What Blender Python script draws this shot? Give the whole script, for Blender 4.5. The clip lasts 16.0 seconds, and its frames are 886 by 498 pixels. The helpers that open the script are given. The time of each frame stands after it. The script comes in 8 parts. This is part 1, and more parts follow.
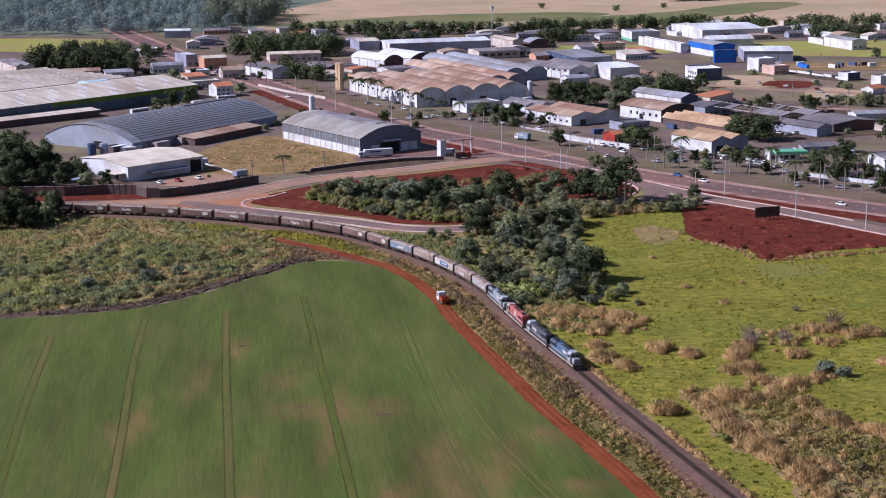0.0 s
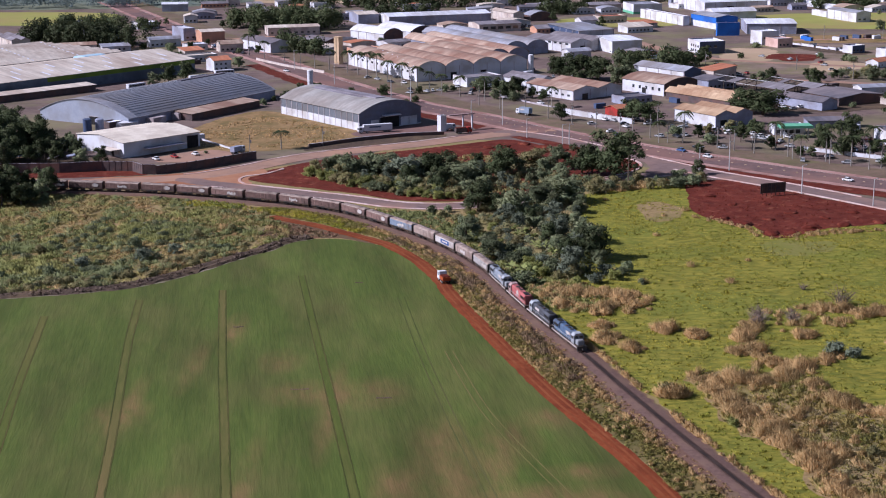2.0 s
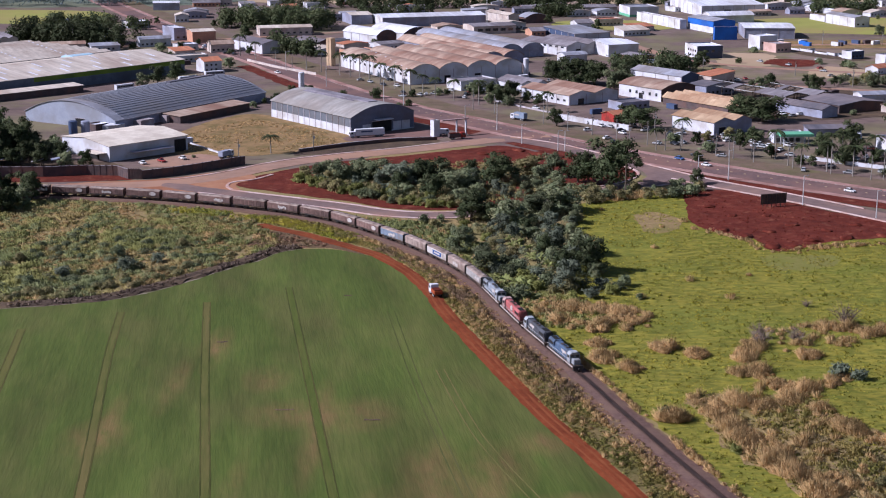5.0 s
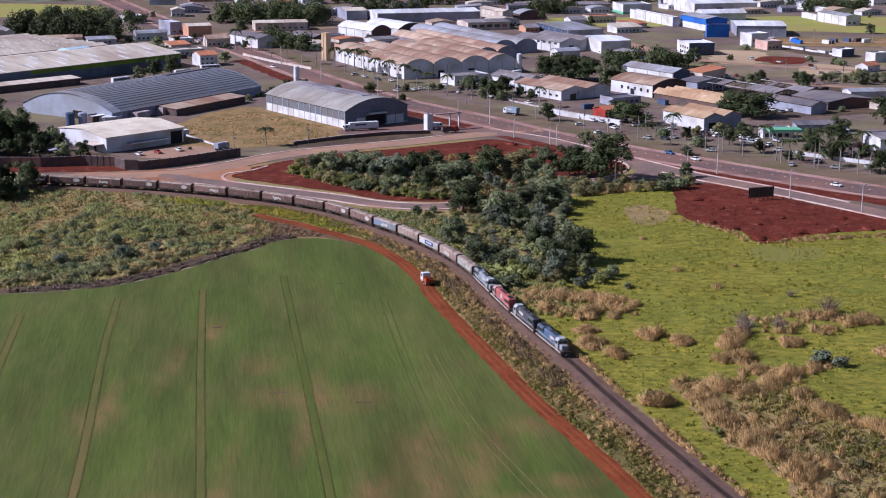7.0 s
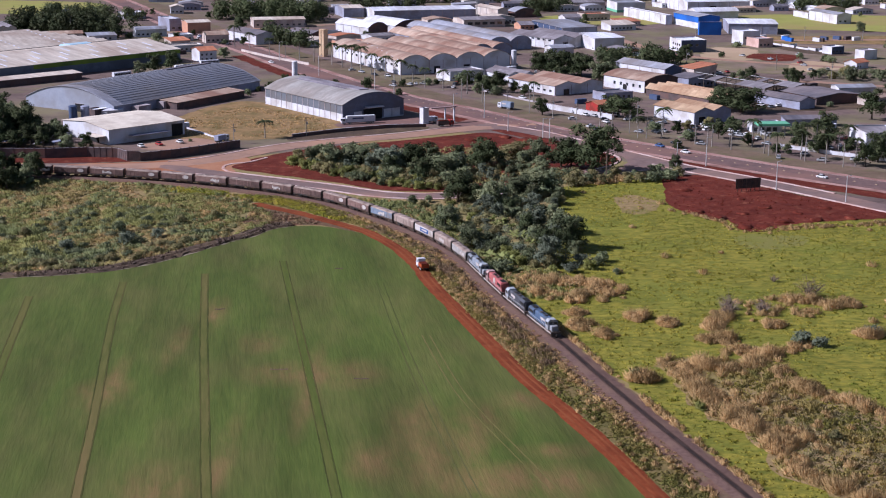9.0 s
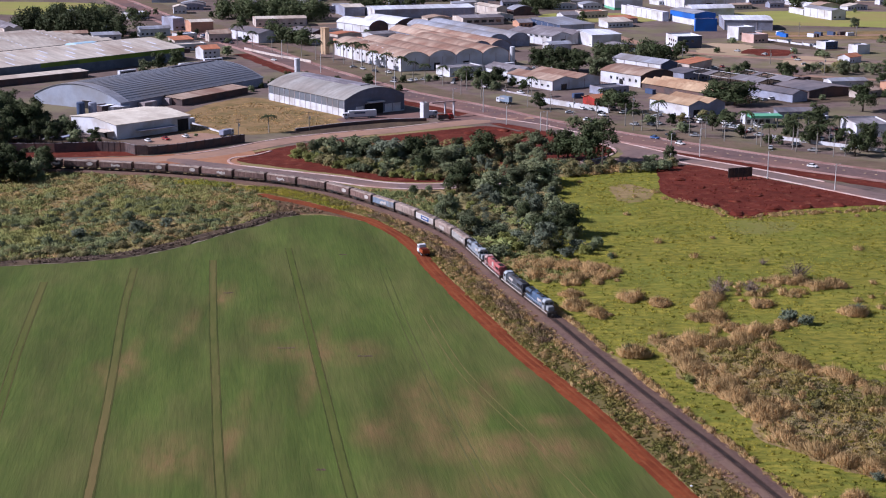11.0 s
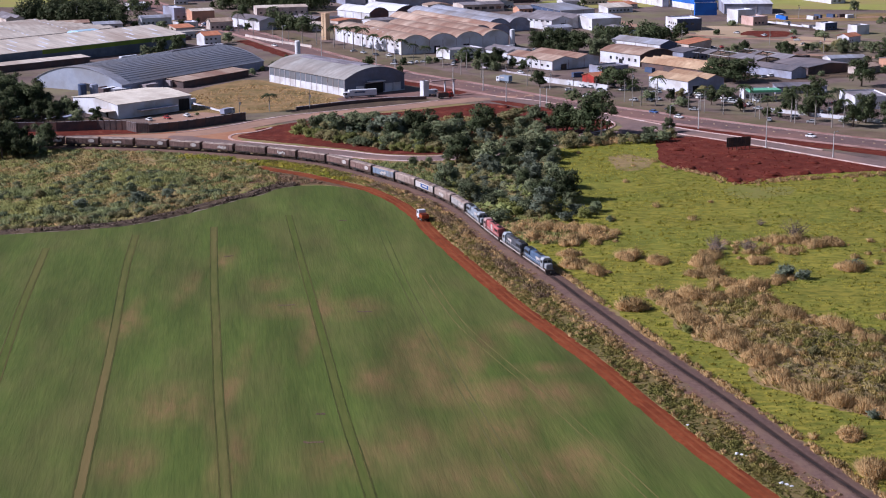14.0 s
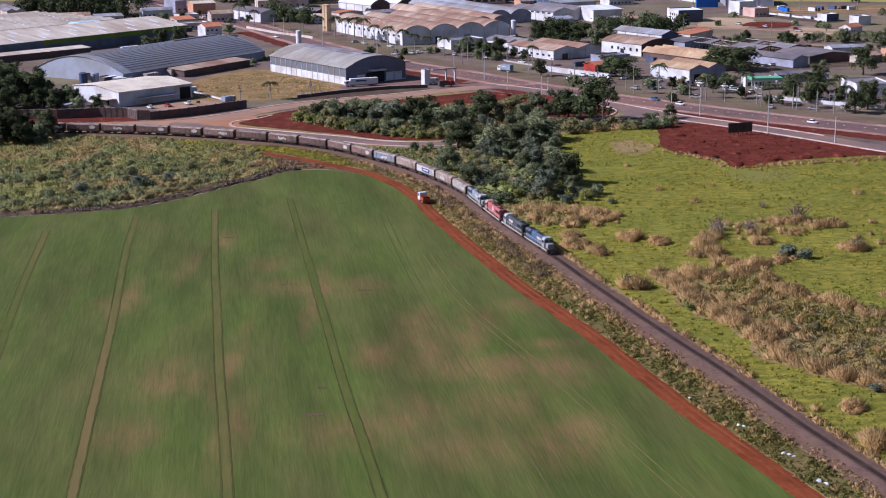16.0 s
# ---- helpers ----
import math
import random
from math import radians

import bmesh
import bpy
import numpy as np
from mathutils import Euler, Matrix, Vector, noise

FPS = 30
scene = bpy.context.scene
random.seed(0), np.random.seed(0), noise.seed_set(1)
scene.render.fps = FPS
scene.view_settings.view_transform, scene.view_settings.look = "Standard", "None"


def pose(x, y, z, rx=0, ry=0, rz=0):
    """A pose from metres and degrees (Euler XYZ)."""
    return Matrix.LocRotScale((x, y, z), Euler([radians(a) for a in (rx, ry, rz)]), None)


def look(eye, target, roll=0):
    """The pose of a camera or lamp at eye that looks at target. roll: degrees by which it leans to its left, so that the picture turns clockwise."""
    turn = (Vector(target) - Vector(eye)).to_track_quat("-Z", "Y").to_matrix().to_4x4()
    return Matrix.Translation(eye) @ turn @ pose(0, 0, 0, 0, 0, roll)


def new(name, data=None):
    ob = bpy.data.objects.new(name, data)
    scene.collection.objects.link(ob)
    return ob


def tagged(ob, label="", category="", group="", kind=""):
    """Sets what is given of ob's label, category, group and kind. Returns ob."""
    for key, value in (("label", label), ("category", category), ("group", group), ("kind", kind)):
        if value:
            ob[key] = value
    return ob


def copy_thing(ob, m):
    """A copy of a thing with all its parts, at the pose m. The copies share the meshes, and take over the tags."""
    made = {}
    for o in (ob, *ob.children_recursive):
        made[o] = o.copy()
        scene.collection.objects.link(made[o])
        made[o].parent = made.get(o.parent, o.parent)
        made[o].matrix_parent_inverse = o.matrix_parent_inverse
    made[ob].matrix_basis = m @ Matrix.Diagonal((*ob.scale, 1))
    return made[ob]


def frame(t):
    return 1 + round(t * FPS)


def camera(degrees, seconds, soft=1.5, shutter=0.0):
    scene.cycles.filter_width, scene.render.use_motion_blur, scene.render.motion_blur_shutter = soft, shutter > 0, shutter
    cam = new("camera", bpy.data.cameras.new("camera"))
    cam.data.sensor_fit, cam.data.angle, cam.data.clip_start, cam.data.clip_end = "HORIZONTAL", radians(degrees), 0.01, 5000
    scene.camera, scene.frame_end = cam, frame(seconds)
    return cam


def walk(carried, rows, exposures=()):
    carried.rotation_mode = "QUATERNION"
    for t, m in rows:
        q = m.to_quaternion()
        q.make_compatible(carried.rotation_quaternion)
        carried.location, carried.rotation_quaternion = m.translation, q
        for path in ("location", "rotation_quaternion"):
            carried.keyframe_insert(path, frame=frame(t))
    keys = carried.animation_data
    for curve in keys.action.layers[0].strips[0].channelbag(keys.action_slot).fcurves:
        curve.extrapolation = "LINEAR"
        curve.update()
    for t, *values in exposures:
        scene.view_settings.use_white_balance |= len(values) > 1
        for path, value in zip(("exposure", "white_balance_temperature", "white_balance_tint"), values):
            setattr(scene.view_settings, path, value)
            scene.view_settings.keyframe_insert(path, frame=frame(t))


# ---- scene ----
cam = camera(32.0, 16.0, soft=1.1)
PATH = [
    (0, pose(-0.61, -15.06, 120.64, 77.156, 0, 0.488) @ pose(0, 0, 0, 0, 0, -0.504)),
    (0.5, pose(-0.75, -13.26, 120.40, 76.841, 0, 0.493) @ pose(0, 0, 0, 0, 0, -0.571)),
    (1, pose(-0.82, -11.27, 120.39, 76.179, 0, 0.501) @ pose(0, 0, 0, 0, 0, -0.601)),
    (1.5, pose(-0.97, -8.92, 120.29, 76.149, 0, 0.485) @ pose(0, 0, 0, 0, 0, -0.599)),
    (2, pose(-0.83, -5.93, 120.07, 76.165, 0, 0.503) @ pose(0, 0, 0, 0, 0, -0.611)),
    (2.5, pose(-0.83, -2.53, 119.86, 76.184, 0, 0.500) @ pose(0, 0, 0, 0, 0, -0.650)),
    (3, pose(-0.96, 1.08, 119.84, 76.223, 0, 0.479) @ pose(0, 0, 0, 0, 0, -0.635)),
    (3.5, pose(-1.09, 4.23, 120.12, 76.229, 0, 0.425) @ pose(0, 0, 0, 0, 0, -0.553)),
    (4, pose(-1.01, 6.63, 120.14, 76.182, 0, 0.352) @ pose(0, 0, 0, 0, 0, -0.368)),
    (4.5, pose(-0.94, 8.50, 120.28, 76.160, 0, 0.287) @ pose(0, 0, 0, 0, 0, -0.235)),
    (5, pose(-0.75, 8.74, 120.39, 76.137, 0, 0.223) @ pose(0, 0, 0, 0, 0, -0.105)),
    (5.5, pose(-0.51, 7.67, 120.44, 76.115, 0, 0.159) @ pose(0, 0, 0, 0, 0, 0.012)),
    (6, pose(-0.27, 5.60, 120.39, 76.093, 0, 0.100) @ pose(0, 0, 0, 0, 0, 0.110)),
    (6.5, pose(-0.12, 2.83, 120.22, 76.073, 0, 0.046) @ pose(0, 0, 0, 0, 0, 0.181)),
    (7, pose(0.00, 0.00, 120.00, 76.051, 0, 0.000) @ pose(0, 0, 0, 0, 0, 0.256)),
    (7.5, pose(0.06, -3.21, 119.74, 76.035, 0, -0.055) @ pose(0, 0, 0, 0, 0, 0.291)),
    (8, pose(0.12, -6.75, 119.51, 76.033, 0, -0.095) @ pose(0, 0, 0, 0, 0, 0.344)),
    (8.5, pose(0.35, -10.65, 119.47, 76.036, 0, -0.115) @ pose(0, 0, 0, 0, 0, 0.349)),
    (9, pose(0.38, -15.11, 119.45, 76.053, 0, -0.153) @ pose(0, 0, 0, 0, 0, 0.409)),
    (9.5, pose(0.48, -19.52, 119.50, 76.064, 0, -0.167) @ pose(0, 0, 0, 0, 0, 0.403)),
    (10, pose(0.54, -24.06, 119.56, 76.076, 0, -0.157) @ pose(0, 0, 0, 0, 0, 0.331)),
    (10.5, pose(0.62, -28.27, 119.37, 76.088, 0, -0.131) @ pose(0, 0, 0, 0, 0, 0.215)),
    (11, pose(0.79, -31.66, 118.70, 76.098, 0, -0.097) @ pose(0, 0, 0, 0, 0, 0.072)),
    (11.5, pose(1.10, -33.75, 117.29, 76.108, 0, -0.064) @ pose(0, 0, 0, 0, 0, -0.075)),
    (12, pose(1.56, -35.25, 115.42, 76.124, 0, -0.044) @ pose(0, 0, 0, 0, 0, -0.216)),
    (12.5, pose(1.91, -36.34, 113.59, 76.124, 0, -0.004) @ pose(0, 0, 0, 0, 0, -0.362)),
    (13, pose(2.17, -37.02, 111.76, 76.134, 0, 0.026) @ pose(0, 0, 0, 0, 0, -0.440)),
    (13.5, pose(2.30, -37.17, 109.98, 76.138, 0, 0.064) @ pose(0, 0, 0, 0, 0, -0.503)),
    (14, pose(2.39, -37.22, 108.14, 76.159, 0, 0.086) @ pose(0, 0, 0, 0, 0, -0.532)),
    (14.5, pose(2.46, -37.31, 106.52, 76.159, 0, 0.103) @ pose(0, 0, 0, 0, 0, -0.582)),
    (15, pose(2.68, -37.39, 104.95, 76.150, 0, 0.136) @ pose(0, 0, 0, 0, 0, -0.619)),
    (15.5, pose(2.63, -37.62, 103.52, 76.152, 0, 0.152) @ pose(0, 0, 0, 0, 0, -0.589)),
    (16, pose(2.45, -37.75, 102.71, 76.150, 0, 0.146) @ pose(0, 0, 0, 0, 0, -0.593)),
]
walk(cam, PATH, [(0, 0.37, 5620, 24), (16, 0.39, 5620, 24)])

# ---- world, sun, exposure ----
SUN_AZ, SUN_ALT = radians(186), radians(36)      # from the left, slightly behind the drone
world = bpy.data.worlds.new("sky")
scene.world = world
world.use_nodes = True
_bg = world.node_tree.nodes["Background"]
_sky = world.node_tree.nodes.new("ShaderNodeTexSky")
_sky.sky_type, _sky.sun_disc = "NISHITA", False
_sky.sun_elevation, _sky.sun_rotation = SUN_ALT, radians(90) - SUN_AZ
world.node_tree.links.new(_sky.outputs[0], _bg.inputs[0])
_bg.inputs[1].default_value = 0.048
_sun = bpy.data.lights.new("sun", "SUN")
_sun.energy, _sun.angle, _sun.color = 5.1, radians(0.53), (1.0, 0.955, 0.90)
sun = new("sun", _sun)
sun.matrix_world = look((math.cos(SUN_AZ) * math.cos(SUN_ALT) * 300, math.sin(SUN_AZ) * math.cos(SUN_ALT) * 300, math.sin(SUN_ALT) * 300), (0, 0, 0))


# ---- materials ----
def mat(name, a, b, scale=1.0, c=None, scale2=0.1, rough=0.85, metal=0.0, bump=0.0, bumpscale=None, rnd=0.0, stretch=(1, 1, 1), turn=0.0,
        spec=0.1, lo=0.35, hi=0.65, clo=0.45, chi=0.62, coords="Object", island=0.0, thin=0.0, cstretch=None, spots=(), bands=None):
    """Two tones by fine noise, a third in larger patches, brightness varied by object or island, and bump."""
    m = bpy.data.materials.new(name)
    m.use_nodes = True
    nt = m.node_tree
    n, l = nt.nodes, nt.links
    bsdf = n["Principled BSDF"]
    tc = n.new("ShaderNodeTexCoord")
    mp = n.new("ShaderNodeMapping")
    mp.inputs["Scale"].default_value = stretch
    rt = n.new("ShaderNodeMapping")
    rt.inputs["Rotation"].default_value = (0, 0, turn)
    l.new(tc.outputs[coords], rt.inputs[0])
    l.new(rt.outputs[0], mp.inputs[0])

    mc = mp
    if cstretch:
        mc = n.new("ShaderNodeMapping")
        mc.inputs["Scale"].default_value = cstretch
        l.new(rt.outputs[0], mc.inputs[0])

    def ns(sc, det=6, src=None):
        t = n.new("ShaderNodeTexNoise")
        t.inputs["Scale"].default_value, t.inputs["Detail"].default_value, t.inputs["Roughness"].default_value = sc, det, 0.65
        l.new((src or mp).outputs[0], t.inputs["Vector"])
        return t.outputs["Fac"]

    def ramp(f, p0, p1):
        r = n.new("ShaderNodeMapRange")
        r.inputs["From Min"].default_value, r.inputs["From Max"].default_value = p0, p1
        l.new(f, r.inputs["Value"])
        return r.outputs[0]

    def mix(f, x, y):
        k = n.new("ShaderNodeMix")
        k.data_type = "RGBA"
        for s, v in ((k.inputs[0], f), (k.inputs[6], x), (k.inputs[7], y)):
            if isinstance(v, (tuple, float, int)):
                s.default_value = (*v, 1) if isinstance(v, tuple) else v
            else:
                l.new(v, s)
        return k.outputs[2]
    fine = ns(scale)
    col = mix(ramp(fine, lo, hi), a, b)
    if c:
        col = mix(ramp(ns(scale2, 5, mc), clo, chi), col, c)
    worn = ramp(ns(0.22, 7, mc), 0.28, 0.66) if spots else None
    for sx, sy, rx, ry, tone in spots:
        # a worn area with a soft, ragged edge
        sm = n.new("ShaderNodeMapping")
        sm.inputs["Location"].default_value = (-sx / rx, -sy / ry, 0)
        sm.inputs["Scale"].default_value = (1 / rx, 1 / ry, 0)
        l.new(tc.outputs[coords], sm.inputs[0])
        ln_ = n.new("ShaderNodeVectorMath")
        ln_.operation = "LENGTH"
        l.new(sm.outputs[0], ln_.inputs[0])
        ad = n.new("ShaderNodeMath")
        ad.operation = "MULTIPLY"
        rev = n.new("ShaderNodeMapRange")
        rev.inputs["From Min"].default_value, rev.inputs["From Max"].default_value = 1.0, 0.1
        l.new(ln_.outputs["Value"], rev.inputs["Value"])
        l.new(rev.outputs[0], ad.inputs[0])
        l.new(worn, ad.inputs[1])
        col = mix(ad.outputs[0], col, tone)
    if bands:
        # broad long bands of denser and thinner growth: scale, stretch along the rows, strength
        bm_ = n.new("ShaderNodeMapping")
        bm_.inputs["Scale"].default_value = (1, bands[1], 1)
        l.new(rt.outputs[0], bm_.inputs[0])
        br = n.new("ShaderNodeMapRange")
        br.inputs["From Min"].default_value, br.inputs["From Max"].default_value = 0.3, 0.7
        br.inputs["To Min"].default_value, br.inputs["To Max"].default_value = 1 - bands[2], 1 + bands[2] * 0.8
        l.new(ns(bands[0], 4, bm_), br.inputs["Value"])
        bh = n.new("ShaderNodeHueSaturation")
        l.new(br.outputs[0], bh.inputs["Value"])
        l.new(col, bh.inputs["Color"])
        col = bh.outputs[0]
    for amount, src in ((rnd, "o"), (island, "i")):
        if amount:
            o = n.new("ShaderNodeObjectInfo") if src == "o" else n.new("ShaderNodeNewGeometry")
            r = n.new("ShaderNodeMapRange")
            r.inputs["To Min"].default_value, r.inputs["To Max"].default_value = 1 - amount, 1 + amount
            l.new(o.outputs["Random" if src == "o" else "Random Per Island"], r.inputs["Value"])
            h = n.new("ShaderNodeHueSaturation")
            l.new(r.outputs[0], h.inputs["Value"])
            l.new(col, h.inputs["Color"])
            col = h.outputs[0]
    l.new(col, bsdf.inputs["Base Color"])
    bsdf.inputs["Roughness"].default_value, bsdf.inputs["Metallic"].default_value = rough, metal
    bsdf.inputs["Specular IOR Level"].default_value = spec
    if bump:
        bn = n.new("ShaderNodeBump")
        bn.inputs["Strength"].default_value, bn.inputs["Distance"].default_value = 0.8, bump
        l.new(ns(bumpscale) if bumpscale else fine, bn.inputs["Height"])
        l.new(bn.outputs[0], bsdf.inputs["Normal"])
    if thin:
        tr = n.new("ShaderNodeBsdfTranslucent")
        l.new(col, tr.inputs["Color"])
        mx = n.new("ShaderNodeMixShader")
        mx.inputs[0].default_value = thin
        l.new(bsdf.outputs[0], mx.inputs[1])
        l.new(tr.outputs[0], mx.inputs[2])
        l.new(mx.outputs[0], n["Material Output"].inputs["Surface"])
    return m


M = {}
RED_WORN = (0.166, 0.107, 0.043)     # thin crop over reddish soil
# ground covers
M["scrub"] = mat("scrub_ground", (0.20, 0.15, 0.065), (0.30, 0.215, 0.10), 0.5, (0.20, 0.17, 0.07), 0.03, bump=0.5)
M["earth"] = mat("town_earth", (0.122, 0.086, 0.076), (0.176, 0.126, 0.108), 0.15, (0.160, 0.136, 0.080), 0.018, bump=0.3, clo=0.47, chi=0.62, bands=(0.03, 1.0, 0.25))
M["crop"] = mat("crop_rows", (0.056, 0.081, 0.0150), (0.081, 0.104, 0.0200), 1.1, (0.118, 0.102, 0.035), 0.045, bump=0.16, stretch=(1, 0.08, 1), cstretch=(1, 0.3, 1), turn=radians(-8.1), clo=0.43, chi=0.86, lo=0.27, hi=0.73, bands=(0.075, 0.16, 0.32), spec=0.12, rough=0.8,
                 spots=[(16, 277, 7, 9, RED_WORN), (27, 274, 9, 7, RED_WORN), (25, 290, 11, 6, RED_WORN), (8, 292, 4, 12, RED_WORN), (34, 326, 4, 12, RED_WORN), (20, 322, 8, 9, RED_WORN), (28, 236, 9, 14, RED_WORN), (-58, 236, 9, 14, RED_WORN), (-55, 268, 12, 18, RED_WORN), (-61, 390, 5, 22, RED_WORN), (-45, 365, 7, 12, RED_WORN), (-37, 340, 12, 12, RED_WORN), (-22, 340, 12, 14, RED_WORN), (-13, 284, 8, 16, RED_WORN), (-4, 304, 9, 24, RED_WORN), (0, 284, 12, 22, RED_WORN), (-5, 246, 10, 14, RED_WORN), (-17, 236, 14, 14, RED_WORN), (-78, 326, 9, 14, RED_WORN), (9, 273, 16, 14, RED_WORN), (24, 272, 16, 16, RED_WORN), (13, 250, 14, 16, RED_WORN), (22, 228, 14, 16, RED_WORN), (10, 308, 9, 18, RED_WORN), (5, 226, 14, 14, RED_WORN), (-38.5, 236, 5, 32, RED_WORN), (-44, 280, 3.5, 40, RED_WORN), (-66.5, 362, 3.5, 26, RED_WORN), (-77, 330, 3.5, 30, RED_WORN), (-30, 330, 4, 40, RED_WORN)])
M["tram"] = mat("crop_wheel_mark", (0.036, 0.042, 0.011), (0.060, 0.066, 0.016), 0.5, (0.095, 0.080, 0.026), 0.05, stretch=(1, 0.12, 1), turn=radians(-8.1), bump=0.1, clo=0.42, chi=0.62)
M["tram_soft"] = mat("faded_wheel_mark", (0.040, 0.058, 0.013), (0.058, 0.074, 0.017), 0.5, (0.105, 0.098, 0.036), 0.05, stretch=(1, 0.12, 1), turn=radians(-8.1), bump=0.1, clo=0.38, chi=0.6)
M["tram_mid"] = mat("thin_crop_strip", (0.072, 0.084, 0.019), (0.106, 0.103, 0.029), 0.8, (0.175, 0.112, 0.050), 0.030, stretch=(1, 0.1, 1), turn=radians(-8.1), bump=0.1, clo=0.42, chi=0.74)
M["tram_faint"] = mat("faint_crop_strip", (0.060, 0.080, 0.0155), (0.084, 0.101, 0.021), 0.8, (0.132, 0.106, 0.036), 0.04, stretch=(1, 0.1, 1), turn=radians(-8.1), bump=0.1, clo=0.48, chi=0.80)
M["tram_pale"] = mat("pale_wheel_mark", (0.100, 0.100, 0.028), (0.140, 0.128, 0.040), 0.6, (0.150, 0.120, 0.046), 0.04, stretch=(1, 0.1, 1), turn=radians(-8.1), bump=0.1)
# dark flecks, drawn out along x, paint the shadows of grass tufts
M["meadow"] = mat("meadow", (0.118, 0.124, 0.019), (0.240, 0.208, 0.032), 0.50, (0.132, 0.150, 0.024), 0.028, bump=1.0, bumpscale=0.4, stretch=(0.5, 1, 1), lo=0.40, hi=0.60, clo=0.48, chi=0.70, bands=(0.07, 1.0, 0.18))
M["thin_meadow"] = mat("thin_meadow", (0.150, 0.146, 0.036), (0.195, 0.172, 0.050), 0.4, (0.15, 0.152, 0.028), 0.08, bump=0.3)
M["dryfield"] = mat("dry_yard", (0.20, 0.125, 0.055), (0.29, 0.19, 0.09), 0.35, (0.14, 0.105, 0.04), 0.09, bump=0.3)
M["straw_ground"] = mat("straw_ground", (0.205, 0.142, 0.062), (0.285, 0.205, 0.098), 0.6, (0.17, 0.145, 0.045), 0.05, bump=0.6, clo=0.48, chi=0.64)
M["rim"] = mat("dry_soil_rim", (0.16, 0.125, 0.085), (0.30, 0.255, 0.20), 0.25, (0.085, 0.09, 0.03), 0.12, bump=0.1, clo=0.40, chi=0.56)
M["ditch"] = mat("dark_ditch_bank", (0.050, 0.036, 0.027), (0.10, 0.070, 0.05), 0.5, (0.115, 0.08, 0.05), 0.1, bump=0.5)
M["redsoil"] = mat("red_soil", (0.082, 0.015, 0.009), (0.130, 0.029, 0.017), 0.18, (0.215, 0.080, 0.047), 0.22, bump=0.7, bumpscale=0.25, clo=0.56, chi=0.74, lo=0.35, hi=0.65, bands=(0.04, 1.0, 0.22))
M["dirt"] = mat("red_dirt_road", (0.158, 0.036, 0.0125), (0.205, 0.054, 0.019), 0.6, (0.130, 0.030, 0.011), 0.08, bump=0.2)
M["rut"] = mat("dirt_rut", (0.225, 0.070, 0.027), (0.195, 0.055, 0.020), 0.5, (0.15, 0.040, 0.015), 0.06, bump=0.1)
M["barelot"] = mat("bare_lot", (0.165, 0.118, 0.096), (0.225, 0.165, 0.128), 0.12, (0.160, 0.142, 0.070), 0.022, bump=0.3, clo=0.44, chi=0.60, bands=(0.05, 1.0, 0.2))
M["tower_tan"] = mat("tan_tower_paint", (0.52, 0.37, 0.23), (0.58, 0.43, 0.28), 0.4, (0.46, 0.32, 0.2), 0.15)
M["apron"] = mat("dusty_apron", (0.36, 0.19, 0.11), (0.30, 0.14, 0.08), 0.12, (0.26, 0.11, 0.06), 0.04, bump=0.1)
M["dusty"] = mat("dusty_asphalt", (0.25, 0.155, 0.112), (0.31, 0.195, 0.145), 0.15, (0.34, 0.20, 0.135), 0.04, bump=0.05)
M["asphalt"] = mat("worn_asphalt", (0.118, 0.076, 0.072), (0.155, 0.102, 0.095), 0.3, (0.200, 0.114, 0.094), 0.03, bump=0.04)
M["mauve"] = mat("dust_covered_asphalt", (0.145, 0.100, 0.092), (0.185, 0.130, 0.118), 0.3, (0.235, 0.15, 0.122), 0.05, bump=0.04)
M["shoulder"] = mat("dusty_shoulder", (0.400, 0.25, 0.216), (0.330, 0.19, 0.162), 0.3, (0.240, 0.13, 0.108), 0.06)
M["kerb"] = mat("kerb_concrete", (0.560, 0.44, 0.410), (0.480, 0.35, 0.313), 0.4, (0.400, 0.24, 0.194), 0.1)
M["verge"] = mat("verge_grass", (0.162, 0.110, 0.082), (0.130, 0.098, 0.062), 0.3, (0.122, 0.108, 0.052), 0.05, bump=0.3, clo=0.48, chi=0.68, bands=(0.06, 1.0, 0.22))
M["margin"] = mat("track_margin", (0.122, 0.066, 0.046), (0.172, 0.102, 0.074), 0.7, (0.150, 0.105, 0.064), 0.16, bump=0.3, clo=0.46, chi=0.62)
M["ballast"] = mat("ballast", (0.098, 0.058, 0.047), (0.145, 0.092, 0.076), 1.2, (0.15, 0.095, 0.070), 0.12, bump=0.2)
M["rail"] = mat("rusty_rail", (0.045, 0.026, 0.020), (0.075, 0.045, 0.036), 3.0, rough=0.5, metal=0.4)
M["sleeper"] = mat("sleeper_wood", (0.062, 0.042, 0.036), (0.098, 0.068, 0.058), 2.0, island=0.25)
M["blackish"] = mat("blackish_ballast", (0.020, 0.015, 0.014), (0.036, 0.027, 0.024), 1.2, (0.050, 0.035, 0.030), 0.2, bump=0.15)
M["tan"] = mat("far_tan_field", (0.36, 0.25, 0.16), (0.42, 0.31, 0.21), 0.02, (0.30, 0.24, 0.14), 0.006)
M["farcrop"] = mat("far_green_field", (0.10, 0.12, 0.05), (0.14, 0.15, 0.06), 0.03, (0.17, 0.15, 0.07), 0.01)
# far floor, paled and greyed to paint in distance haze
M["woodfloor"] = mat("hazed_woodland_floor", (0.11, 0.14, 0.12), (0.15, 0.18, 0.145), 0.03, (0.14, 0.15, 0.10), 0.008, bump=0.5)
M["lime"] = mat("pale_green_field", (0.27, 0.27, 0.07), (0.23, 0.23, 0.06), 0.05, (0.27, 0.22, 0.08), 0.015)
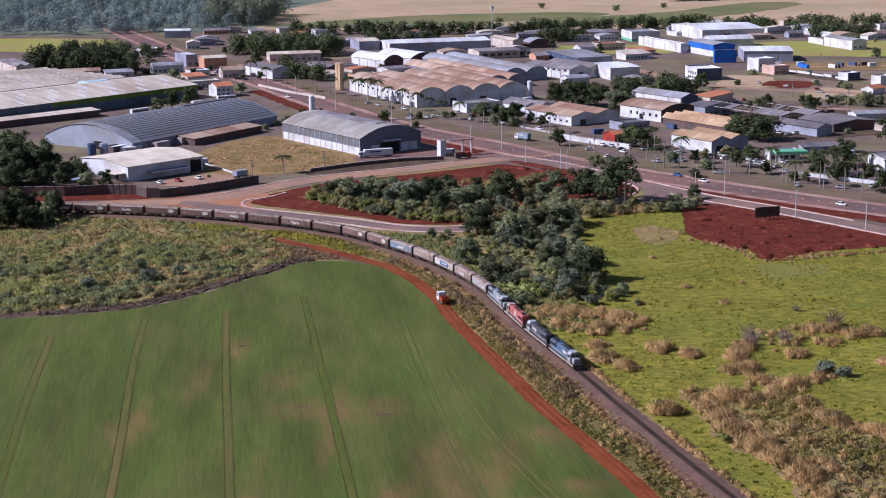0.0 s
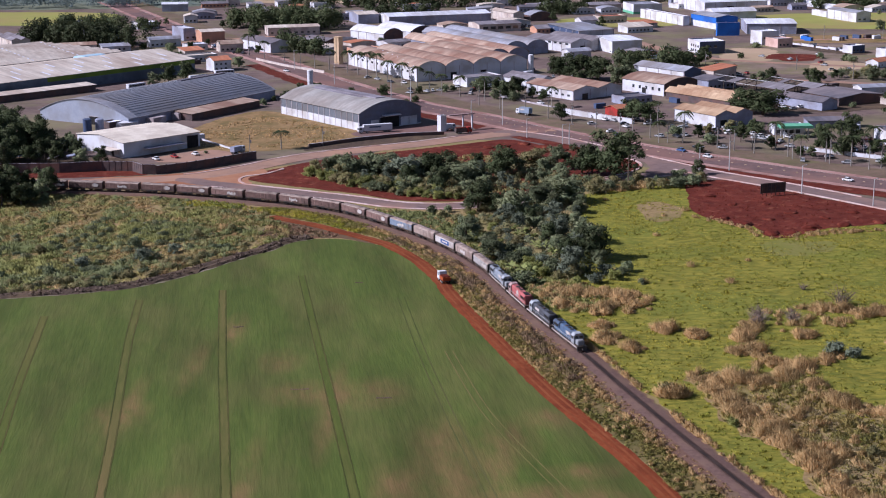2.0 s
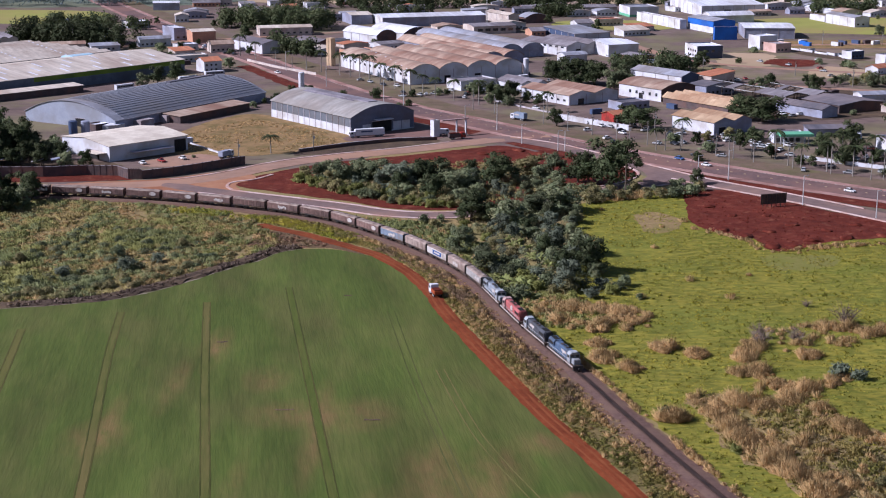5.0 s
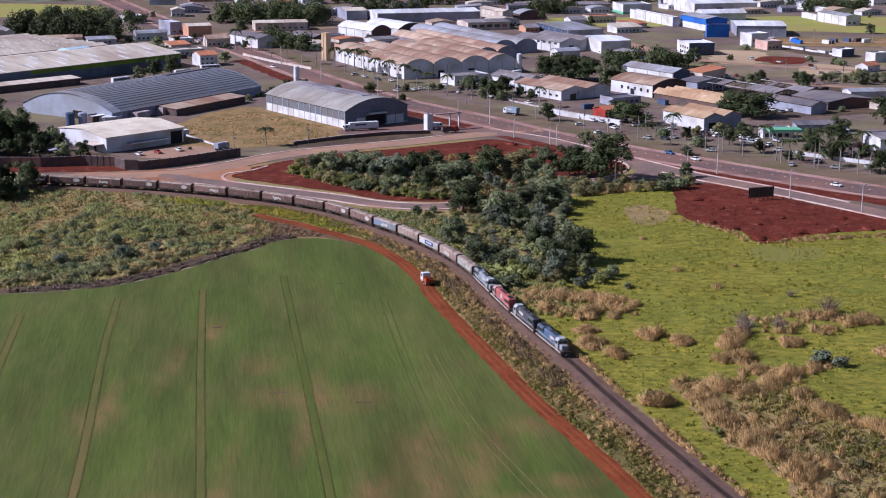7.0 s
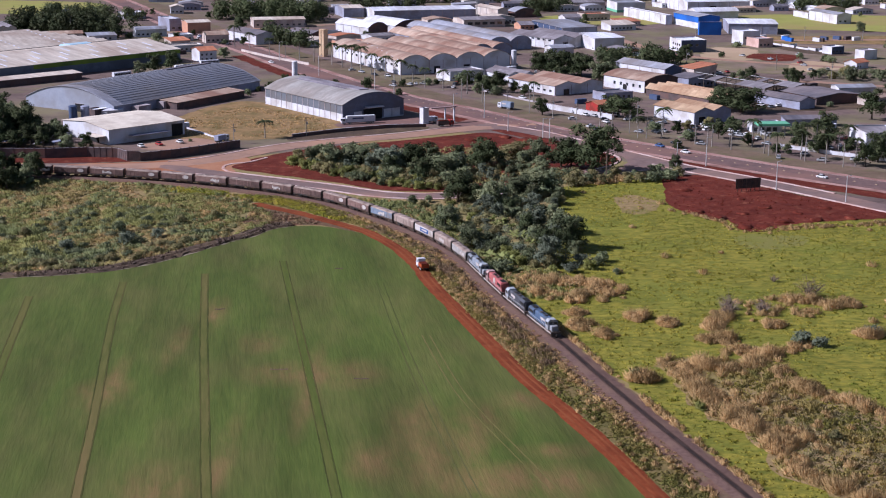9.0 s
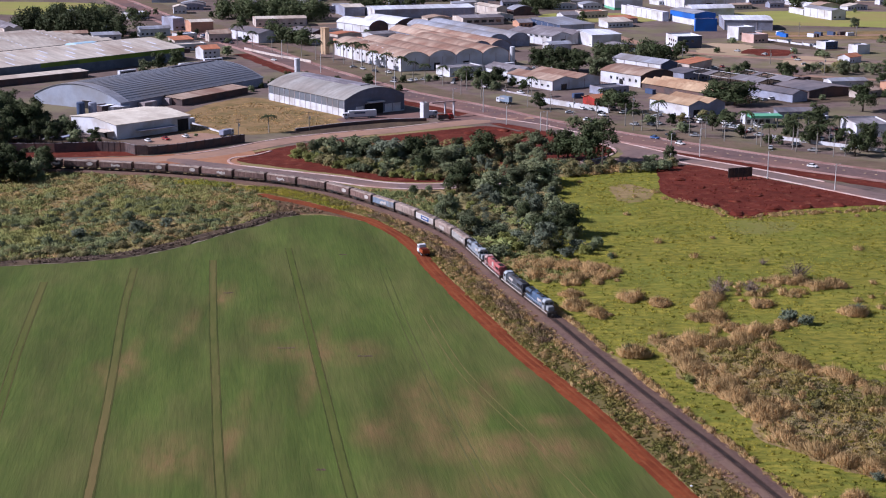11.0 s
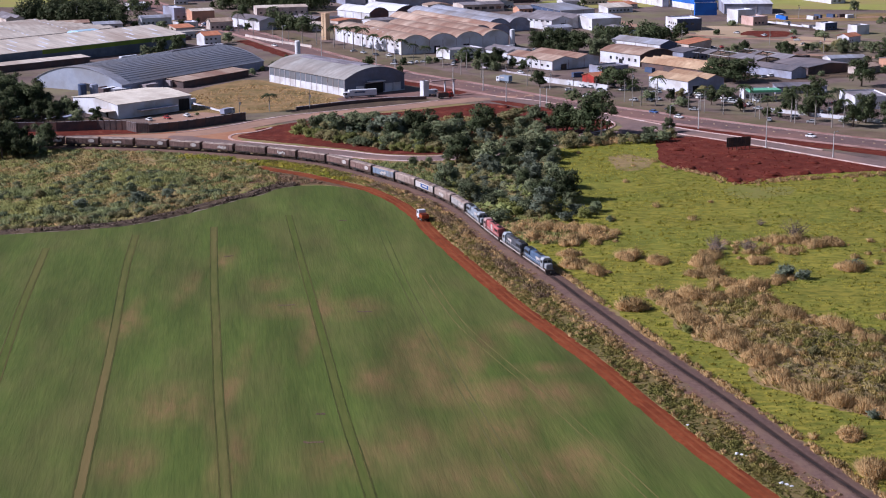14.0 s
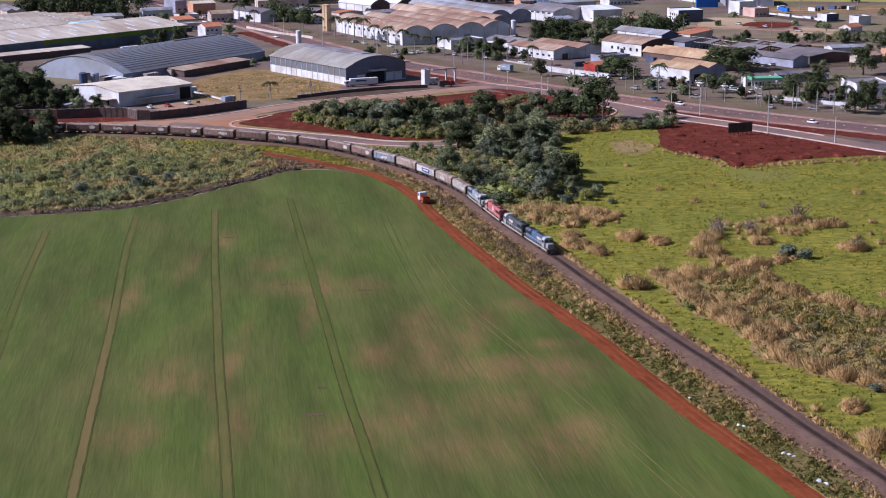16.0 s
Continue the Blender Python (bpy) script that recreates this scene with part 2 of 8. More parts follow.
# plants
M["leaf_dark"] = mat("dark_leaves", (0.042, 0.058, 0.024), (0.068, 0.086, 0.038), 0.5, (0.085, 0.092, 0.044), 0.2, rnd=0.30, island=0.18, rough=0.7, thin=0.22)
M["leaf_mid"] = mat("mid_leaves", (0.116, 0.145, 0.076), (0.180, 0.205, 0.108), 0.35, (0.205, 0.205, 0.108), 0.12, rnd=0.45, island=0.10, rough=0.7, thin=0.25)
M["leaf_olive"] = mat("olive_leaves", (0.185, 0.178, 0.076), (0.255, 0.228, 0.105), 0.5, (0.265, 0.215, 0.105), 0.2, rnd=0.3, island=0.12, rough=0.75, thin=0.28)
M["leaf_blue"] = mat("grey_green_leaves", (0.125, 0.150, 0.104), (0.188, 0.210, 0.142), 0.5, rnd=0.25, island=0.12, rough=0.75, thin=0.26)
M["leaf_fresh"] = mat("fresh_leaves", (0.19, 0.205, 0.06), (0.26, 0.26, 0.085), 0.5, rnd=0.3, island=0.25, rough=0.6, thin=0.35)
# leaves of the far woods; pale blue-grey tint imitates distance haze
M["leaf_far"] = mat("hazed_far_leaves", (0.150, 0.195, 0.205), (0.205, 0.250, 0.255), 0.2, (0.165, 0.20, 0.165), 0.02, island=0.10, rough=0.75, thin=0.3)
M["straw"] = mat("dry_grass_blades", (0.62, 0.41, 0.182), (0.78, 0.54, 0.265), 0.25, (0.52, 0.36, 0.165), 0.08, island=0.08, rough=0.8, thin=0.5)
M["grass"] = mat("green_grass_blades", (0.43, 0.39, 0.052), (0.57, 0.475, 0.076), 0.16, (0.275, 0.33, 0.050), 0.028, island=0.08, rough=0.8, thin=0.5, clo=0.46, chi=0.66)
M["weed"] = mat("scrub_blades", (0.414, 0.338, 0.135), (0.567, 0.441, 0.203), 0.05, (0.342, 0.324, 0.117), 0.03, island=0.06, rough=0.8, thin=0.5)
M["weed_green"] = mat("green_weed_blades", (0.33, 0.345, 0.115), (0.46, 0.44, 0.16), 0.06, (0.285, 0.32, 0.135), 0.04, island=0.08, rough=0.8, thin=0.5)
M["weed_blue"] = mat("grey_green_weed", (0.265, 0.305, 0.135), (0.36, 0.38, 0.185), 0.08, island=0.08, rough=0.8, thin=0.5)
M["weed_dry"] = mat("trackside_blades", (0.40, 0.31, 0.105), (0.54, 0.41, 0.155), 0.12, (0.32, 0.30, 0.085), 0.06, island=0.12, rough=0.8, thin=0.5)
M["mat_olive"] = mat("matted_olive_blades", (0.47, 0.38, 0.20), (0.60, 0.48, 0.265), 0.25, (0.38, 0.34, 0.165), 0.07, island=0.08, rough=0.8, thin=0.5)
M["weed_strip"] = mat("olive_trackside_blades", (0.235, 0.235, 0.066), (0.34, 0.305, 0.092), 0.12, (0.34, 0.27, 0.085), 0.04, island=0.08, rough=0.8, thin=0.5)
M["weed_brown"] = mat("withered_brown_blades", (0.27, 0.185, 0.115), (0.38, 0.26, 0.165), 0.2, (0.30, 0.23, 0.11), 0.1, island=0.15, rough=0.85, thin=0.4)
M["weed_dark"] = mat("withered_weed", (0.13, 0.098, 0.078), (0.22, 0.16, 0.125), 0.3, island=0.3, rough=0.9)
M["corner"] = mat("corner_soil", (0.090, 0.062, 0.036), (0.150, 0.102, 0.056), 0.5, (0.135, 0.062, 0.036), 0.14, bump=0.4)
M["stripsoil"] = mat("trackside_soil", (0.118, 0.092, 0.034), (0.175, 0.128, 0.052), 0.5, (0.105, 0.092, 0.030), 0.09, bump=0.35)
M["banana_leaf"] = mat("banana_leaf", (0.22, 0.25, 0.08), (0.29, 0.31, 0.11), 0.5, rnd=0.25, island=0.2, rough=0.5, thin=0.35)
M["hangar_side"] = mat("grey_sheet_side", (0.125, 0.14, 0.165), (0.165, 0.18, 0.205), 0.5, (0.15, 0.15, 0.155), 0.1, rough=0.55, metal=0.2)
M["hangar_roof"] = mat("dull_hangar_roof", (0.29, 0.258, 0.225), (0.345, 0.31, 0.275), 0.25, (0.25, 0.212, 0.18), 0.05, rough=0.6, metal=0.1)
M["goldroof"] = mat("ochre_roof", (0.36, 0.255, 0.165), (0.43, 0.32, 0.22), 0.2, (0.30, 0.195, 0.125), 0.05, rough=0.7)
M["twig"] = mat("bare_twigs", (0.15, 0.11, 0.085), (0.21, 0.16, 0.13), 0.8, rnd=0.2, rough=0.9)
M["palm_trunk"] = mat("palm_trunk", (0.22, 0.20, 0.175), (0.30, 0.275, 0.245), 1.5, rough=0.9)
M["vault_front"] = mat("pale_sheet_front", (0.29, 0.32, 0.39), (0.34, 0.37, 0.44), 0.3, (0.27, 0.28, 0.31), 0.06, rough=0.5, metal=0.15)
M["bark"] = mat("bark", (0.085, 0.062, 0.045), (0.14, 0.11, 0.085), 2.0, rough=0.9)
# built surfaces; many hold extra blue that imitates haze over the town
M["white"] = mat("white_plaster", (0.52, 0.532, 0.575), (0.60, 0.612, 0.655), 0.4, (0.42, 0.40, 0.39), 0.10, rough=0.8)
M["cream"] = mat("cream_plaster", (0.480, 0.42, 0.367), (0.540, 0.48, 0.432), 0.4, (0.380, 0.31, 0.270), 0.12)
M["greywall"] = mat("grey_sheet_wall", (0.270, 0.29, 0.374), (0.340, 0.36, 0.456), 0.5, (0.240, 0.235, 0.281), 0.1, rough=0.55, metal=0.2)
M["zinc"] = mat("zinc_roof", (0.360, 0.36, 0.427), (0.440, 0.44, 0.515), 0.25, (0.310, 0.275, 0.292), 0.05, rough=0.5, metal=0.25)
M["whiteroof"] = mat("white_roof", (0.620, 0.635, 0.713), (0.700, 0.715, 0.799), 0.3, (0.520, 0.515, 0.551), 0.06, rough=0.55)
M["paleroof"] = mat("pale_weathered_roof", (0.450, 0.43, 0.480), (0.520, 0.50, 0.562), 0.25, (0.380, 0.34, 0.363), 0.05, rough=0.55, metal=0.15)
M["fibre"] = mat("fibre_cement_roof", (0.200, 0.185, 0.211), (0.270, 0.25, 0.281), 0.3, (0.150, 0.135, 0.152), 0.06)
M["darkroof"] = mat("dark_roof", (0.100, 0.095, 0.117), (0.150, 0.14, 0.164), 0.3, (0.190, 0.16, 0.170), 0.07, rough=0.6)
M["rust"] = mat("rusty_tan_roof", (0.325, 0.225, 0.17), (0.40, 0.295, 0.23), 0.2, (0.235, 0.145, 0.11), 0.05, rough=0.7)
M["shedroof"] = mat("cream_roof_sheet", (0.60, 0.53, 0.43), (0.70, 0.63, 0.53), 0.3, (0.52, 0.45, 0.37), 0.12, rough=0.6)
M["tanroof"] = mat("tan_roof", (0.52, 0.45, 0.375), (0.60, 0.53, 0.45), 0.2, (0.42, 0.335, 0.275), 0.04, rough=0.6)
M["panel"] = mat("roof_panel", (0.190, 0.195, 0.225), (0.245, 0.248, 0.28), 0.3, (0.225, 0.215, 0.225), 0.05, rough=0.45, metal=0.2)
M["tile"] = mat("clay_tile_roof", (0.42, 0.16, 0.085), (0.50, 0.21, 0.115), 0.8, (0.34, 0.13, 0.08), 0.1)
M["brickwall"] = mat("orange_brick_wall", (0.46, 0.235, 0.15), (0.52, 0.29, 0.19), 0.5, (0.40, 0.22, 0.15), 0.1)
M["salmon"] = mat("salmon_plaster", (0.50, 0.335, 0.285), (0.57, 0.40, 0.345), 0.4, (0.42, 0.27, 0.225), 0.12)
M["blue"] = mat("blue_sheet_wall", (0.025, 0.115, 0.42), (0.035, 0.15, 0.50), 0.4, (0.03, 0.10, 0.34), 0.1, rough=0.5)
M["tarp"] = mat("pale_blue_tarpaulin", (0.24, 0.46, 0.60), (0.32, 0.54, 0.68), 0.4, (0.42, 0.52, 0.58), 0.15, rough=0.5)
M["navy"] = mat("dark_blue_wall", (0.05, 0.075, 0.14), (0.075, 0.10, 0.17), 0.4, (0.06, 0.07, 0.10), 0.1, rough=0.6)
M["green"] = mat("green_fascia", (0.12, 0.36, 0.22), (0.15, 0.42, 0.26), 0.5, rough=0.5)
M["lawn"] = mat("green_wall_band", (0.13, 0.20, 0.03), (0.17, 0.24, 0.04), 0.4, (0.10, 0.15, 0.04), 0.1)
M["factorywall"] = mat("dark_factory_wall", (0.100, 0.12, 0.152), (0.140, 0.165, 0.199), 0.3, (0.090, 0.10, 0.117), 0.05)
M["redpaint"] = mat("red_paint", (0.30, 0.035, 0.03), (0.38, 0.05, 0.04), 1.0, (0.20, 0.04, 0.03), 0.3, rough=0.5)
M["orange"] = mat("orange_paint", (0.28, 0.056, 0.020), (0.34, 0.080, 0.028), 1.0, (0.22, 0.05, 0.022), 0.4, rough=0.5)
M["glass"] = mat("dark_glass", (0.02, 0.025, 0.03), (0.035, 0.04, 0.045), 1.0, rough=0.08, spec=0.6)
M["black"] = mat("black_rubber", (0.016, 0.016, 0.017), (0.028, 0.027, 0.026), 2.0, rough=0.8)
M["steel"] = mat("dark_steel", (0.045, 0.043, 0.042), (0.075, 0.07, 0.065), 1.5, (0.11, 0.075, 0.055), 0.4, rough=0.6, metal=0.3)
# hangar end sheets, darkened and blued to paint their shaded side
M["hangar_front"] = mat("shaded_sheet_front", (0.110, 0.125, 0.175), (0.145, 0.16, 0.222), 0.5, (0.120, 0.12, 0.146), 0.1, rough=0.5, metal=0.2)
M["opening"] = mat("painted_interior_shade", (0.018, 0.018, 0.02), (0.03, 0.03, 0.03), 0.5)
M["concrete"] = mat("concrete", (0.360, 0.33, 0.351), (0.440, 0.41, 0.433), 0.5, (0.280, 0.235, 0.234), 0.1)
# dark brown walls; the yard wall's tree shade is mixed into the colour
M["wallsoot"] = mat("soiled_shaded_wall", (0.075, 0.058, 0.058), (0.115, 0.088, 0.085), 0.3, (0.15, 0.085, 0.07), 0.08)
M["lamp_paint"] = mat("galvanised_pole", (0.46, 0.46, 0.45), (0.54, 0.54, 0.53), 1.0, rough=0.5, metal=0.3)
M["yellow"] = mat("faded_separator_paint", (0.42, 0.32, 0.21), (0.36, 0.26, 0.17), 1.0)
M["loco_blue"] = mat("loco_blue_grey", (0.055, 0.098, 0.170), (0.085, 0.130, 0.205), 0.7, (0.065, 0.075, 0.095), 0.25, rough=0.5)
M["loco_grey"] = mat("loco_dark_grey", (0.055, 0.060, 0.072), (0.085, 0.09, 0.105), 0.7, (0.05, 0.045, 0.045), 0.25, rough=0.55)
M["loco_pale"] = mat("loco_pale_grey", (0.26, 0.285, 0.31), (0.34, 0.36, 0.385), 0.7, (0.20, 0.20, 0.205), 0.25, rough=0.5)
M["loco_steel"] = mat("loco_blue_steel", (0.19, 0.225, 0.27), (0.25, 0.285, 0.33), 0.7, (0.15, 0.15, 0.155), 0.25, rough=0.5)
M["loco_rose"] = mat("loco_faded_rose", (0.30, 0.20, 0.19), (0.37, 0.26, 0.245), 0.7, (0.22, 0.15, 0.14), 0.25, rough=0.55)
M["loco_red"] = mat("loco_red", (0.32, 0.085, 0.085), (0.39, 0.12, 0.115), 0.7, (0.21, 0.08, 0.075), 0.25, rough=0.5)
M["w_brown"] = mat("wagon_brown", (0.155, 0.096, 0.083), (0.235, 0.155, 0.134), 0.6, (0.108, 0.074, 0.068), 0.2, rough=0.8, rnd=0.35)
M["w_grey"] = mat("wagon_grey", (0.27, 0.26, 0.25), (0.36, 0.345, 0.33), 0.6, (0.20, 0.17, 0.15), 0.2, rough=0.7, rnd=0.2)
M["w_pale"] = mat("wagon_cream", (0.46, 0.44, 0.42), (0.56, 0.53, 0.50), 0.6, (0.34, 0.29, 0.26), 0.2, rough=0.7, rnd=0.1)
M["w_tan"] = mat("wagon_dusty_brown", (0.225, 0.175, 0.150), (0.31, 0.25, 0.215), 0.6, (0.17, 0.125, 0.105), 0.2, rough=0.8, rnd=0.2)
M["w_blue"] = mat("wagon_blue", (0.15, 0.195, 0.26), (0.20, 0.245, 0.31), 0.6, (0.19, 0.18, 0.175), 0.2, rough=0.7, rnd=0.15)
M["w_roof"] = mat("dusty_wagon_roof", (0.245, 0.190, 0.160), (0.33, 0.268, 0.23), 0.6, (0.18, 0.13, 0.11), 0.25, rough=0.85, rnd=0.25)
M["paint_white"] = mat("white_marking", (0.46, 0.44, 0.42), (0.54, 0.52, 0.50), 1.0, (0.32, 0.27, 0.24), 0.6, clo=0.35, chi=0.6)
M["paint_navy"] = mat("navy_marking", (0.035, 0.075, 0.20), (0.05, 0.10, 0.25), 1.0)
for _n, _c in (("car_white", (0.70, 0.70, 0.69)), ("car_silver", (0.42, 0.43, 0.44)), ("car_dark", (0.045, 0.05, 0.06)), ("car_red", (0.35, 0.04, 0.035)), ("car_blue", (0.05, 0.11, 0.28))):
    M[_n] = mat(_n, _c, tuple(v * 0.9 for v in _c), 0.6, rough=0.3, spec=0.5)

# roof sheets weather in streaks down the slope: for each cover one material with the ridge along x and one along y
_ROOFS = {
    "zinc": ((0.335, 0.345, 0.40), (0.42, 0.43, 0.49), (0.275, 0.25, 0.25), 0.5, 0.25), "whiteroof": ((0.60, 0.62, 0.69), (0.69, 0.71, 0.78), (0.49, 0.48, 0.50), 0.55, 0.0),
    "paleroof": ((0.43, 0.415, 0.45), (0.51, 0.495, 0.54), (0.36, 0.315, 0.32), 0.55, 0.15), "fibre": ((0.185, 0.170, 0.185), (0.26, 0.24, 0.255), (0.135, 0.118, 0.125), 0.85, 0.0),
    "darkroof": ((0.092, 0.088, 0.104), (0.145, 0.137, 0.155), (0.185, 0.155, 0.158), 0.6, 0.0), "rust": ((0.34, 0.245, 0.185), (0.43, 0.33, 0.26), (0.225, 0.130, 0.095), 0.7, 0.0),
    "tanroof": ((0.50, 0.435, 0.365), (0.59, 0.525, 0.45), (0.40, 0.32, 0.262), 0.6, 0.0), "goldroof": ((0.36, 0.25, 0.155), (0.44, 0.32, 0.21), (0.27, 0.165, 0.10), 0.7, 0.0),
    "tile": ((0.40, 0.155, 0.085), (0.49, 0.21, 0.12), (0.30, 0.115, 0.07), 0.85, 0.0), "hangar_roof": ((0.275, 0.265, 0.25), (0.345, 0.33, 0.31), (0.225, 0.20, 0.18), 0.6, 0.1),
}
for _n, (_a, _b, _c, _r, _m) in _ROOFS.items():
    for _ax in "xy":
        M[_n + "_" + _ax] = mat(_n + "_sheets_" + _ax, _a, _b, 0.25, _c, 0.05, rough=_r, metal=_m, turn=0 if _ax == "x" else radians(-90), stretch=(1, 0.4, 1), cstretch=(1, 0.45, 1), clo=0.42, chi=0.62, bands=(0.35, 0.05, 0.22), rnd=0.10)

# ---- mesh helpers ----
def thing(name, label, category, m=None, group="", kind=""):
    ob = tagged(new(name), label, category, group, kind)
    if m is not None:
        ob.matrix_world = m
    return ob


def from_bm(name, bm, material, smooth=False):
    me = bpy.data.meshes.new(name)
    bm.normal_update()
    bm.to_mesh(me)
    bm.free()
    for mt in (material if isinstance(material, (list, tuple)) else [material]):
        me.materials.append(M[mt] if isinstance(mt, str) else mt)
    if smooth:
        me.polygons.foreach_set("use_smooth", [True] * len(me.polygons))
    return me


def part(name, bm, material, parent, label="", smooth=False):
    me = bm if isinstance(bm, bpy.types.Mesh) else from_bm(name, bm, material, smooth)
    ob = new(name, me)
    ob.parent = parent
    return tagged(ob, label)


def raw(name, verts, faces, material, soft=None):
    """A mesh from lists; soft: a smooth shading direction for each vertex."""
    me = bpy.data.meshes.new(name)
    me.from_pydata(verts, [], faces)
    me.materials.append(M[material])
    if soft is not None:
        me.polygons.foreach_set("use_smooth", [True] * len(me.polygons))
        me.update()
        me.normals_split_custom_set_from_vertices(soft)
    return me


def box(bm, x0, x1, y0, y1, z0, z1, bevel=0.0):
    r = bmesh.ops.create_cube(bm, size=1.0, matrix=Matrix.Translation(((x0 + x1) / 2, (y0 + y1) / 2, (z0 + z1) / 2)) @ Matrix.Diagonal((x1 - x0, y1 - y0, z1 - z0, 1)))
    if bevel:
        es = list({e for v in r["verts"] for e in v.link_edges})
        bmesh.ops.bevel(bm, geom=es, offset=bevel, segments=2, affect="EDGES")
    return bm


def bx(*a, **k):
    return box(bmesh.new(), *a, **k)


def cyl(bm, x, y, z0, z1, r0, r1=None, seg=10, axis="z"):
    m = Matrix.Translation((x, y, (z0 + z1) / 2))
    if axis == "y":
        m = Matrix.Translation((x, (z0 + z1) / 2, y)) @ Matrix.Rotation(radians(90), 4, "X")
    bmesh.ops.create_cone(bm, cap_ends=True, segments=seg, radius1=r0, radius2=r0 if r1 is None else r1, depth=abs(z1 - z0), matrix=m)
    return bm


def extrude(bm, prof, lo, hi, axis):
    """A closed profile of (s, z) run along x or y from lo to hi."""
    def at(s, z, d):
        return (d, s, z) if axis == "x" else (s, d, z)
    a = [bm.verts.new(at(s, z, lo)) for s, z in prof]
    b = [bm.verts.new(at(s, z, hi)) for s, z in prof]
    n = len(prof)
    fs = [bm.faces.new(a), bm.faces.new(b[::-1])] + [bm.faces.new((a[i], b[i], b[(i + 1) % n], a[(i + 1) % n])) for i in range(n)]
    bmesh.ops.recalc_face_normals(bm, faces=fs)
    return bm


def spline(pts, step=4.0):
    """A smooth line through the points, at even steps."""
    p = [Vector((*q, 0)) if len(q) == 2 else Vector(q) for q in pts]
    p = [2 * p[0] - p[1], *p, 2 * p[-1] - p[-2]]
    out = []
    for i in range(1, len(p) - 2):
        k = max(2, int((p[i + 1] - p[i]).length / step))
        for j in range(k):
            t = j / k
            out.append(0.5 * (2 * p[i] + (p[i + 1] - p[i - 1]) * t + (2 * p[i - 1] - 5 * p[i] + 4 * p[i + 1] - p[i + 2]) * t * t + (3 * p[i] - p[i - 1] - 3 * p[i + 1] + p[i + 2]) * t ** 3))
    out.append(p[-2])
    return out


def normals(line):
    out = []
    for i in range(len(line)):
        d = line[min(i + 1, len(line) - 1)] - line[max(i - 1, 0)]
        out.append(Vector((-d.y, d.x, 0)).normalized())
    return out


def shifted(line, d):
    return [p + n * d for p, n in zip(line, normals(line))]


def ribbon(name, line, prof, material, wob=0.0, seed=1):
    """A strip along a line; prof is a row of (offset, height) from right to left."""
    rng = random.Random(seed)
    ns = normals(line)
    v, f, k = [], [], len(prof)
    for i, (p, n) in enumerate(zip(line, ns)):
        for j, (o, z) in enumerate(prof):
            w = rng.uniform(-wob, wob) if j in (0, k - 1) else 0
            q = p + n * (o + w)
            v.append((q.x, q.y, z))
        if i:
            for j in range(k - 1):
                a = (i - 1) * k + j
                f.append((a, a + k, a + k + 1, a + 1))
    me = raw(name, v, f, material)
    me.update()
    if me.polygons and me.polygons[0].normal.z < 0:
        me.flip_normals()
    return me


def setting(name, me, label, category, kind="structure"):
    return tagged(new(name, me), label, category, kind=kind)


def patch(name, pts, z, material, label, category="ground", wob=0.0, seed=2, closed=True, step=3.0):
    """A flat cover with a smooth, slightly ragged outline."""
    rng = random.Random(seed)
    line = spline([*pts, pts[0]], step)[:-1] if closed else [Vector((*p, 0)) for p in pts]
    bm = bmesh.new()
    vs = [bm.verts.new((p.x + rng.uniform(-wob, wob), p.y + rng.uniform(-wob, wob), z)) for p in line]
    es = [bm.edges.new((vs[i], vs[(i + 1) % len(vs)])) for i in range(len(vs))]
    bmesh.ops.triangle_fill(bm, use_beauty=True, edges=es)
    for f in bm.faces:
        if f.normal.z < 0:
            f.normal_flip()
    return setting(name, from_bm(name, bm, material), label, category)


def inside(x, y, poly):
    c = False
    for i in range(len(poly)):
        (x1, y1), (x2, y2) = poly[i - 1], poly[i]
        if (y1 > y) != (y2 > y) and x < (x2 - x1) * (y - y1) / (y2 - y1) + x1:
            c = not c
    return c


# ---- ground, fields, roads ----
bm = bmesh.new()
bmesh.ops.create_grid(bm, x_segments=60, y_segments=60, size=4600)
bmesh.ops.translate(bm, verts=bm.verts, vec=(0, 600, 0))
setting("ground", from_bm("ground", bm, "scrub"), "dry olive scrubland and rough grass on reddish earth", "ground")

TRACK = spline([(101, 128), (88.6, 172), (75.9, 214), (69.0, 236.5), (60.0, 269), (53.9, 288.5), (46.6, 313), (42.1, 328.8), (37.2, 346.3), (31.9, 366), (19, 409), (7, 455), (-8, 489), (-25, 515), (-41, 535), (-63, 551), (-85, 562), (-111, 572), (-140, 579), (-171, 583), (-215, 585), (-270, 582)], 2.0)
DIRT = spline([(86, 130), (72, 173), (58.4, 216.5), (53.4, 231.6), (49.8, 243), (45.8, 257.5), (41.7, 272), (37.1, 288.6), (32.0, 305.3), (28.2, 316.7), (20.8, 339), (13.9, 364), (6.3, 392.2), (-2.2, 424.4), (-5.1, 439.4), (-9.0, 453.9), (-14.6, 470), (-23.6, 488), (-33.9, 500.3), (-42.4, 509.6), (-48.9, 516.6), (-55.4, 522), (-62, 527.4), (-66.6, 532)], 3.0)
HIGHWAY = spline([(-330, 1480), (-235, 1250), (-180, 1120), (-127, 1012), (-73, 892), (-24, 801), (14, 749), (56, 688), (100, 640), (140, 600), (170, 573), (235, 517), (330, 440)], 6.0)
UPPER = spline([(-290, 590), (-225, 592), (-176, 594), (-143, 598), (-109, 606), (-89, 622), (-69, 646), (-45, 663), (-21, 676), (3, 692), (25, 706), (46, 712)], 4.0)
LOOP = spline([(-112, 604), (-100, 594), (-89, 588), (-75, 580), (-60, 572), (-40, 561), (-25, 551), (-13, 547), (1, 547), (22, 556), (45, 577), (66, 594), (84, 605), (100, 602)], 3.0)
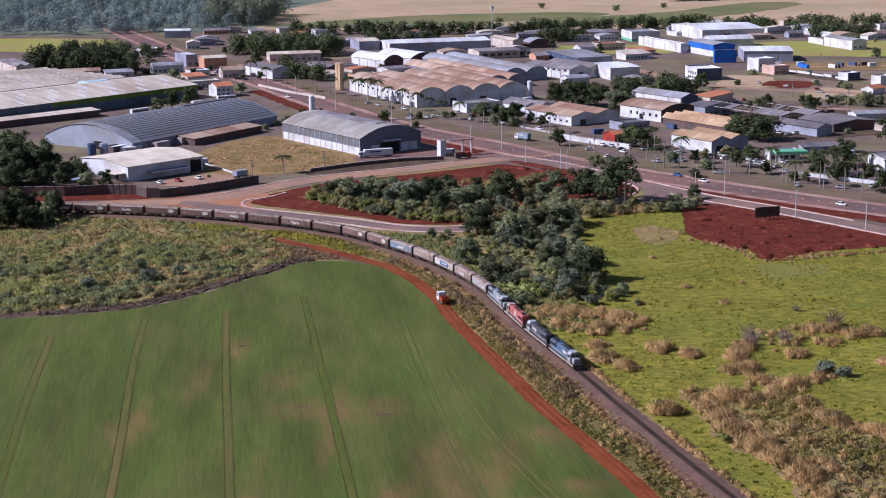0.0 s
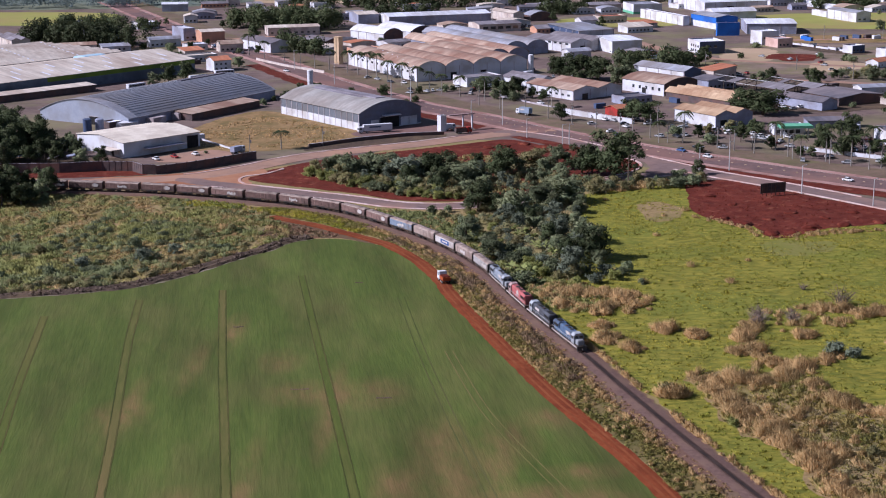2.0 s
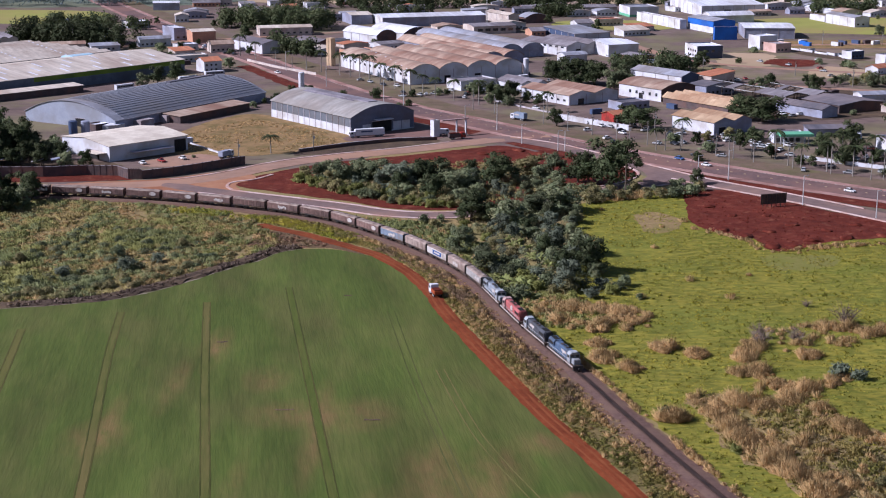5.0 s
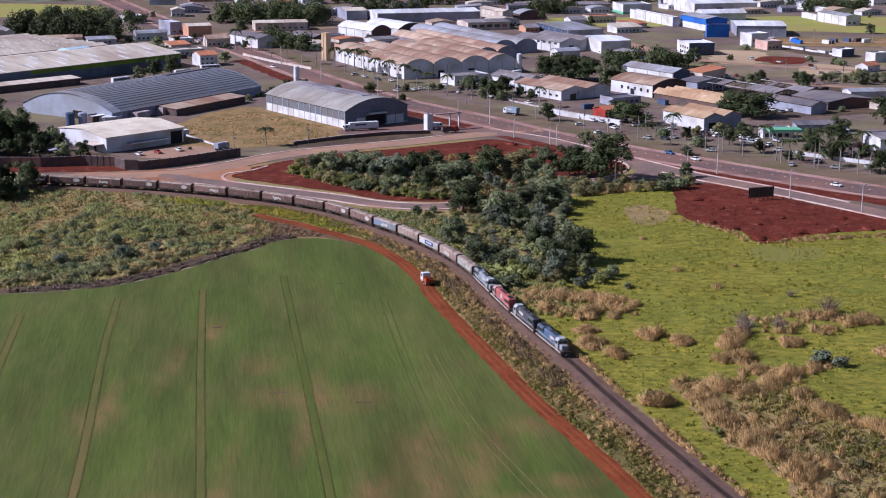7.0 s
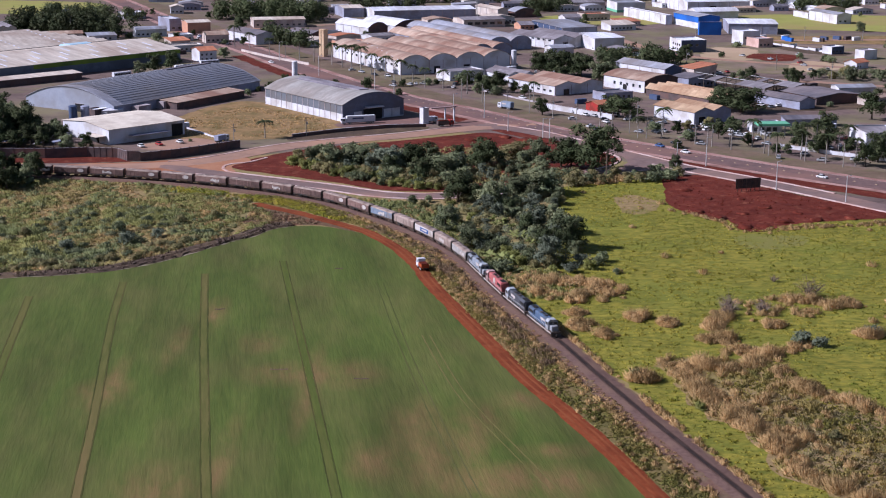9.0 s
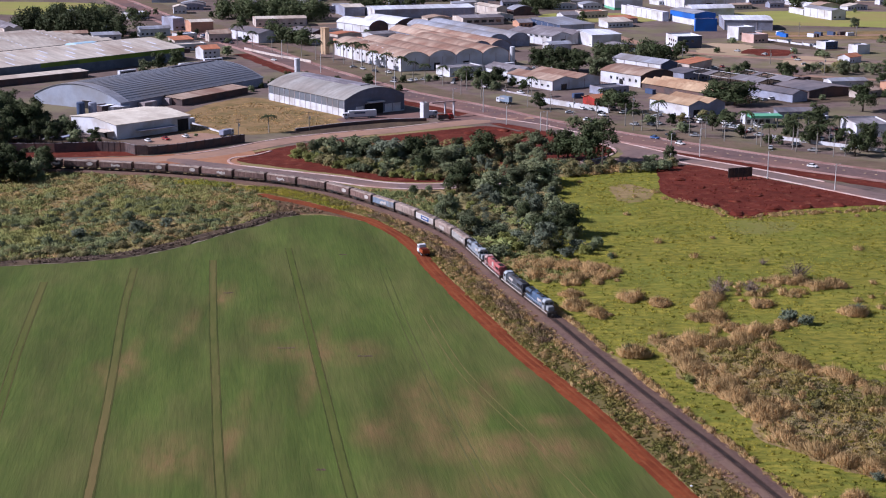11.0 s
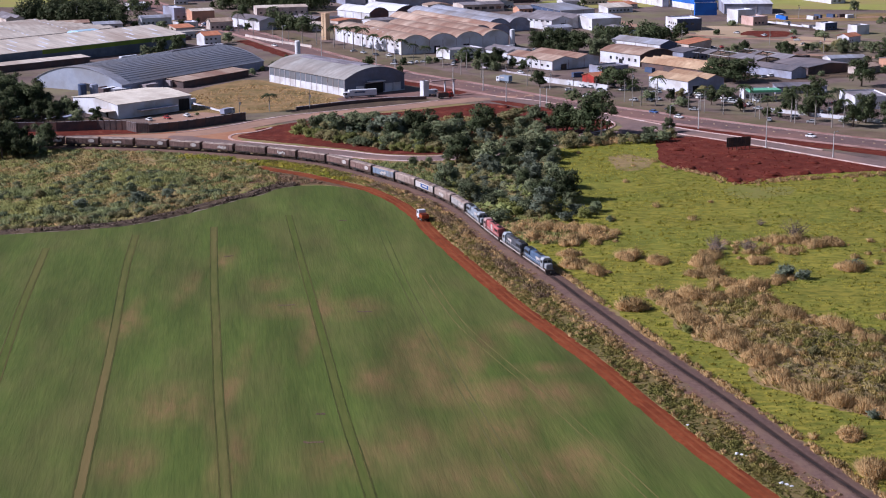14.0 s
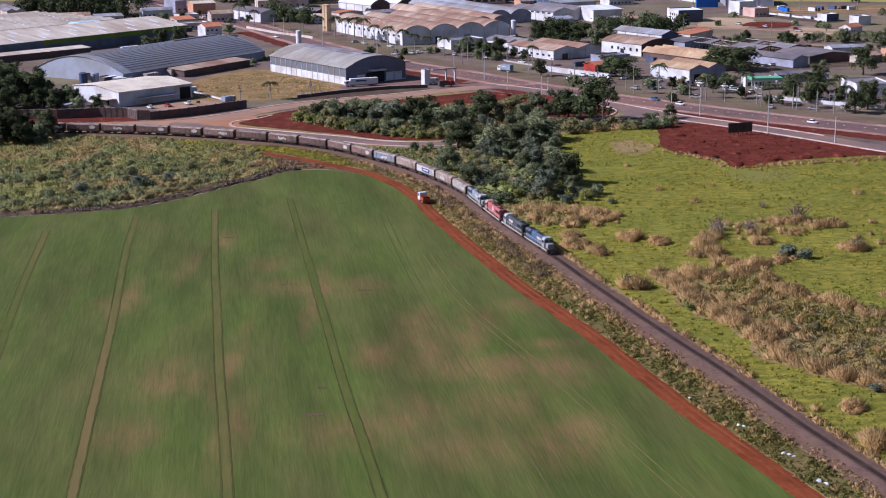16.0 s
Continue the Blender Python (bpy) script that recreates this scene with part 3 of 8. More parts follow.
SERVICE = spline([(20, 712), (45, 688), (66, 657), (84, 630), (100, 606), (121, 583), (140, 560), (159, 535), (178, 512), (230, 455)], 4.0)

TOWN = [(-420, 640), (-190, 610), (-130, 602), (-60, 640), (10, 690), (60, 640), (100, 590), (160, 520), (220, 455), (420, 420), (520, 900), (420, 1420), (-420, 1420)]
patch("ground_town", TOWN, 0.02, "earth", "bare reddish town earth with dry grass patches", wob=1.5, step=8)
FIELD = [(-330, 405), (-200, 412), (-128, 427), (-112, 431), (-97, 437), (-83, 451), (-68, 473), (-61.5, 480.5), (-57.8, 489.5), (-54.5, 493.8), (-49, 496.9), (-41.4, 497.1), (-36.4, 495.1)]
_edge = [(p.x, p.y) for p in shifted(DIRT, 2.0)]
_edge = [p for p in _edge if p[1] < 489][::-1]
FIELD_ALL = FIELD + _edge + [(40, 60), (-330, 60)]
patch("ground_crop_field", FIELD_ALL, 0.06, "crop", "green cereal field in even drilled rows", "field", wob=0.25, closed=False)
# wheel marks of the sprayer: pairs of lines through the crop
TRAMS = [[(-115.7, 407), (-106.6, 345.6), (-100.9, 311.4), (-97.6, 292), (-88, 236)],
         [(-92.3, 423), (-86.8, 379.4), (-77.0, 315.2), (-71.7, 278), (-65.3, 232.8), (-60, 196)],
         [(-69.8, 433), (-60.2, 366.4), (-52.2, 314.4), (-46.0, 273.7), (-40.6, 240.9), (-33.4, 196)],
         [(-48.0, 449), (-39.9, 397.1), (-32.2, 348.5), (-24.1, 296.3), (-18.3, 259.1), (-13.5, 231.6), (-7.5, 196)],
         [(-17.0, 424), (-9.7, 370.6), (-3.8, 332), (2.4, 295.5), (9.2, 258.4), (13.9, 233.8), (20.5, 196)],
         [(-3.0, 372), (3.9, 334.3), (9.2, 313.5), (16.3, 291.1), (26.4, 259.6), (34.4, 231), (43, 201)],
         [(-140, 420), (-129, 345), (-118, 260)]]
for k, pts in enumerate(TRAMS):
    ln = spline(pts, 2.0)
    for o in (-1.0, 1.0):
        setting("wheel_mark", ribbon("wheel_mark", shifted(ln, o), [(-0.14, 0.095), (0.14, 0.095)], {4: "tram_soft", 5: "tram_pale"}.get(k, "tram"), 0.05, k), "dark sprayer wheel mark through the green crop", "track")
    if k not in (4, 5):
        setting("thin_strip", ribbon("thin_strip", ln, [(-0.78, 0.085), (0.78, 0.085)], "tram_mid" if k in (1, 2) else "tram_faint", 0.12, k + 9), "thin pale crop between the wheel marks", "track")

for k, (x, y, w) in enumerate(((-38.4, 342.8, 2.2), (-18, 336.2, 1.8), (-23.6, 245.2, 2.0), (-23.4, 261.4, 0.9), (-60, 395, 1.4), (-30, 440, 1.2))):
    setting("furrow_gap", ribbon("furrow_gap", spline([(x - w, y + 0.2), (x, y), (x + w, y + 0.3)], 0.7), [(-0.45, 0.1), (0.45, 0.1)], "ditch", 0.3, k), "short dark gap in the crop", "track")

MEADOW = [(108, 120), (92, 180), (73.5, 234), (62.8, 274), (54, 302), (45.5, 332), (35, 370), (22, 409), (24, 430), (36, 470), (42, 520), (46, 562), (80, 588), (85, 585), (82, 534), (102, 497), (125, 505), (160, 515), (240, 440), (260, 300), (240, 150)]
patch("ground_meadow", [q for q in MEADOW if q not in ((80, 588), (85, 585), (82, 534), (102, 497), (125, 505), (160, 515))][:12] + [(80, 590), (96, 584), (96, 548), (110, 520), (130, 524), (170, 520)] + MEADOW[-3:], 0.05, "meadow", "bright green rough meadow with dry patches", wob=1.2)
patch("ground_red_soil", [(88, 588), (86, 560), (84, 532), (92, 516), (101, 510), (102, 496), (109, 493), (116, 499), (124, 505), (142, 511), (165, 512), (190, 490), (165, 522), (148, 540), (131, 560), (114, 580), (104, 591)], 0.10, "redsoil", "freshly graded dark red soil lot", wob=0.8)
patch("ground_island", [(-87, 606), (-80, 596), (-57, 582), (-38, 570), (-20, 557), (2, 556), (20, 564), (46, 590), (66, 603), (74, 616), (75, 630), (62, 648), (42, 668), (24, 688), (6, 680), (-20, 664), (-45, 651), (-66, 634)], 0.09, "redsoil", "red soil island between the roads", wob=0.5)
patch("ground_service_junction", [(62, 650), (70, 642), (77, 632), (79, 618), (76, 608), (88, 602), (98, 610), (92, 622), (84, 636), (72, 654)], 0.125, "mauve", "asphalt mouth of the loop road", wob=0.3)
patch("ground_yard", [(-126, 672), (-96, 662), (-60, 676), (-38, 690), (-40, 716), (-90, 775), (-110, 772), (-128, 720)], 0.08, "dryfield", "dry yellowish grass yard beside the hangar", wob=0.8)
patch("ground_apron", [(-150, 592), (-118, 585), (-96, 582), (-82, 590), (-84, 602), (-78, 618), (-92, 628), (-118, 612), (-150, 604)], 0.13, "apron", "dusty orange apron at the road junction", wob=0.8)
patch("ground_junction", [(-4, 690), (8, 716), (30, 742), (48, 712), (40, 700), (24, 696)], 0.12, "asphalt", "asphalt junction in front of the gate", wob=0.2)
patch("ground_hangar_yard", [(-46, 700), (-48, 712), (-18, 732), (-4, 722), (-4, 708), (-20, 700)], 0.10, "asphalt", "grey paved yard in front of the hangar", wob=0.3)
patch("ground_shed_yard", [(-128, 640), (-114, 640), (-98, 656), (-106, 668), (-118, 664), (-130, 650)], 0.10, "dusty", "reddish paved yard beside the shed", wob=0.4)
patch("ground_bank", [(-68, 664), (-44, 674), (-20, 688), (-6, 698), (-8, 706), (-26, 704), (-48, 694), (-66, 678)], 0.105, "ditch", "dark earth bank below the hangar yard", wob=0.6)
patch("ground_red_strip", [(-260, 604), (-200, 606), (-150, 608), (-128, 612), (-128, 620), (-160, 622), (-210, 628), (-260, 630)], 0.09, "redsoil", "red soil strip along the yard wall", wob=0.8)
patch("ground_pale_strip", [(-200, 586.5), (-150, 586), (-120, 580), (-100, 574), (-84, 570), (-100, 580), (-124, 590), (-160, 592), (-200, 592)], 0.11, "apron", "pale dusty strip between road and track", wob=0.5)
patch("ground_red_mound", [(196, 982), (214, 976), (234, 984), (230, 1002), (208, 1006)], 0.11, "redsoil", "red soil spread on a building lot", wob=1.0)
# dark patch paints the shadowy litter beside the shed
patch("ground_dark_yard", [(-236, 640), (-186, 636), (-150, 627), (-136, 628), (-140, 646), (-172, 664), (-200, 700), (-236, 700)], 0.085, "ditch", "ground behind the yard wall, darkened for shade among litter", wob=0.8)
patch("ground_scrap_yard", [(132, 780), (190, 760), (250, 800), (230, 860), (160, 860), (136, 820)], 0.075, "ditch", "dark oily scrap yard ground", wob=1.5)
patch("ground_bare_fields", [(-190, 1450), (-60, 1430), (90, 1440), (240, 1400), (520, 1390), (900, 1500), (1100, 2600), (-200, 2700)], 0.06, "tan", "pale tan harvested fields in the distance", "field", wob=3, step=25)
patch("ground_far_green", [(70, 1462), (160, 1480), (300, 1600), (390, 1740), (340, 1770), (210, 1620), (90, 1540)], 0.12, "farcrop", "dark green far field strip", "field", wob=3, step=15)
patch("ground_far_green_b", [(-190, 1480), (-80, 1465), (20, 1500), (160, 1600), (100, 1640), (-60, 1600)], 0.12, "farcrop", "greyish green far field", "field", wob=3, step=15)
patch("ground_pale_field", [(-470, 1250), (-372, 1252), (-290, 1248), (-296, 1345), (-380, 1372), (-480, 1368)], 0.09, "lime", "pale yellow-green field at the edge of town", "field", wob=2, step=12)
patch("ground_town_meadow", [(78, 1212), (150, 1190), (186, 1230), (150, 1268), (90, 1262)], 0.09, "lime", "vacant green lot in the industrial estate", "field", wob=1.5, step=8)
patch("ground_east_meadow", [(226, 1180), (300, 1160), (420, 1150), (440, 1260), (300, 1290), (236, 1260)], 0.09, "lime", "vacant green lots behind the blue building", "field", wob=1.5, step=8)
patch("ground_bare_lot", [(150, 920), (215, 905), (262, 930), (330, 930), (400, 960), (420, 1050), (250, 1062), (190, 1050), (150, 1010)], 0.07, "barelot", "bare dusty lots with thin weeds", wob=1.5, step=8)
patch("ground_tan_lot", [(225, 1066), (420, 1075), (420, 1125), (230, 1112)], 0.08, "dryfield", "tan graded strip of land", wob=1.0, step=8)


def road(name, line, w, z, material, label, shoulder=0.0):
    setting(name, ribbon(name, line, [(-w, z), (0, z + 0.06), (w, z)], material, 0.15), label, "road")
    if shoulder:
        for s in (-1, 1):
            setting(name + "_shoulder", ribbon("shoulder", shifted(line, s * (w + shoulder / 2)), [(-shoulder / 2, z - 0.02), (shoulder / 2, z - 0.02)], "shoulder", 0.35), "dusty pink road shoulder", "shoulder")


road("road_highway", HIGHWAY, 7.8, 0.16, "asphalt", "worn asphalt highway", 4.2)
setting("verge_highway", ribbon("verge", shifted(HIGHWAY, 20), [(-8, 0.11), (8, 0.11)], "verge", 0.8), "dry grass verge along the highway", "verge")
setting("verge_red", ribbon("verge_red", [p for p in shifted(HIGHWAY, -17.0) if 520 < p.y < 980], [(-4.6, 0.10), (4.6, 0.10)], "redsoil", 0.9), "bare red soil strip along the highway", "verge")
setting("highway_line", ribbon("highway_line", shifted(HIGHWAY, 7.3), [(-0.12, 0.20), (0.12, 0.20)], "paint_white"), "worn white edge line", "road marking")
road("road_upper", UPPER, 6.0, 0.15, "dusty", "dusty reddish asphalt access road")
road("road_loop", LOOP, 4.6, 0.155, "mauve", "new grey asphalt loop road")
road("road_service", SERVICE, 5.2, 0.165, "mauve", "asphalt service road")
road("road_town_a", spline([(130, 900), (190, 880), (260, 850), (340, 820)], 8), 4, 0.12, "dusty", "dusty side street")
road("road_town_b", spline([(215, 1085), (300, 1095), (430, 1110)], 8), 4, 0.12, "dusty", "dusty side street")
road("road_town_c", spline([(120, 1120), (150, 1010), (200, 960), (330, 905)], 8), 4, 0.12, "dusty", "dusty side street")
road("road_town_d", spline([(-235, 1080), (-180, 1120), (-80, 1180), (40, 1240)], 8), 4, 0.12, "dusty", "dusty side street")


def kerb(name, line):
    setting(name, ribbon(name, line, [(-0.62, 0.10), (-0.58, 0.32), (0.58, 0.32), (0.62, 0.10)], "kerb"), "pale dusty concrete kerb", "kerb")


_ls = 1 if normals(LOOP)[10].y > 0 else -1
kerb("kerb_loop_outer", [p for p in shifted(LOOP, -_ls * 4.9) if -98 < p.x < 96])
kerb("kerb_loop_inner", [p for p in shifted(LOOP, _ls * 4.9) if -84 < p.x < 66])
kerb("kerb_island_tip", spline([(-84, 591), (-87, 598), (-86, 606), (-78, 612), (-72, 622)], 2))
kerb("kerb_island_east", spline([(52, 592), (60, 599), (68, 606), (74, 616), (76, 626), (73, 637), (66, 645)], 2))
kerb("kerb_upper_north", [p for p in shifted(UPPER, 6.4 if normals(UPPER)[0].y > 0 else -6.4) if -112 < p.x < 0])
kerb("kerb_service", [p for p in shifted(SERVICE, -5.6 if normals(SERVICE)[0].x > 0 else 5.6) if 88 < p.x < 230])
kerb("kerb_service_inner", [p for p in shifted(SERVICE, 5.6 if normals(SERVICE)[0].x > 0 else -5.6) if 92 < p.x < 150 or 22 < p.x < 52])
# lane separators down the highway's middle
_sep = from_bm("lane_separator", box(bmesh.new(), -0.5, 0.5, -0.18, 0.18, 0.2, 0.45, bevel=0.08), "yellow")
for i in range(0, len(HIGHWAY)):
    p = HIGHWAY[i]
    if 560 < p.y < 800:
        ob = tagged(new("lane_separator", _sep), "faded yellowish lane separator block on the highway", "separator", "separators along the highway")
        d = HIGHWAY[min(i + 1, len(HIGHWAY) - 1)] - p
        ob.matrix_world = pose(p.x, p.y, 0, 0, 0, math.degrees(math.atan2(d.y, d.x)))

# clods heaped on the graded lot
rs = np.random.RandomState(61)
_v, _f = [], []
for _ in range(1500):
    x, y = rs.uniform(82, 170), rs.uniform(490, 592)
    if not inside(x, y, [(87, 586), (86, 532), (102, 512), (103, 497), (112, 496), (125, 507), (150, 513), (160, 520), (131, 558), (112, 580)]):
        continue
    s = rs.uniform(0.12, 0.5)
    k = len(_v)
    _v += [(x - s, y - s * rs.uniform(0.5, 1), 0.08), (x + s, y - s * rs.uniform(0.3, 1), 0.08), (x + s * rs.uniform(0.2, 1), y + s, 0.08), (x - s * rs.uniform(0.3, 1), y + s, 0.08), (x + rs.uniform(-0.3, 0.3) * s, y + rs.uniform(-0.3, 0.3) * s, 0.1 + s * rs.uniform(0.6, 1.1))]
    _f += [(k, k + 1, k + 4), (k + 1, k + 2, k + 4), (k + 2, k + 3, k + 4), (k + 3, k, k + 4)]
tagged(new("soil_clods", raw("soil_clods", _v, _f, "redsoil")), "clods of red soil on the lot", "soil", kind="stuff")
# low heaps pushed up by the grader
for k, (x, y, s) in enumerate(((92, 522, 2.2), (98, 512, 2.6), (105, 499, 2.4), (112, 500, 2.0), (120, 507, 2.4), (132, 511, 2.2), (145, 514, 2.0), (108, 520, 1.6), (118, 530, 1.8), (100, 545, 1.6), (128, 522, 1.5), (140, 530, 1.6), (94, 560, 1.8), (112, 545, 1.4), (30, 676, 2.4), (38, 668, 2.6), (46, 660, 2.0), (22, 672, 1.8), (14, 668, 2.2))):
    bm = bmesh.new()
    bmesh.ops.create_icosphere(bm, subdivisions=3, radius=1.0)
    for vt in bm.verts:
        q = noise.noise(vt.co * 1.7 + Vector((k * 3.1, 0, 0))) * 0.35 + noise.noise(vt.co * 4.0 + Vector((k, 5, 0))) * 0.15
        vt.co = Vector((vt.co.x * s * (1.5 + q), vt.co.y * s * (1.0 + q), max(-0.1, vt.co.z * s * 0.42 * (1 + q))))
    heap = tagged(new("soil_mound", from_bm("soil_mound", bm, "redsoil", True)), "low heap of freshly graded red soil", "soil heap", "heaps of graded soil")
    heap.matrix_world = pose(x, y, 0.05, 0, 0, k * 47)
# dirt road with two wheel ruts, and the railway
setting("road_dirt", ribbon("road_dirt", DIRT, [(-2.35, 0.09), (-1.2, 0.16), (0, 0.22), (1.2, 0.16), (2.35, 0.09)], "dirt", 0.22), "bright red dirt farm road", "road")
for o in (-0.95, 0.95):
    setting("road_dirt_rut", ribbon("rut", shifted(DIRT, o), [(-0.30, 0.205), (0.30, 0.205)], "rut", 0.12), "paler wheel rut in the dirt road", "track")
setting("railway_bed", ribbon("railway_bed", TRACK, [(-2.9, 0.09), (-1.3, 0.30), (1.3, 0.30), (2.9, 0.09)], "ballast", 0.3), "purplish grey stone ballast bed", "railway")
setting("railway_margin", ribbon("railway_margin", TRACK, [(-3.5, 0.068), (-2.2, 0.10), (2.2, 0.10), (5.9, 0.068)], "margin", 0.55), "dusty purplish brown margin beside the ballast", "railway")
# a narrow darker band between the rails
setting("railway_centre", ribbon("railway_centre", TRACK, [(-0.47, 0.345), (0.47, 0.345)], "blackish", 0.04), "blackish ballast between the rails", "railway")
railway = thing("railway_track", "rusty steel rails on dark wooden sleepers", "railway", kind="structure")
for o in (-0.55, 0.55):
    part("rail", ribbon("rail", shifted(TRACK, o), [(-0.09, 0.32), (-0.045, 0.48), (0.045, 0.48), (0.09, 0.32)], "rail"), None, railway)
bm_v, bm_f = [], []
_tn = normals(TRACK)
_acc = 0.0
for i in range(len(TRACK) - 1):
    seg = TRACK[i + 1] - TRACK[i]
    while _acc < seg.length:
        p, n, d = TRACK[i] + seg.normalized() * _acc, _tn[i], seg.normalized()
        b = len(bm_v)
        for z in (0.20, 0.33):
            for a, c in ((-0.9, -0.12), (0.9, -0.12), (0.9, 0.12), (-0.9, 0.12)):
                q = p + n * a + d * c
                bm_v.append((q.x, q.y, z))
        bm_f += [(b + 4, b + 5, b + 6, b + 7), (b, b + 1, b + 5, b + 4), (b + 1, b + 2, b + 6, b + 5), (b + 2, b + 3, b + 7, b + 6), (b + 3, b, b + 4, b + 7)]
        _acc += 0.65
    _acc -= seg.length
tagged(part("sleepers", raw("sleepers", bm_v, bm_f, "sleeper"), None, railway, "dark wooden sleepers"), kind="stuff")


# ---- plants ----
def leaf_cloud(seed, lobes, n, size, flat=0.25):
    """Small leaf sprays through the outer part of several lobes, with gaps; lobes are (x, y, z, rx, rz)."""
    rs = np.random.RandomState(seed)
    area = np.array([l[3] * (l[3] + l[4]) for l in lobes])
    which = rs.choice(len(lobes), n, p=area / area.sum())
    L = np.array(lobes, dtype=float)[which]
    d = rs.normal(size=(n, 3))
    d /= np.linalg.norm(d, axis=1)[:, None]
    d[:, 2] = np.where(d[:, 2] < -0.6, -d[:, 2], d[:, 2])
    r = 1.22 * rs.uniform(size=n) ** 0.42
    c = L[:, :3] + d * (r * 1.0)[:, None] * np.stack([L[:, 3], L[:, 3], L[:, 4]], 1)
    c += rs.normal(size=(n, 3)) * size * 0.8
    a = rs.normal(size=(n, 3))
    a -= (a * d).sum(1)[:, None] * d * flat
    a /= np.linalg.norm(a, axis=1)[:, None]
    b = np.cross(d + rs.normal(size=(n, 3)) * 0.5, a)
    b /= np.linalg.norm(b, axis=1)[:, None] + 1e-6
    s = (size * rs.uniform(0.6, 1.4, n))[:, None]
    p0, p1, p2 = c - a * s, c + a * s * 0.9 + b * s * 0.3, c + b * s * 1.1
    flat_n = np.cross(p1 - p0, p2 - p0)
    flat_n /= np.linalg.norm(flat_n, axis=1)[:, None] + 1e-9
    turned = (flat_n * d).sum(1) < 0
    p1[turned], p2[turned] = p2[turned].copy(), p1[turned].copy()
    flat_n[turned] *= -1
    whole = c - np.array(lobes, dtype=float)[:, :3].mean(0) + (0, 0, 0.3)
    whole /= np.linalg.norm(whole, axis=1)[:, None] + 1e-6
    soft = d * 0.55 + whole * 0.25 + flat_n * 0.45 + (0, 0, 0.12)
    soft /= np.linalg.norm(soft, axis=1)[:, None] + 1e-6
    v = np.stack([p0, p1, p2], 1).reshape(-1, 3)
    return v.tolist(), [(3 * k, 3 * k + 1, 3 * k + 2) for k in range(n)], np.repeat(soft, 3, 0).tolist()


def limbs(seed, h, r, spread, n=5):
    bm = bmesh.new()
    rng = random.Random(seed)
    cyl(bm, 0, 0, -0.3, h * 0.55, r, r * 0.6, 7)
    for i in range(n):
        a = 6.283 * i / n + rng.uniform(-0.4, 0.4)
        tip = Vector((math.cos(a) * spread, math.sin(a) * spread, h * rng.uniform(0.75, 0.95)))
        base = Vector((0, 0, h * rng.uniform(0.35, 0.5)))
        q = (tip - base).to_track_quat("Z", "Y").to_matrix().to_4x4()
        bmesh.ops.create_cone(bm, cap_ends=False, segments=5, radius1=r * 0.5, radius2=r * 0.15, depth=(tip - base).length, matrix=Matrix.Translation((tip + base) / 2) @ q)
    return bm


def tree_proto(name, label, seed, h, w, leaf, n, size, low=0.3, category="tree"):
    rng = random.Random(seed)
    root = thing(name, label, category)
    part("trunk", limbs(seed, h, w * 0.035 + 0.06, w * 0.28), "bark", root)
    lobes = [(0, 0, h * 0.60, w * 0.27, h * 0.26)]
    for i in range(20):
        a = 6.283 * i / 20 * 7 + rng.uniform(-0.5, 0.5)
        z = rng.uniform(low + 0.12, 0.97)
        d = w * rng.uniform(0.10, 0.47) * (1.15 - max(0.0, z - 0.5))
        lobes.append((math.cos(a) * d, math.sin(a) * d, h * z, w * rng.uniform(0.09, 0.19), h * rng.uniform(0.08, 0.15)))
    v, f, sn = leaf_cloud(seed, lobes, n, size)
    # a ragged inner mass keeps the crown from being see-through
    v2, f2, sn2 = leaf_cloud(seed + 50, [(x, y, z, a * 0.7, b * 0.7) for x, y, z, a, b in lobes], n // 5, size * 1.6, 0.2)
    k = len(v)
    part("crown", raw("crown", v + v2, f + [tuple(i + k for i in q) for q in f2], leaf, sn + sn2), None, root)
    return root


PROTO = {
    "dark_a": tree_proto("tree", "broad dark green tree with a dense uneven crown", 11, 10, 10, "leaf_dark", 2900, 0.36, 0.15),
    "dark_b": tree_proto("tree", "tall dark green tree with a ragged crown", 12, 12, 9, "leaf_dark", 2900, 0.36, 0.15),
    "mid_a": tree_proto("tree", "mid-green leafy tree with a rounded ragged crown", 13, 8, 9.5, "leaf_mid", 2900, 0.33, 0.0),
    "mid_b": tree_proto("tree", "mid-green leafy tree among the thicket", 14, 9, 8.5, "leaf_mid", 2900, 0.33, 0.0),
    "olive": tree_proto("tree", "olive green dusty tree with a thin crown", 15, 7, 8.5, "leaf_olive", 2500, 0.33, 0.0),
    "grey": tree_proto("tree", "grey-green feathery tree in the thicket", 20, 8, 8, "leaf_blue", 2900, 0.30, 0.0),
    "shrub_dark": tree_proto("shrub", "dark green bush beside a yard", 22, 3.2, 4.4, "leaf_dark", 900, 0.29, -0.05, "shrub"),
    "shrub_mid": tree_proto("shrub", "low mid-green leafy shrub in grass", 16, 3.4, 4.6, "leaf_mid", 900, 0.27, -0.05, "shrub"),
    "shrub_olive": tree_proto("shrub", "low olive dusty shrub in grass", 17, 3.0, 4.4, "leaf_olive", 900, 0.27, -0.05, "shrub"),
    "shrub_blue": tree_proto("shrub", "low grey-green leafy shrub in grass", 18, 3.0, 5.0, "leaf_blue", 900, 0.27, -0.05, "shrub"),
    "shrub_fresh": tree_proto("shrub", "fresh light green shrub in grass", 19, 2.8, 4.2, "leaf_fresh", 1100, 0.24, -0.05, "shrub"),
}
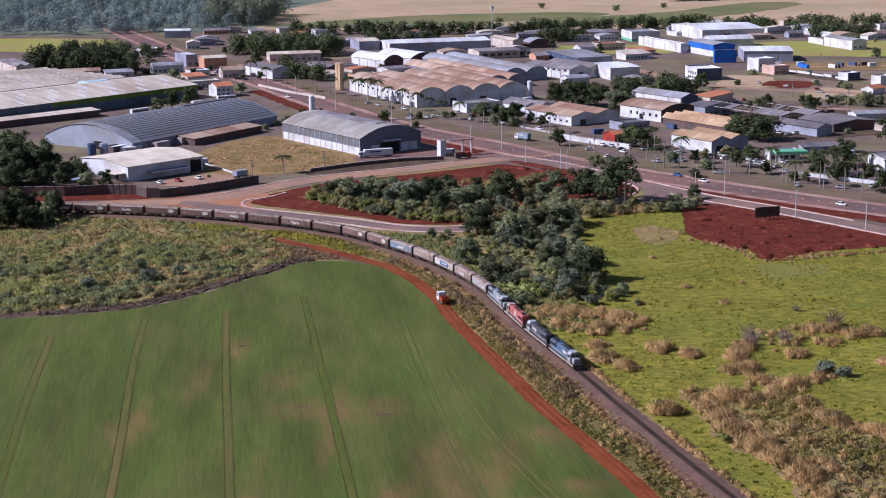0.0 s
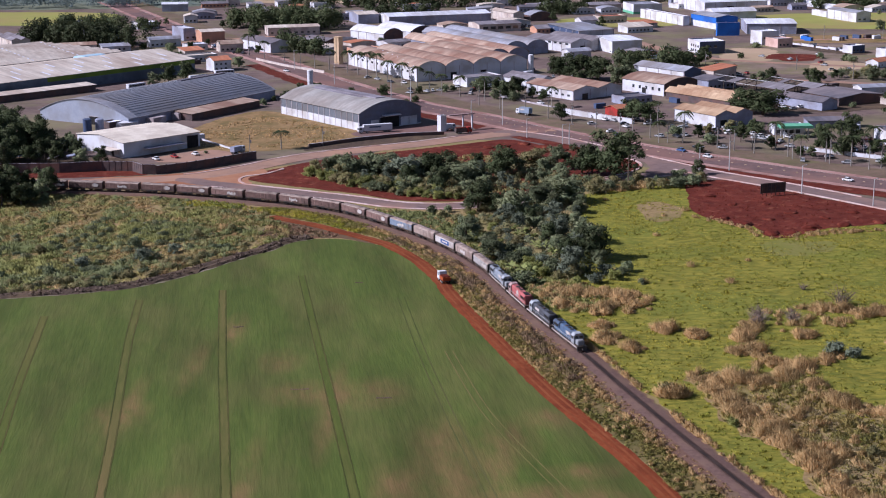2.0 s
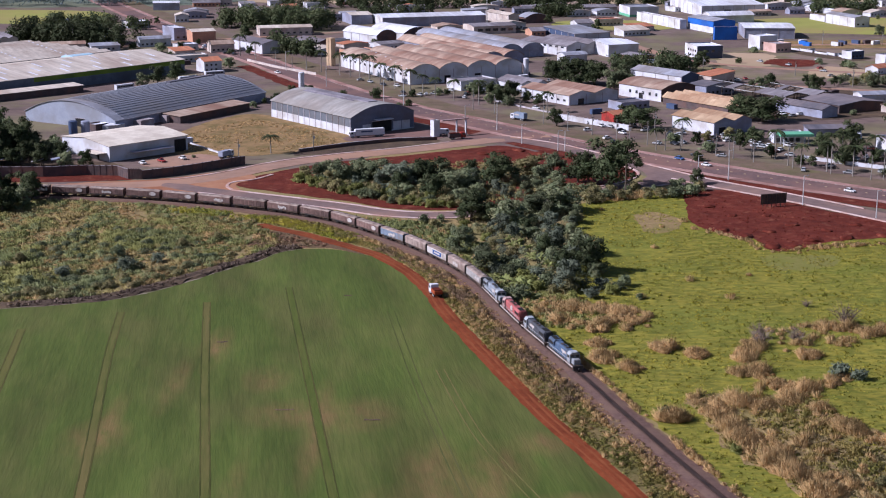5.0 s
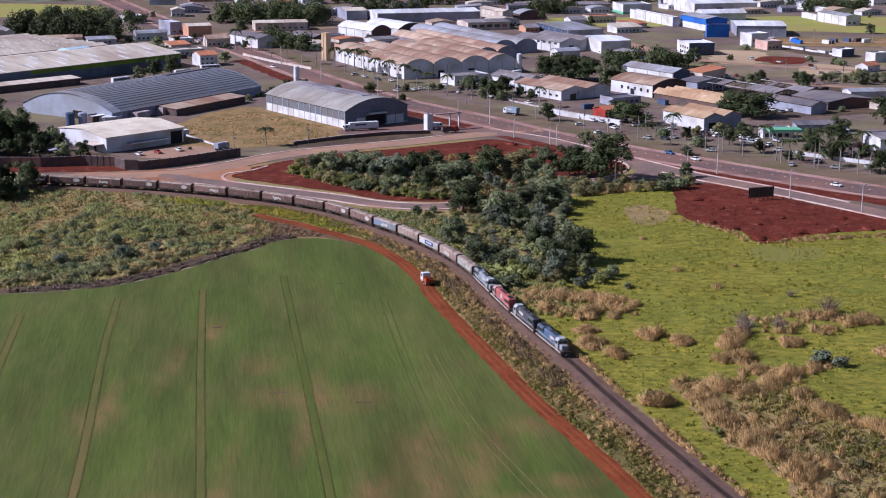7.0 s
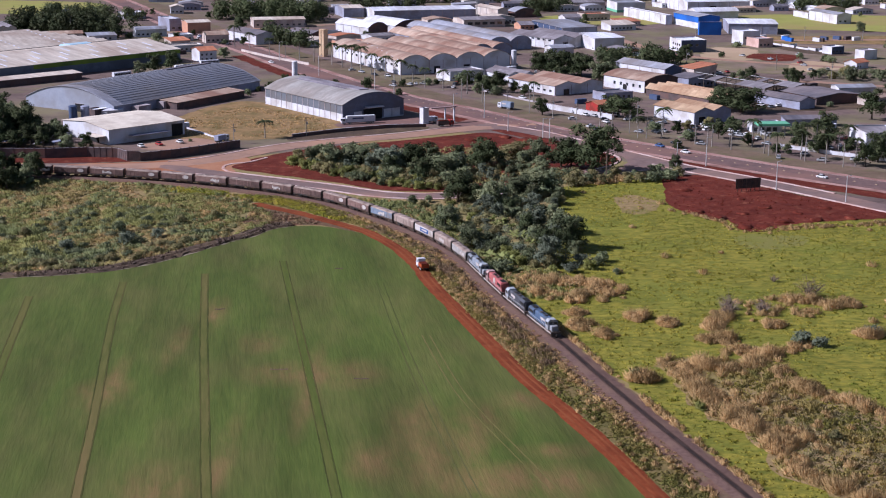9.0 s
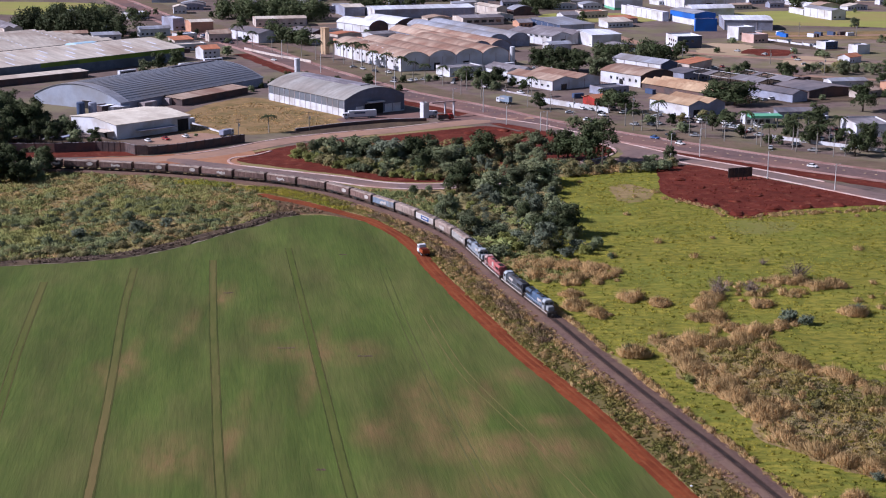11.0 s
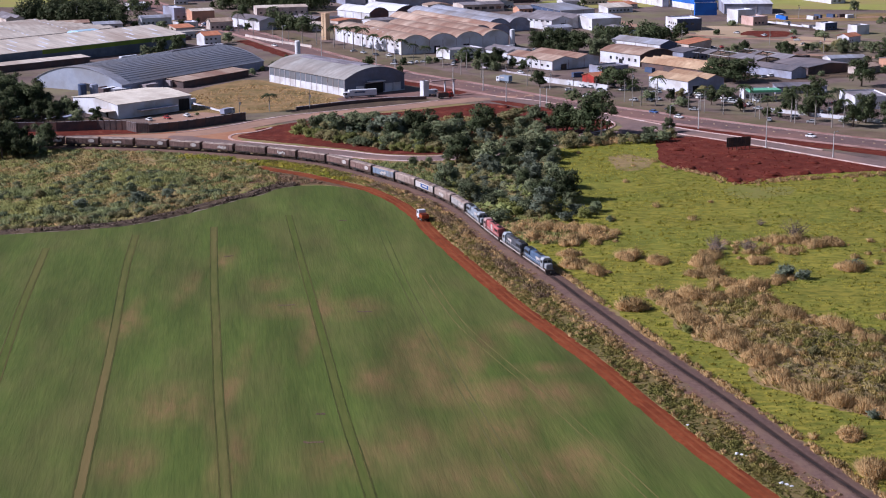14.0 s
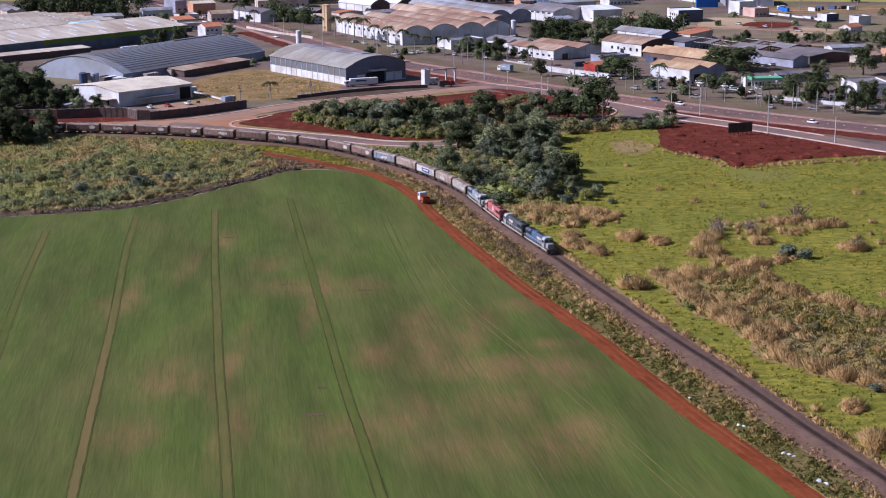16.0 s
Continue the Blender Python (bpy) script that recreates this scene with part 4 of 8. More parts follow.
def bare_shrub():
    root = thing("bare_shrub", "leafless purplish brown shrub in the meadow", "shrub")
    rng = random.Random(99)
    bm = bmesh.new()
    for i in range(170):
        a, e, r = rng.uniform(0, 6.283), rng.uniform(0.5, 1.4), rng.uniform(2.0, 5.4)
        base = Vector((rng.uniform(-0.5, 0.5), rng.uniform(-0.5, 0.5), 0))
        tip = base + Vector((math.cos(a) * math.cos(e), math.sin(a) * math.cos(e), math.sin(e))) * r
        if i > 40:
            base = tip * rng.uniform(0.4, 0.8)
            tip = base + Vector((rng.uniform(-1, 1), rng.uniform(-1, 1), rng.uniform(0.1, 1))) * 1.0
        q = (tip - base).to_track_quat("Z", "Y").to_matrix().to_4x4()
        bmesh.ops.create_cone(bm, cap_ends=False, segments=3, radius1=0.06, radius2=0.03, depth=(tip - base).length, matrix=Matrix.Translation((tip + base) / 2) @ q)
    part("twig_crown", bm, "twig", root)
    return root


def banana_plant():
    """Arching ribbed leaves from one base."""
    root = thing("banana_plant", "fresh green banana clump beside the track", "plant")
    rng = random.Random(7)
    part("stem", cyl(bmesh.new(), 0, 0, -0.2, 1.6, 0.22, 0.12, 7), "leaf_olive", root)
    for i in range(11):
        a, lift, L = i * 2.4 + rng.uniform(-0.3, 0.3), rng.uniform(0.5, 1.6), rng.uniform(2.2, 3.2)
        v, f = [], []
        for k in range(7):
            r = L * k / 6
            w = 0.42 * math.sin(math.pi * min(0.97, k / 6 + 0.06))
            c = (r * 0.75 * math.cos(a), r * 0.75 * math.sin(a), 1.3 + lift * r * 0.75 - 0.20 * r * r)
            nx, ny = -math.sin(a) * w, math.cos(a) * w
            v += [(c[0] - nx, c[1] - ny, c[2] - 0.12), c, (c[0] + nx, c[1] + ny, c[2] - 0.12)]
            if k:
                q = 3 * k
                f += [(q - 3, q - 2, q + 1, q), (q - 2, q - 1, q + 2, q + 1)]
        part("leaf", raw("leaf", v, f, "banana_leaf"), None, root)
    return root


PROTO["banana"] = banana_plant()
PROTO["bare"] = bare_shrub()
_used = set()


def plant(kind, x, y, s=1.0, seed=0, group="", sz=None):
    rng = random.Random(seed * 7919 + int(x * 13) + int(y * 7))
    ob = PROTO[kind]
    m = pose(x, y, 0, 0, 0, rng.uniform(0, 360))
    s *= rng.uniform(0.9, 1.1)
    if kind in _used:
        keep = ob.scale.copy()
        ob.scale = (s, s, (sz or s) * rng.uniform(0.92, 1.08))
        new_ob = copy_thing(ob, m)
        ob.scale = keep
    else:
        _used.add(kind)
        ob.matrix_basis = m @ Matrix.Diagonal((s, s, s, 1))
        new_ob = ob
    if group:
        new_ob["group"] = group
    return new_ob


def undergrowth(name, label, poly, count, leaf, seed, h=2.6, w=4.0):
    """A close tangle of low bushes as one mesh of leaf sprays."""
    rs = np.random.RandomState(seed)
    xs, ys = [p[0] for p in poly], [p[1] for p in poly]
    V, F, N, made = [], [], [], 0
    while made < count:
        x, y = rs.uniform(min(xs), max(xs)), rs.uniform(min(ys), max(ys))
        if not inside(x, y, poly):
            continue
        made += 1
        s = rs.uniform(0.55, 1.35)
        v, f, sn = leaf_cloud(seed * 500 + made, [(x, y, h * s * 0.4, w * s * 0.42, h * s * 0.4), (x + rs.uniform(-1, 1), y + rs.uniform(-1, 1), h * s * 0.65, w * s * 0.25, h * s * 0.3)], 420, 0.24)
        k = len(V)
        V += v
        N += sn
        F += [tuple(i + k for i in q) for q in f]
    tagged(new(name, raw(name, V, F, leaf, N)), label, "undergrowth", kind="stuff")


def thicket(poly, spacing, kinds, smin, smax, seed, group):
    rng = random.Random(seed)
    xs, ys = [p[0] for p in poly], [p[1] for p in poly]
    pts = []
    for _ in range(6000):
        x, y = rng.uniform(min(xs), max(xs)), rng.uniform(min(ys), max(ys))
        if inside(x, y, poly) and all((x - a) ** 2 + (y - b) ** 2 > spacing ** 2 for a, b in pts):
            pts.append((x, y))
            plant(rng.choice(kinds), x, y, rng.uniform(smin, smax), seed, group)


# dark ditch bank between scrub and crop
_fl = spline([p for p in FIELD if p[0] < -48], 3.0)
setting("ditch_bank", ribbon("ditch_bank", shifted(_fl, 1.5), [(-1.8, 0.075), (-0.7, 0.55), (0.6, 0.45), (2.0, 0.75), (5.2, 0.07)] if shifted(_fl, 5.0)[20].y > _fl[20].y else [(-5.2, 0.07), (-2.0, 0.75), (-0.6, 0.45), (0.7, 0.55), (1.8, 0.075)], "ditch", 0.8), "dark weedy ditch bank along the crop", "bank")
# pale dried rim of bare soil where the drill turned
setting("field_rim", ribbon("field_rim", shifted(_fl, -0.5 if shifted(_fl, 5.0)[20].y > _fl[20].y else 0.5), [(-0.45, 0.09), (0.45, 0.09)], "rim", 0.35, 5), "pale dry rim of bare soil along the crop", "bank")
# thicket on the island, running down to the track
thicket([(-50, 600), (-30, 588), (-8, 572), (8, 568), (24, 574), (44, 592), (40, 606), (26, 622), (4, 625), (-20, 624), (-42, 618)], 8.6, ["mid_a", "mid_b", "grey", "mid_a", "dark_a"], 0.5, 0.8, 3, "thicket trees on the island")
_ISL = [(-46, 606), (-14, 574), (8, 568), (30, 576), (42, 596), (26, 630), (0, 634), (-34, 626)]
undergrowth("undergrowth", "olive undergrowth between the island trees", _ISL, 60, "leaf_olive", 31)
undergrowth("undergrowth", "green undergrowth between the island trees", _ISL, 90, "leaf_mid", 32)
undergrowth("undergrowth", "fresh pale undergrowth at the island's western tip", [(-62, 612), (-54, 600), (-40, 586), (-20, 570), (-6, 566), (-24, 588), (-46, 618)], 70, "leaf_fresh", 33, 1.8)
_RUN = [(8, 545), (20, 553), (40, 570), (46, 560), (46, 540), (40, 516), (48, 470), (42, 444), (31, 443), (23, 462), (16, 490), (8, 516)]
undergrowth("undergrowth", "olive undergrowth of the trackside thicket", _RUN, 70, "leaf_olive", 34)
undergrowth("undergrowth", "grey-green undergrowth of the trackside thicket", _RUN, 50, "leaf_blue", 35)
undergrowth("undergrowth", "green undergrowth of the trackside thicket", _RUN, 50, "leaf_mid", 36)
thicket([(8, 544), (20, 552), (40, 570), (46, 560), (46, 540), (40, 516), (48, 470), (42, 456), (36, 460), (30, 474), (24, 494), (16, 518)], 8.2, ["mid_a", "dark_a", "mid_a", "grey", "mid_b"], 0.45, 0.8, 4, "thicket trees beside the track")
thicket([(-54, 600), (-38, 580), (-22, 566), (-6, 559), (6, 560), (-2, 570), (-24, 584), (-46, 604)], 3.8, ["shrub_fresh", "shrub_olive", "shrub_mid"], 0.7, 1.2, 5, "shrubs along the loop road")
thicket([(46, 590), (60, 592), (84, 584), (96, 590), (90, 578), (62, 572), (50, 560), (46, 575)], 5.0, ["shrub_olive", "shrub_mid", "shrub_olive"], 0.8, 1.3, 6, "shrubs at the edge of the meadow")
thicket([(2, 538), (12, 520), (24, 474), (20, 468), (8, 500), (-2, 520), (-10, 536)], 6.2, ["shrub_fresh", "shrub_mid", "shrub_olive"], 0.6, 1.0, 7, "shrubs beside the track")
for k, x, y, s in (("mid_b", 96, 602, 0.7), ("mid_a", 86, 585, 0.7), ("dark_a", 50, 605, 1.0)):
    plant(k, x, y, s, 8, "trees at the end of the island")
thicket([(16, 478), (26, 462), (40, 446), (52, 452), (50, 442), (36, 434), (22, 450), (12, 470)], 4.6, ["shrub_mid", "shrub_blue", "shrub_olive", "shrub_fresh"], 0.7, 1.2, 77, "shrubs at the foot of the thicket")
for k, x, y, s in (("mid_b", -52, 609, 0.8), ("olive", -46, 601, 0.8), ("mid_a", -50, 618, 0.8), ("olive", -58, 615, 0.6), ("shrub_fresh", -60, 607, 1.3), ("shrub_fresh", -54, 600, 1.3), ("shrub_olive", -44, 591, 1.4), ("shrub_fresh", -36, 586, 1.3), ("shrub_olive", -28, 579, 1.4), ("shrub_mid", -20, 573, 1.4)):
    plant(k, x, y, s, 81, "trees at the island's western end")
plant("dark_a", 62, 596, 2.0, 82, "trees at the end of the island", 1.6)
plant("dark_a", 54, 604, 1.3, 83, "trees at the end of the island", 1.1)
# the large crowns that stand out of the thicket
for k, x, y, s in (("dark_a", 7.2, 538, 1.25), ("mid_b", 20.5, 530, 1.55), ("mid_a", 25.7, 509, 0.75), ("mid_a", 10.4, 470, 1.0), ("mid_b", 39, 552, 1.7), ("dark_a", 42, 466, 1.1), ("grey", 33.4, 446, 1.15), ("shrub_mid", 18.8, 437, 1.4), ("grey", 33.4, 493, 1.05), ("mid_b", 2.5, 492, 1.1), ("mid_b", 41, 488, 1.15), ("mid_a", 30, 548, 1.4),
                   ("mid_a", 2.8, 590, 1.75), ("grey", -18.5, 596, 2.0), ("mid_b", -44, 604, 1.5), ("mid_a", -32, 608, 1.5), ("dark_a", -8.5, 600, 1.5), ("olive", 31.5, 622, 1.5), ("mid_b", 41, 618, 1.3), ("dark_a", 17.9, 601, 1.4)):
    plant(k, x, y, s, 15, "large trees of the thicket", min(s, 1.25) * 0.85)
plant("shrub_mid", -34, 529.5, 1.1, 16, "single shrubs in the grass")
# wood at the western edge
thicket([(-215, 560), (-185, 548), (-160, 552), (-152, 566), (-158, 578), (-215, 580)], 6.0, ["dark_a", "dark_b", "mid_b"], 0.7, 1.0, 9, "trees west of the track")
thicket([(-235, 615), (-188, 620), (-188, 655), (-204, 715), (-235, 740), (-270, 700)], 8.0, ["dark_a", "dark_b", "mid_b", "dark_a"], 0.85, 1.3, 10, "trees beside the yard")


_upper = [(p.x, p.y) for p in DIRT if p.y > 480]


def near_dirt(x, y):
    """True on the northern end of the farm road."""
    return y > 480 and -75 < x < -15 and any((x - a) ** 2 + (y - b) ** 2 < 10 for a, b in _upper)


def tufts(name, label, material, regions, seed, hmin, hmax, blades, spread, width, gap=0.25, edge=None, lump=0.0):
    """Domed clumps of fine blades as one mesh; regions are (polygon, count)."""
    rs = np.random.RandomState(seed)
    cx, cy, ch = [], [], []
    for poly, count in regions:
        xs, ys = [p[0] for p in poly], [p[1] for p in poly]
        made = 0
        while made < count:
            x, y = rs.uniform(min(xs), max(xs)), rs.uniform(min(ys), max(ys))
            if not inside(x, y, poly) or near_dirt(x, y):
                continue
            if noise.noise(Vector((x * 0.07, y * 0.05, seed))) < (rs.uniform(-0.5, gap) if edge is None else rs.uniform(edge - 0.12, edge + 0.05)):
                made += 0.15
                continue
            made += 1
            cx.append(x), cy.append(y), ch.append(rs.uniform(hmin, hmax) * (1 + lump * (1.6 * noise.noise(Vector((x * 0.22, y * 0.16, seed + 3.3))))))
    n = len(cx) * blades
    X, Y, Hh = (np.repeat(np.array(q), blades) for q in (cx, cy, ch))
    a, u = rs.uniform(0, 6.283, n), rs.uniform(size=n)
    r = spread * Hh * np.sqrt(u)
    h = Hh * (1.05 - 0.6 * u) * rs.uniform(0.6, 1.05, n)
    bx_, by_ = X + np.cos(a) * r * 0.6, Y + np.sin(a) * r * 0.6
    tx, ty = X + np.cos(a) * r * 1.15 + rs.normal(size=n) * 0.12 * Hh, Y + np.sin(a) * r * 1.15 + rs.normal(size=n) * 0.12 * Hh
    p, w = rs.uniform(0, 6.283, n), width * rs.uniform(0.6, 1.4, n)
    z = np.zeros(n)
    v = np.stack([np.stack([bx_ - np.cos(p) * w, by_ - np.sin(p) * w, z], 1), np.stack([bx_ + np.cos(p) * w, by_ + np.sin(p) * w, z], 1), np.stack([tx + np.cos(p) * w * 0.8, ty + np.sin(p) * w * 0.8, h], 1), np.stack([tx - np.cos(p) * w * 0.8, ty - np.sin(p) * w * 0.8, h * 0.97], 1)], 1).reshape(-1, 3)
    out = np.stack([np.cos(a) * np.sqrt(u) * 0.55, np.sin(a) * np.sqrt(u) * 0.55, 0.75 * np.ones(n)], 1) + rs.normal(size=(n, 3)) * 0.12
    out /= np.linalg.norm(out, axis=1)[:, None]
    me = raw(name, v.tolist(), [(4 * k, 4 * k + 1, 4 * k + 2, 4 * k + 3) for k in range(n)], material, np.repeat(out, 4, 0).tolist())
    return tagged(new(name, me), label, "grass", kind="stuff")


DRY_A = [(54, 352), (64, 354), (76, 352), (84, 352), (88, 338), (97, 323), (108, 312), (128, 306), (132, 240), (96, 252), (84, 261), (77, 268), (71, 279), (69, 294), (64, 308), (59.5, 318), (57, 336)]
patch("ground_straw", DRY_A, 0.075, "straw_ground", "matted dry straw ground", wob=2.0)
RIDGES = [[(57, 353), (60, 341), (62, 327), (64, 316), (68, 308)], [(68, 308), (73, 295), (75, 280), (80, 270)], [(80, 270), (86, 263.5), (92, 258), (100, 253)], [(64, 349), (72, 345), (81, 350), (84, 342), (86, 333)], [(86, 332), (91, 326), (96, 319), (101, 310), (108, 306), (116, 303)], [(62, 330), (68, 318), (74, 306), (80, 294)], [(76, 357), (85, 357), (92, 363), (97, 366)], [(69, 367), (75, 371), (77, 361), (83, 358)], [(72, 378), (77, 388), (79, 397)], [(97, 408), (106, 406), (112, 402), (120, 404)], [(27, 414), (38, 409), (46, 416), (52, 412)], [(30, 424), (40, 424), (50, 420)], [(48, 338), (49.5, 337), (51, 338)], [(36, 377), (38.5, 381), (40, 384)], [(36, 391), (38, 392.5), (40, 391)], [(43, 371), (45, 372), (46, 371)], [(52, 388), (54, 388), (56, 387)], [(60, 383), (62, 383), (64, 382)], [(79, 245), (80.5, 245), (82, 244)], [(88, 382), (90, 382), (92, 384)], [(111, 373), (114, 374), (117, 373)], [(79, 227), (81, 227), (83, 226)]]
_rp = []
for k, rd in enumerate(RIDGES):
    for o in (-2.6, 2.6):
        ln = shifted(spline(rd, 3.0), o)
        _rp.append(([(p.x, p.y) for p in shifted(spline(rd, 4.0), -2.6)] + [(p.x, p.y) for p in shifted(spline(rd, 4.0), 2.6)][::-1], len(ln) * 6 if len(ln) > 3 else 4))
tufts("tall_grass", "tall rounded clumps of straw-coloured grass", "straw", _rp, 45, 0.9, 2.3, 100, 0.8, 0.032, -0.3, lump=0.7)
tufts("dry_grass", "straw-coloured dry grass clumps in drifts", "straw", [(DRY_A, 130), ([(22, 424), (28, 408), (38, 402), (50, 405), (57, 413), (52, 425), (40, 432), (28, 434)], 130), ([(70, 388), (84, 410), (126, 412), (132, 392), (110, 380)], 50), ([(46, 588), (70, 586), (96, 592), (98, 584), (70, 574), (52, 566)], 90), (MEADOW, 110), ([(-122, 676), (-96, 668), (-60, 680), (-44, 694), (-60, 730), (-100, 765), (-122, 720)], 0)], 21, 0.9, 2.0, 90, 1.0, 0.06)
tufts("matted_grass", "low matted dry grass between the clumps", "weed_dry", [(DRY_A, 2600)], 44, 0.35, 1.0, 22, 1.2, 0.10, 0.1, lump=0.5)
tufts("matted_weeds", "grey-olive matted weeds between the straw banks", "mat_olive", [([(77, 330), (84, 322), (100, 321), (118, 308), (130, 250), (100, 256), (90, 268), (80, 278), (74, 296)], 3000)], 49, 0.15, 0.45, 26, 2.6, 0.11, -0.3, lump=0.7)
tufts("track_grass", "yellow-green grass along the track", "grass", [([(p.x, p.y) for p in shifted(TRACK, 7.5)[::4] if 505 < p.y < 574 and p.x > -105] + [(p.x, p.y) for p in shifted(TRACK, 15)[::4] if 500 < p.y < 570 and p.x > -105][::-1], 620)], 27, 0.5, 1.2, 20, 1.0, 0.09)
patch("ground_thin_patch", [(97, 485), (105, 489), (114, 488), (123, 485), (119, 474), (108, 469), (99, 470)], 0.056, "thin_meadow", "thin pale grass below the red lot", wob=1.2)
patch("ground_tan_patch", [(64, 546), (72, 552), (79, 544), (80, 530), (74, 520), (66, 522)], 0.056, "straw_ground", "dry tan patch at the meadow's edge", wob=1.2)
tufts("meadow_grass", "short green meadow grass", "grass", [(MEADOW, 30000)], 22, 0.18, 0.5, 4, 2.6, 0.11, -0.1)
tufts("meadow_clumps", "taller green clumps through the meadow", "grass", [(MEADOW, 1400)], 48, 0.3, 0.6, 44, 1.5, 0.06, edge=0.0)
_side = 1 if normals(DIRT)[0].x > 0 else -1
STRIP = [(p.x, p.y) for p in shifted(DIRT, -2.6)[::3] if 180 < p.y < 500] + [(p.x, p.y) for p in shifted(TRACK, 6.2)[::4] if 180 < p.y < 512][::-1]
EAST = [(p.x, p.y) for p in shifted(TRACK, _side * 3.8)[::4] if 402 < p.y < 545] + [(-20, 540), (0, 532), (10, 500), (24, 456), (36, 440), (44, 424), (40, 406)]
patch("ground_track_side", EAST, 0.045, "farcrop", "grassy ground between thicket and track", wob=0.4, closed=False)
SCRUB = [(-175, 416), (-128, 430), (-98, 441), (-72, 474), (-58, 496), (-56, 508), (-64, 524), (-70, 542), (-84, 554), (-112, 565), (-142, 572), (-175, 577)]
tufts("scrub_grass", "tall tan and olive scrub grass", "weed", [(SCRUB, 4600)], 23, 0.4, 1.0, 20, 2.0, 0.12, -0.1, lump=0.5)
tufts("scrub_weeds", "leafy green weeds in drifts through the scrub", "weed_green", [(SCRUB, 3000)], 33, 0.5, 1.2, 26, 1.6, 0.12, edge=0.02, lump=0.6)
tufts("scrub_thicket", "grey-green low thicket through the scrub", "weed_blue", [(SCRUB, 650), ([(-175, 416), (-128, 430), (-98, 441), (-84, 456), (-98, 470), (-130, 452), (-175, 446)], 500)], 36, 0.7, 1.6, 36, 1.3, 0.11, edge=0.12, lump=0.6)
tufts("scrub_straw", "pale dry grass drifts through the scrub", "straw", [(SCRUB, 700), ([(-110, 440), (-96, 444), (-84, 458), (-70, 480), (-84, 476), (-100, 456)], 220)], 37, 0.5, 1.1, 28, 1.5, 0.08, edge=0.1, lump=0.5)
tufts("scrub_mounds", "mounded green weed banks in the scrub", "weed_green", [([(-150, 452), (-128, 450), (-110, 462), (-118, 476), (-140, 474)], 240), ([(-112, 496), (-92, 492), (-84, 510), (-100, 524), (-118, 516)], 300), ([(-150, 478), (-132, 484), (-134, 498), (-152, 494)], 150)], 57, 0.8, 1.7, 50, 1.3, 0.08, -0.4, lump=0.6)
undergrowth("scrub_bushes", "low dull green bushes in the scrub", [(-165, 424), (-128, 434), (-100, 446), (-84, 462), (-74, 484), (-90, 520), (-130, 530), (-165, 480)], 100, "leaf_mid", 37, 1.5, 4.2)
undergrowth("scrub_bushes", "low grey-green bushes along the ditch", [(-165, 420), (-128, 431), (-98, 442), (-80, 462), (-66, 486), (-74, 490), (-92, 466), (-110, 448), (-165, 436)], 70, "leaf_olive", 38, 1.4, 3.6)
tufts("ditch_weeds", "withered dark weeds on the ditch bank", "weed_dark", [([(p.x, p.y) for p in shifted(_fl, 0.2)] + [(p.x, p.y) for p in shifted(_fl, 5.0)][::-1] if shifted(_fl, 5.0)[20].y > _fl[20].y else [(p.x, p.y) for p in shifted(_fl, -0.2)] + [(p.x, p.y) for p in shifted(_fl, -5.0)][::-1], 1500)], 38, 0.4, 1.3, 18, 0.9, 0.09, 0.0)
FORK = [(-78, 548), (-62, 546), (-44, 532), (-30, 515), (-24, 496), (-31, 502), (-38, 509), (-46, 518), (-58, 528.5), (-70, 538)]
patch("ground_field_corner", [(-61, 484), (-57.8, 492), (-53, 496.6), (-47, 498.6), (-40, 498.2), (-34.5, 494.6), (-29, 488.5), (-26, 490), (-34, 499), (-43, 508.5), (-50, 515.5), (-60, 523.5), (-66, 520), (-68, 505)], 0.052, "corner", "brown weedy corner between crop and farm road", wob=0.4, closed=False)
patch("ground_fork", FORK, 0.048, "stripsoil", "brown weedy ground between field and railway", wob=0.4, closed=False)
tufts("fork_grass", "dry weeds between field and railway", "weed_dry", [(FORK, 500)], 46, 0.3, 0.9, 22, 1.1, 0.08, 0.0)
tufts("corner_weeds", "brown weeds in the field corner", "weed_brown", [([(-60, 488), (-54, 497), (-44, 500), (-36, 498), (-42, 506), (-50, 514), (-60, 520), (-66, 512)], 220)], 58, 0.3, 0.9, 24, 1.2, 0.08, 0.1)
tufts("fork_weeds", "olive weeds between field and railway", "weed_strip", [(FORK, 500)], 47, 0.3, 0.8, 22, 1.1, 0.08, 0.0)
patch("ground_strip", STRIP, 0.05, "stripsoil", "brown soil between farm road and railway", wob=0.3, closed=False)
tufts("strip_grass", "low dry and green weeds beside the railway", "weed_dry", [([q for q in STRIP if q[1] > 285], 1300), (STRIP, 250)], 39, 0.2, 0.6, 24, 1.1, 0.07, 0.1)
tufts("strip_weeds", "low green weeds beside the farm road", "weed_strip", [(STRIP, 4600)], 43, 0.15, 0.45, 20, 2.1, 0.10, -0.4, lump=0.7)
_NW = [(p.x, p.y) for p in shifted(TRACK, 5.2)[::3] if 345 < p.y < 500]
tufts("brown_scrub", "withered brown weeds between farm road and railway", "weed_brown", [(_NW + [(p.x, p.y) for p in shifted(TRACK, 10.5)[::3] if 345 < p.y < 500][::-1], 700)], 56, 0.5, 1.2, 26, 1.2, 0.07, 0.15, lump=0.6)
tufts("golden_grass", "golden dry grass along the farm road", "straw", [([(p.x, p.y) for p in shifted(DIRT, -2.7)[::3] if 330 < p.y < 480] + [(p.x, p.y) for p in shifted(DIRT, -6.0)[::3] if 330 < p.y < 480][::-1], 260)], 57, 0.3, 0.8, 26, 1.3, 0.06, 0.1, lump=0.5)
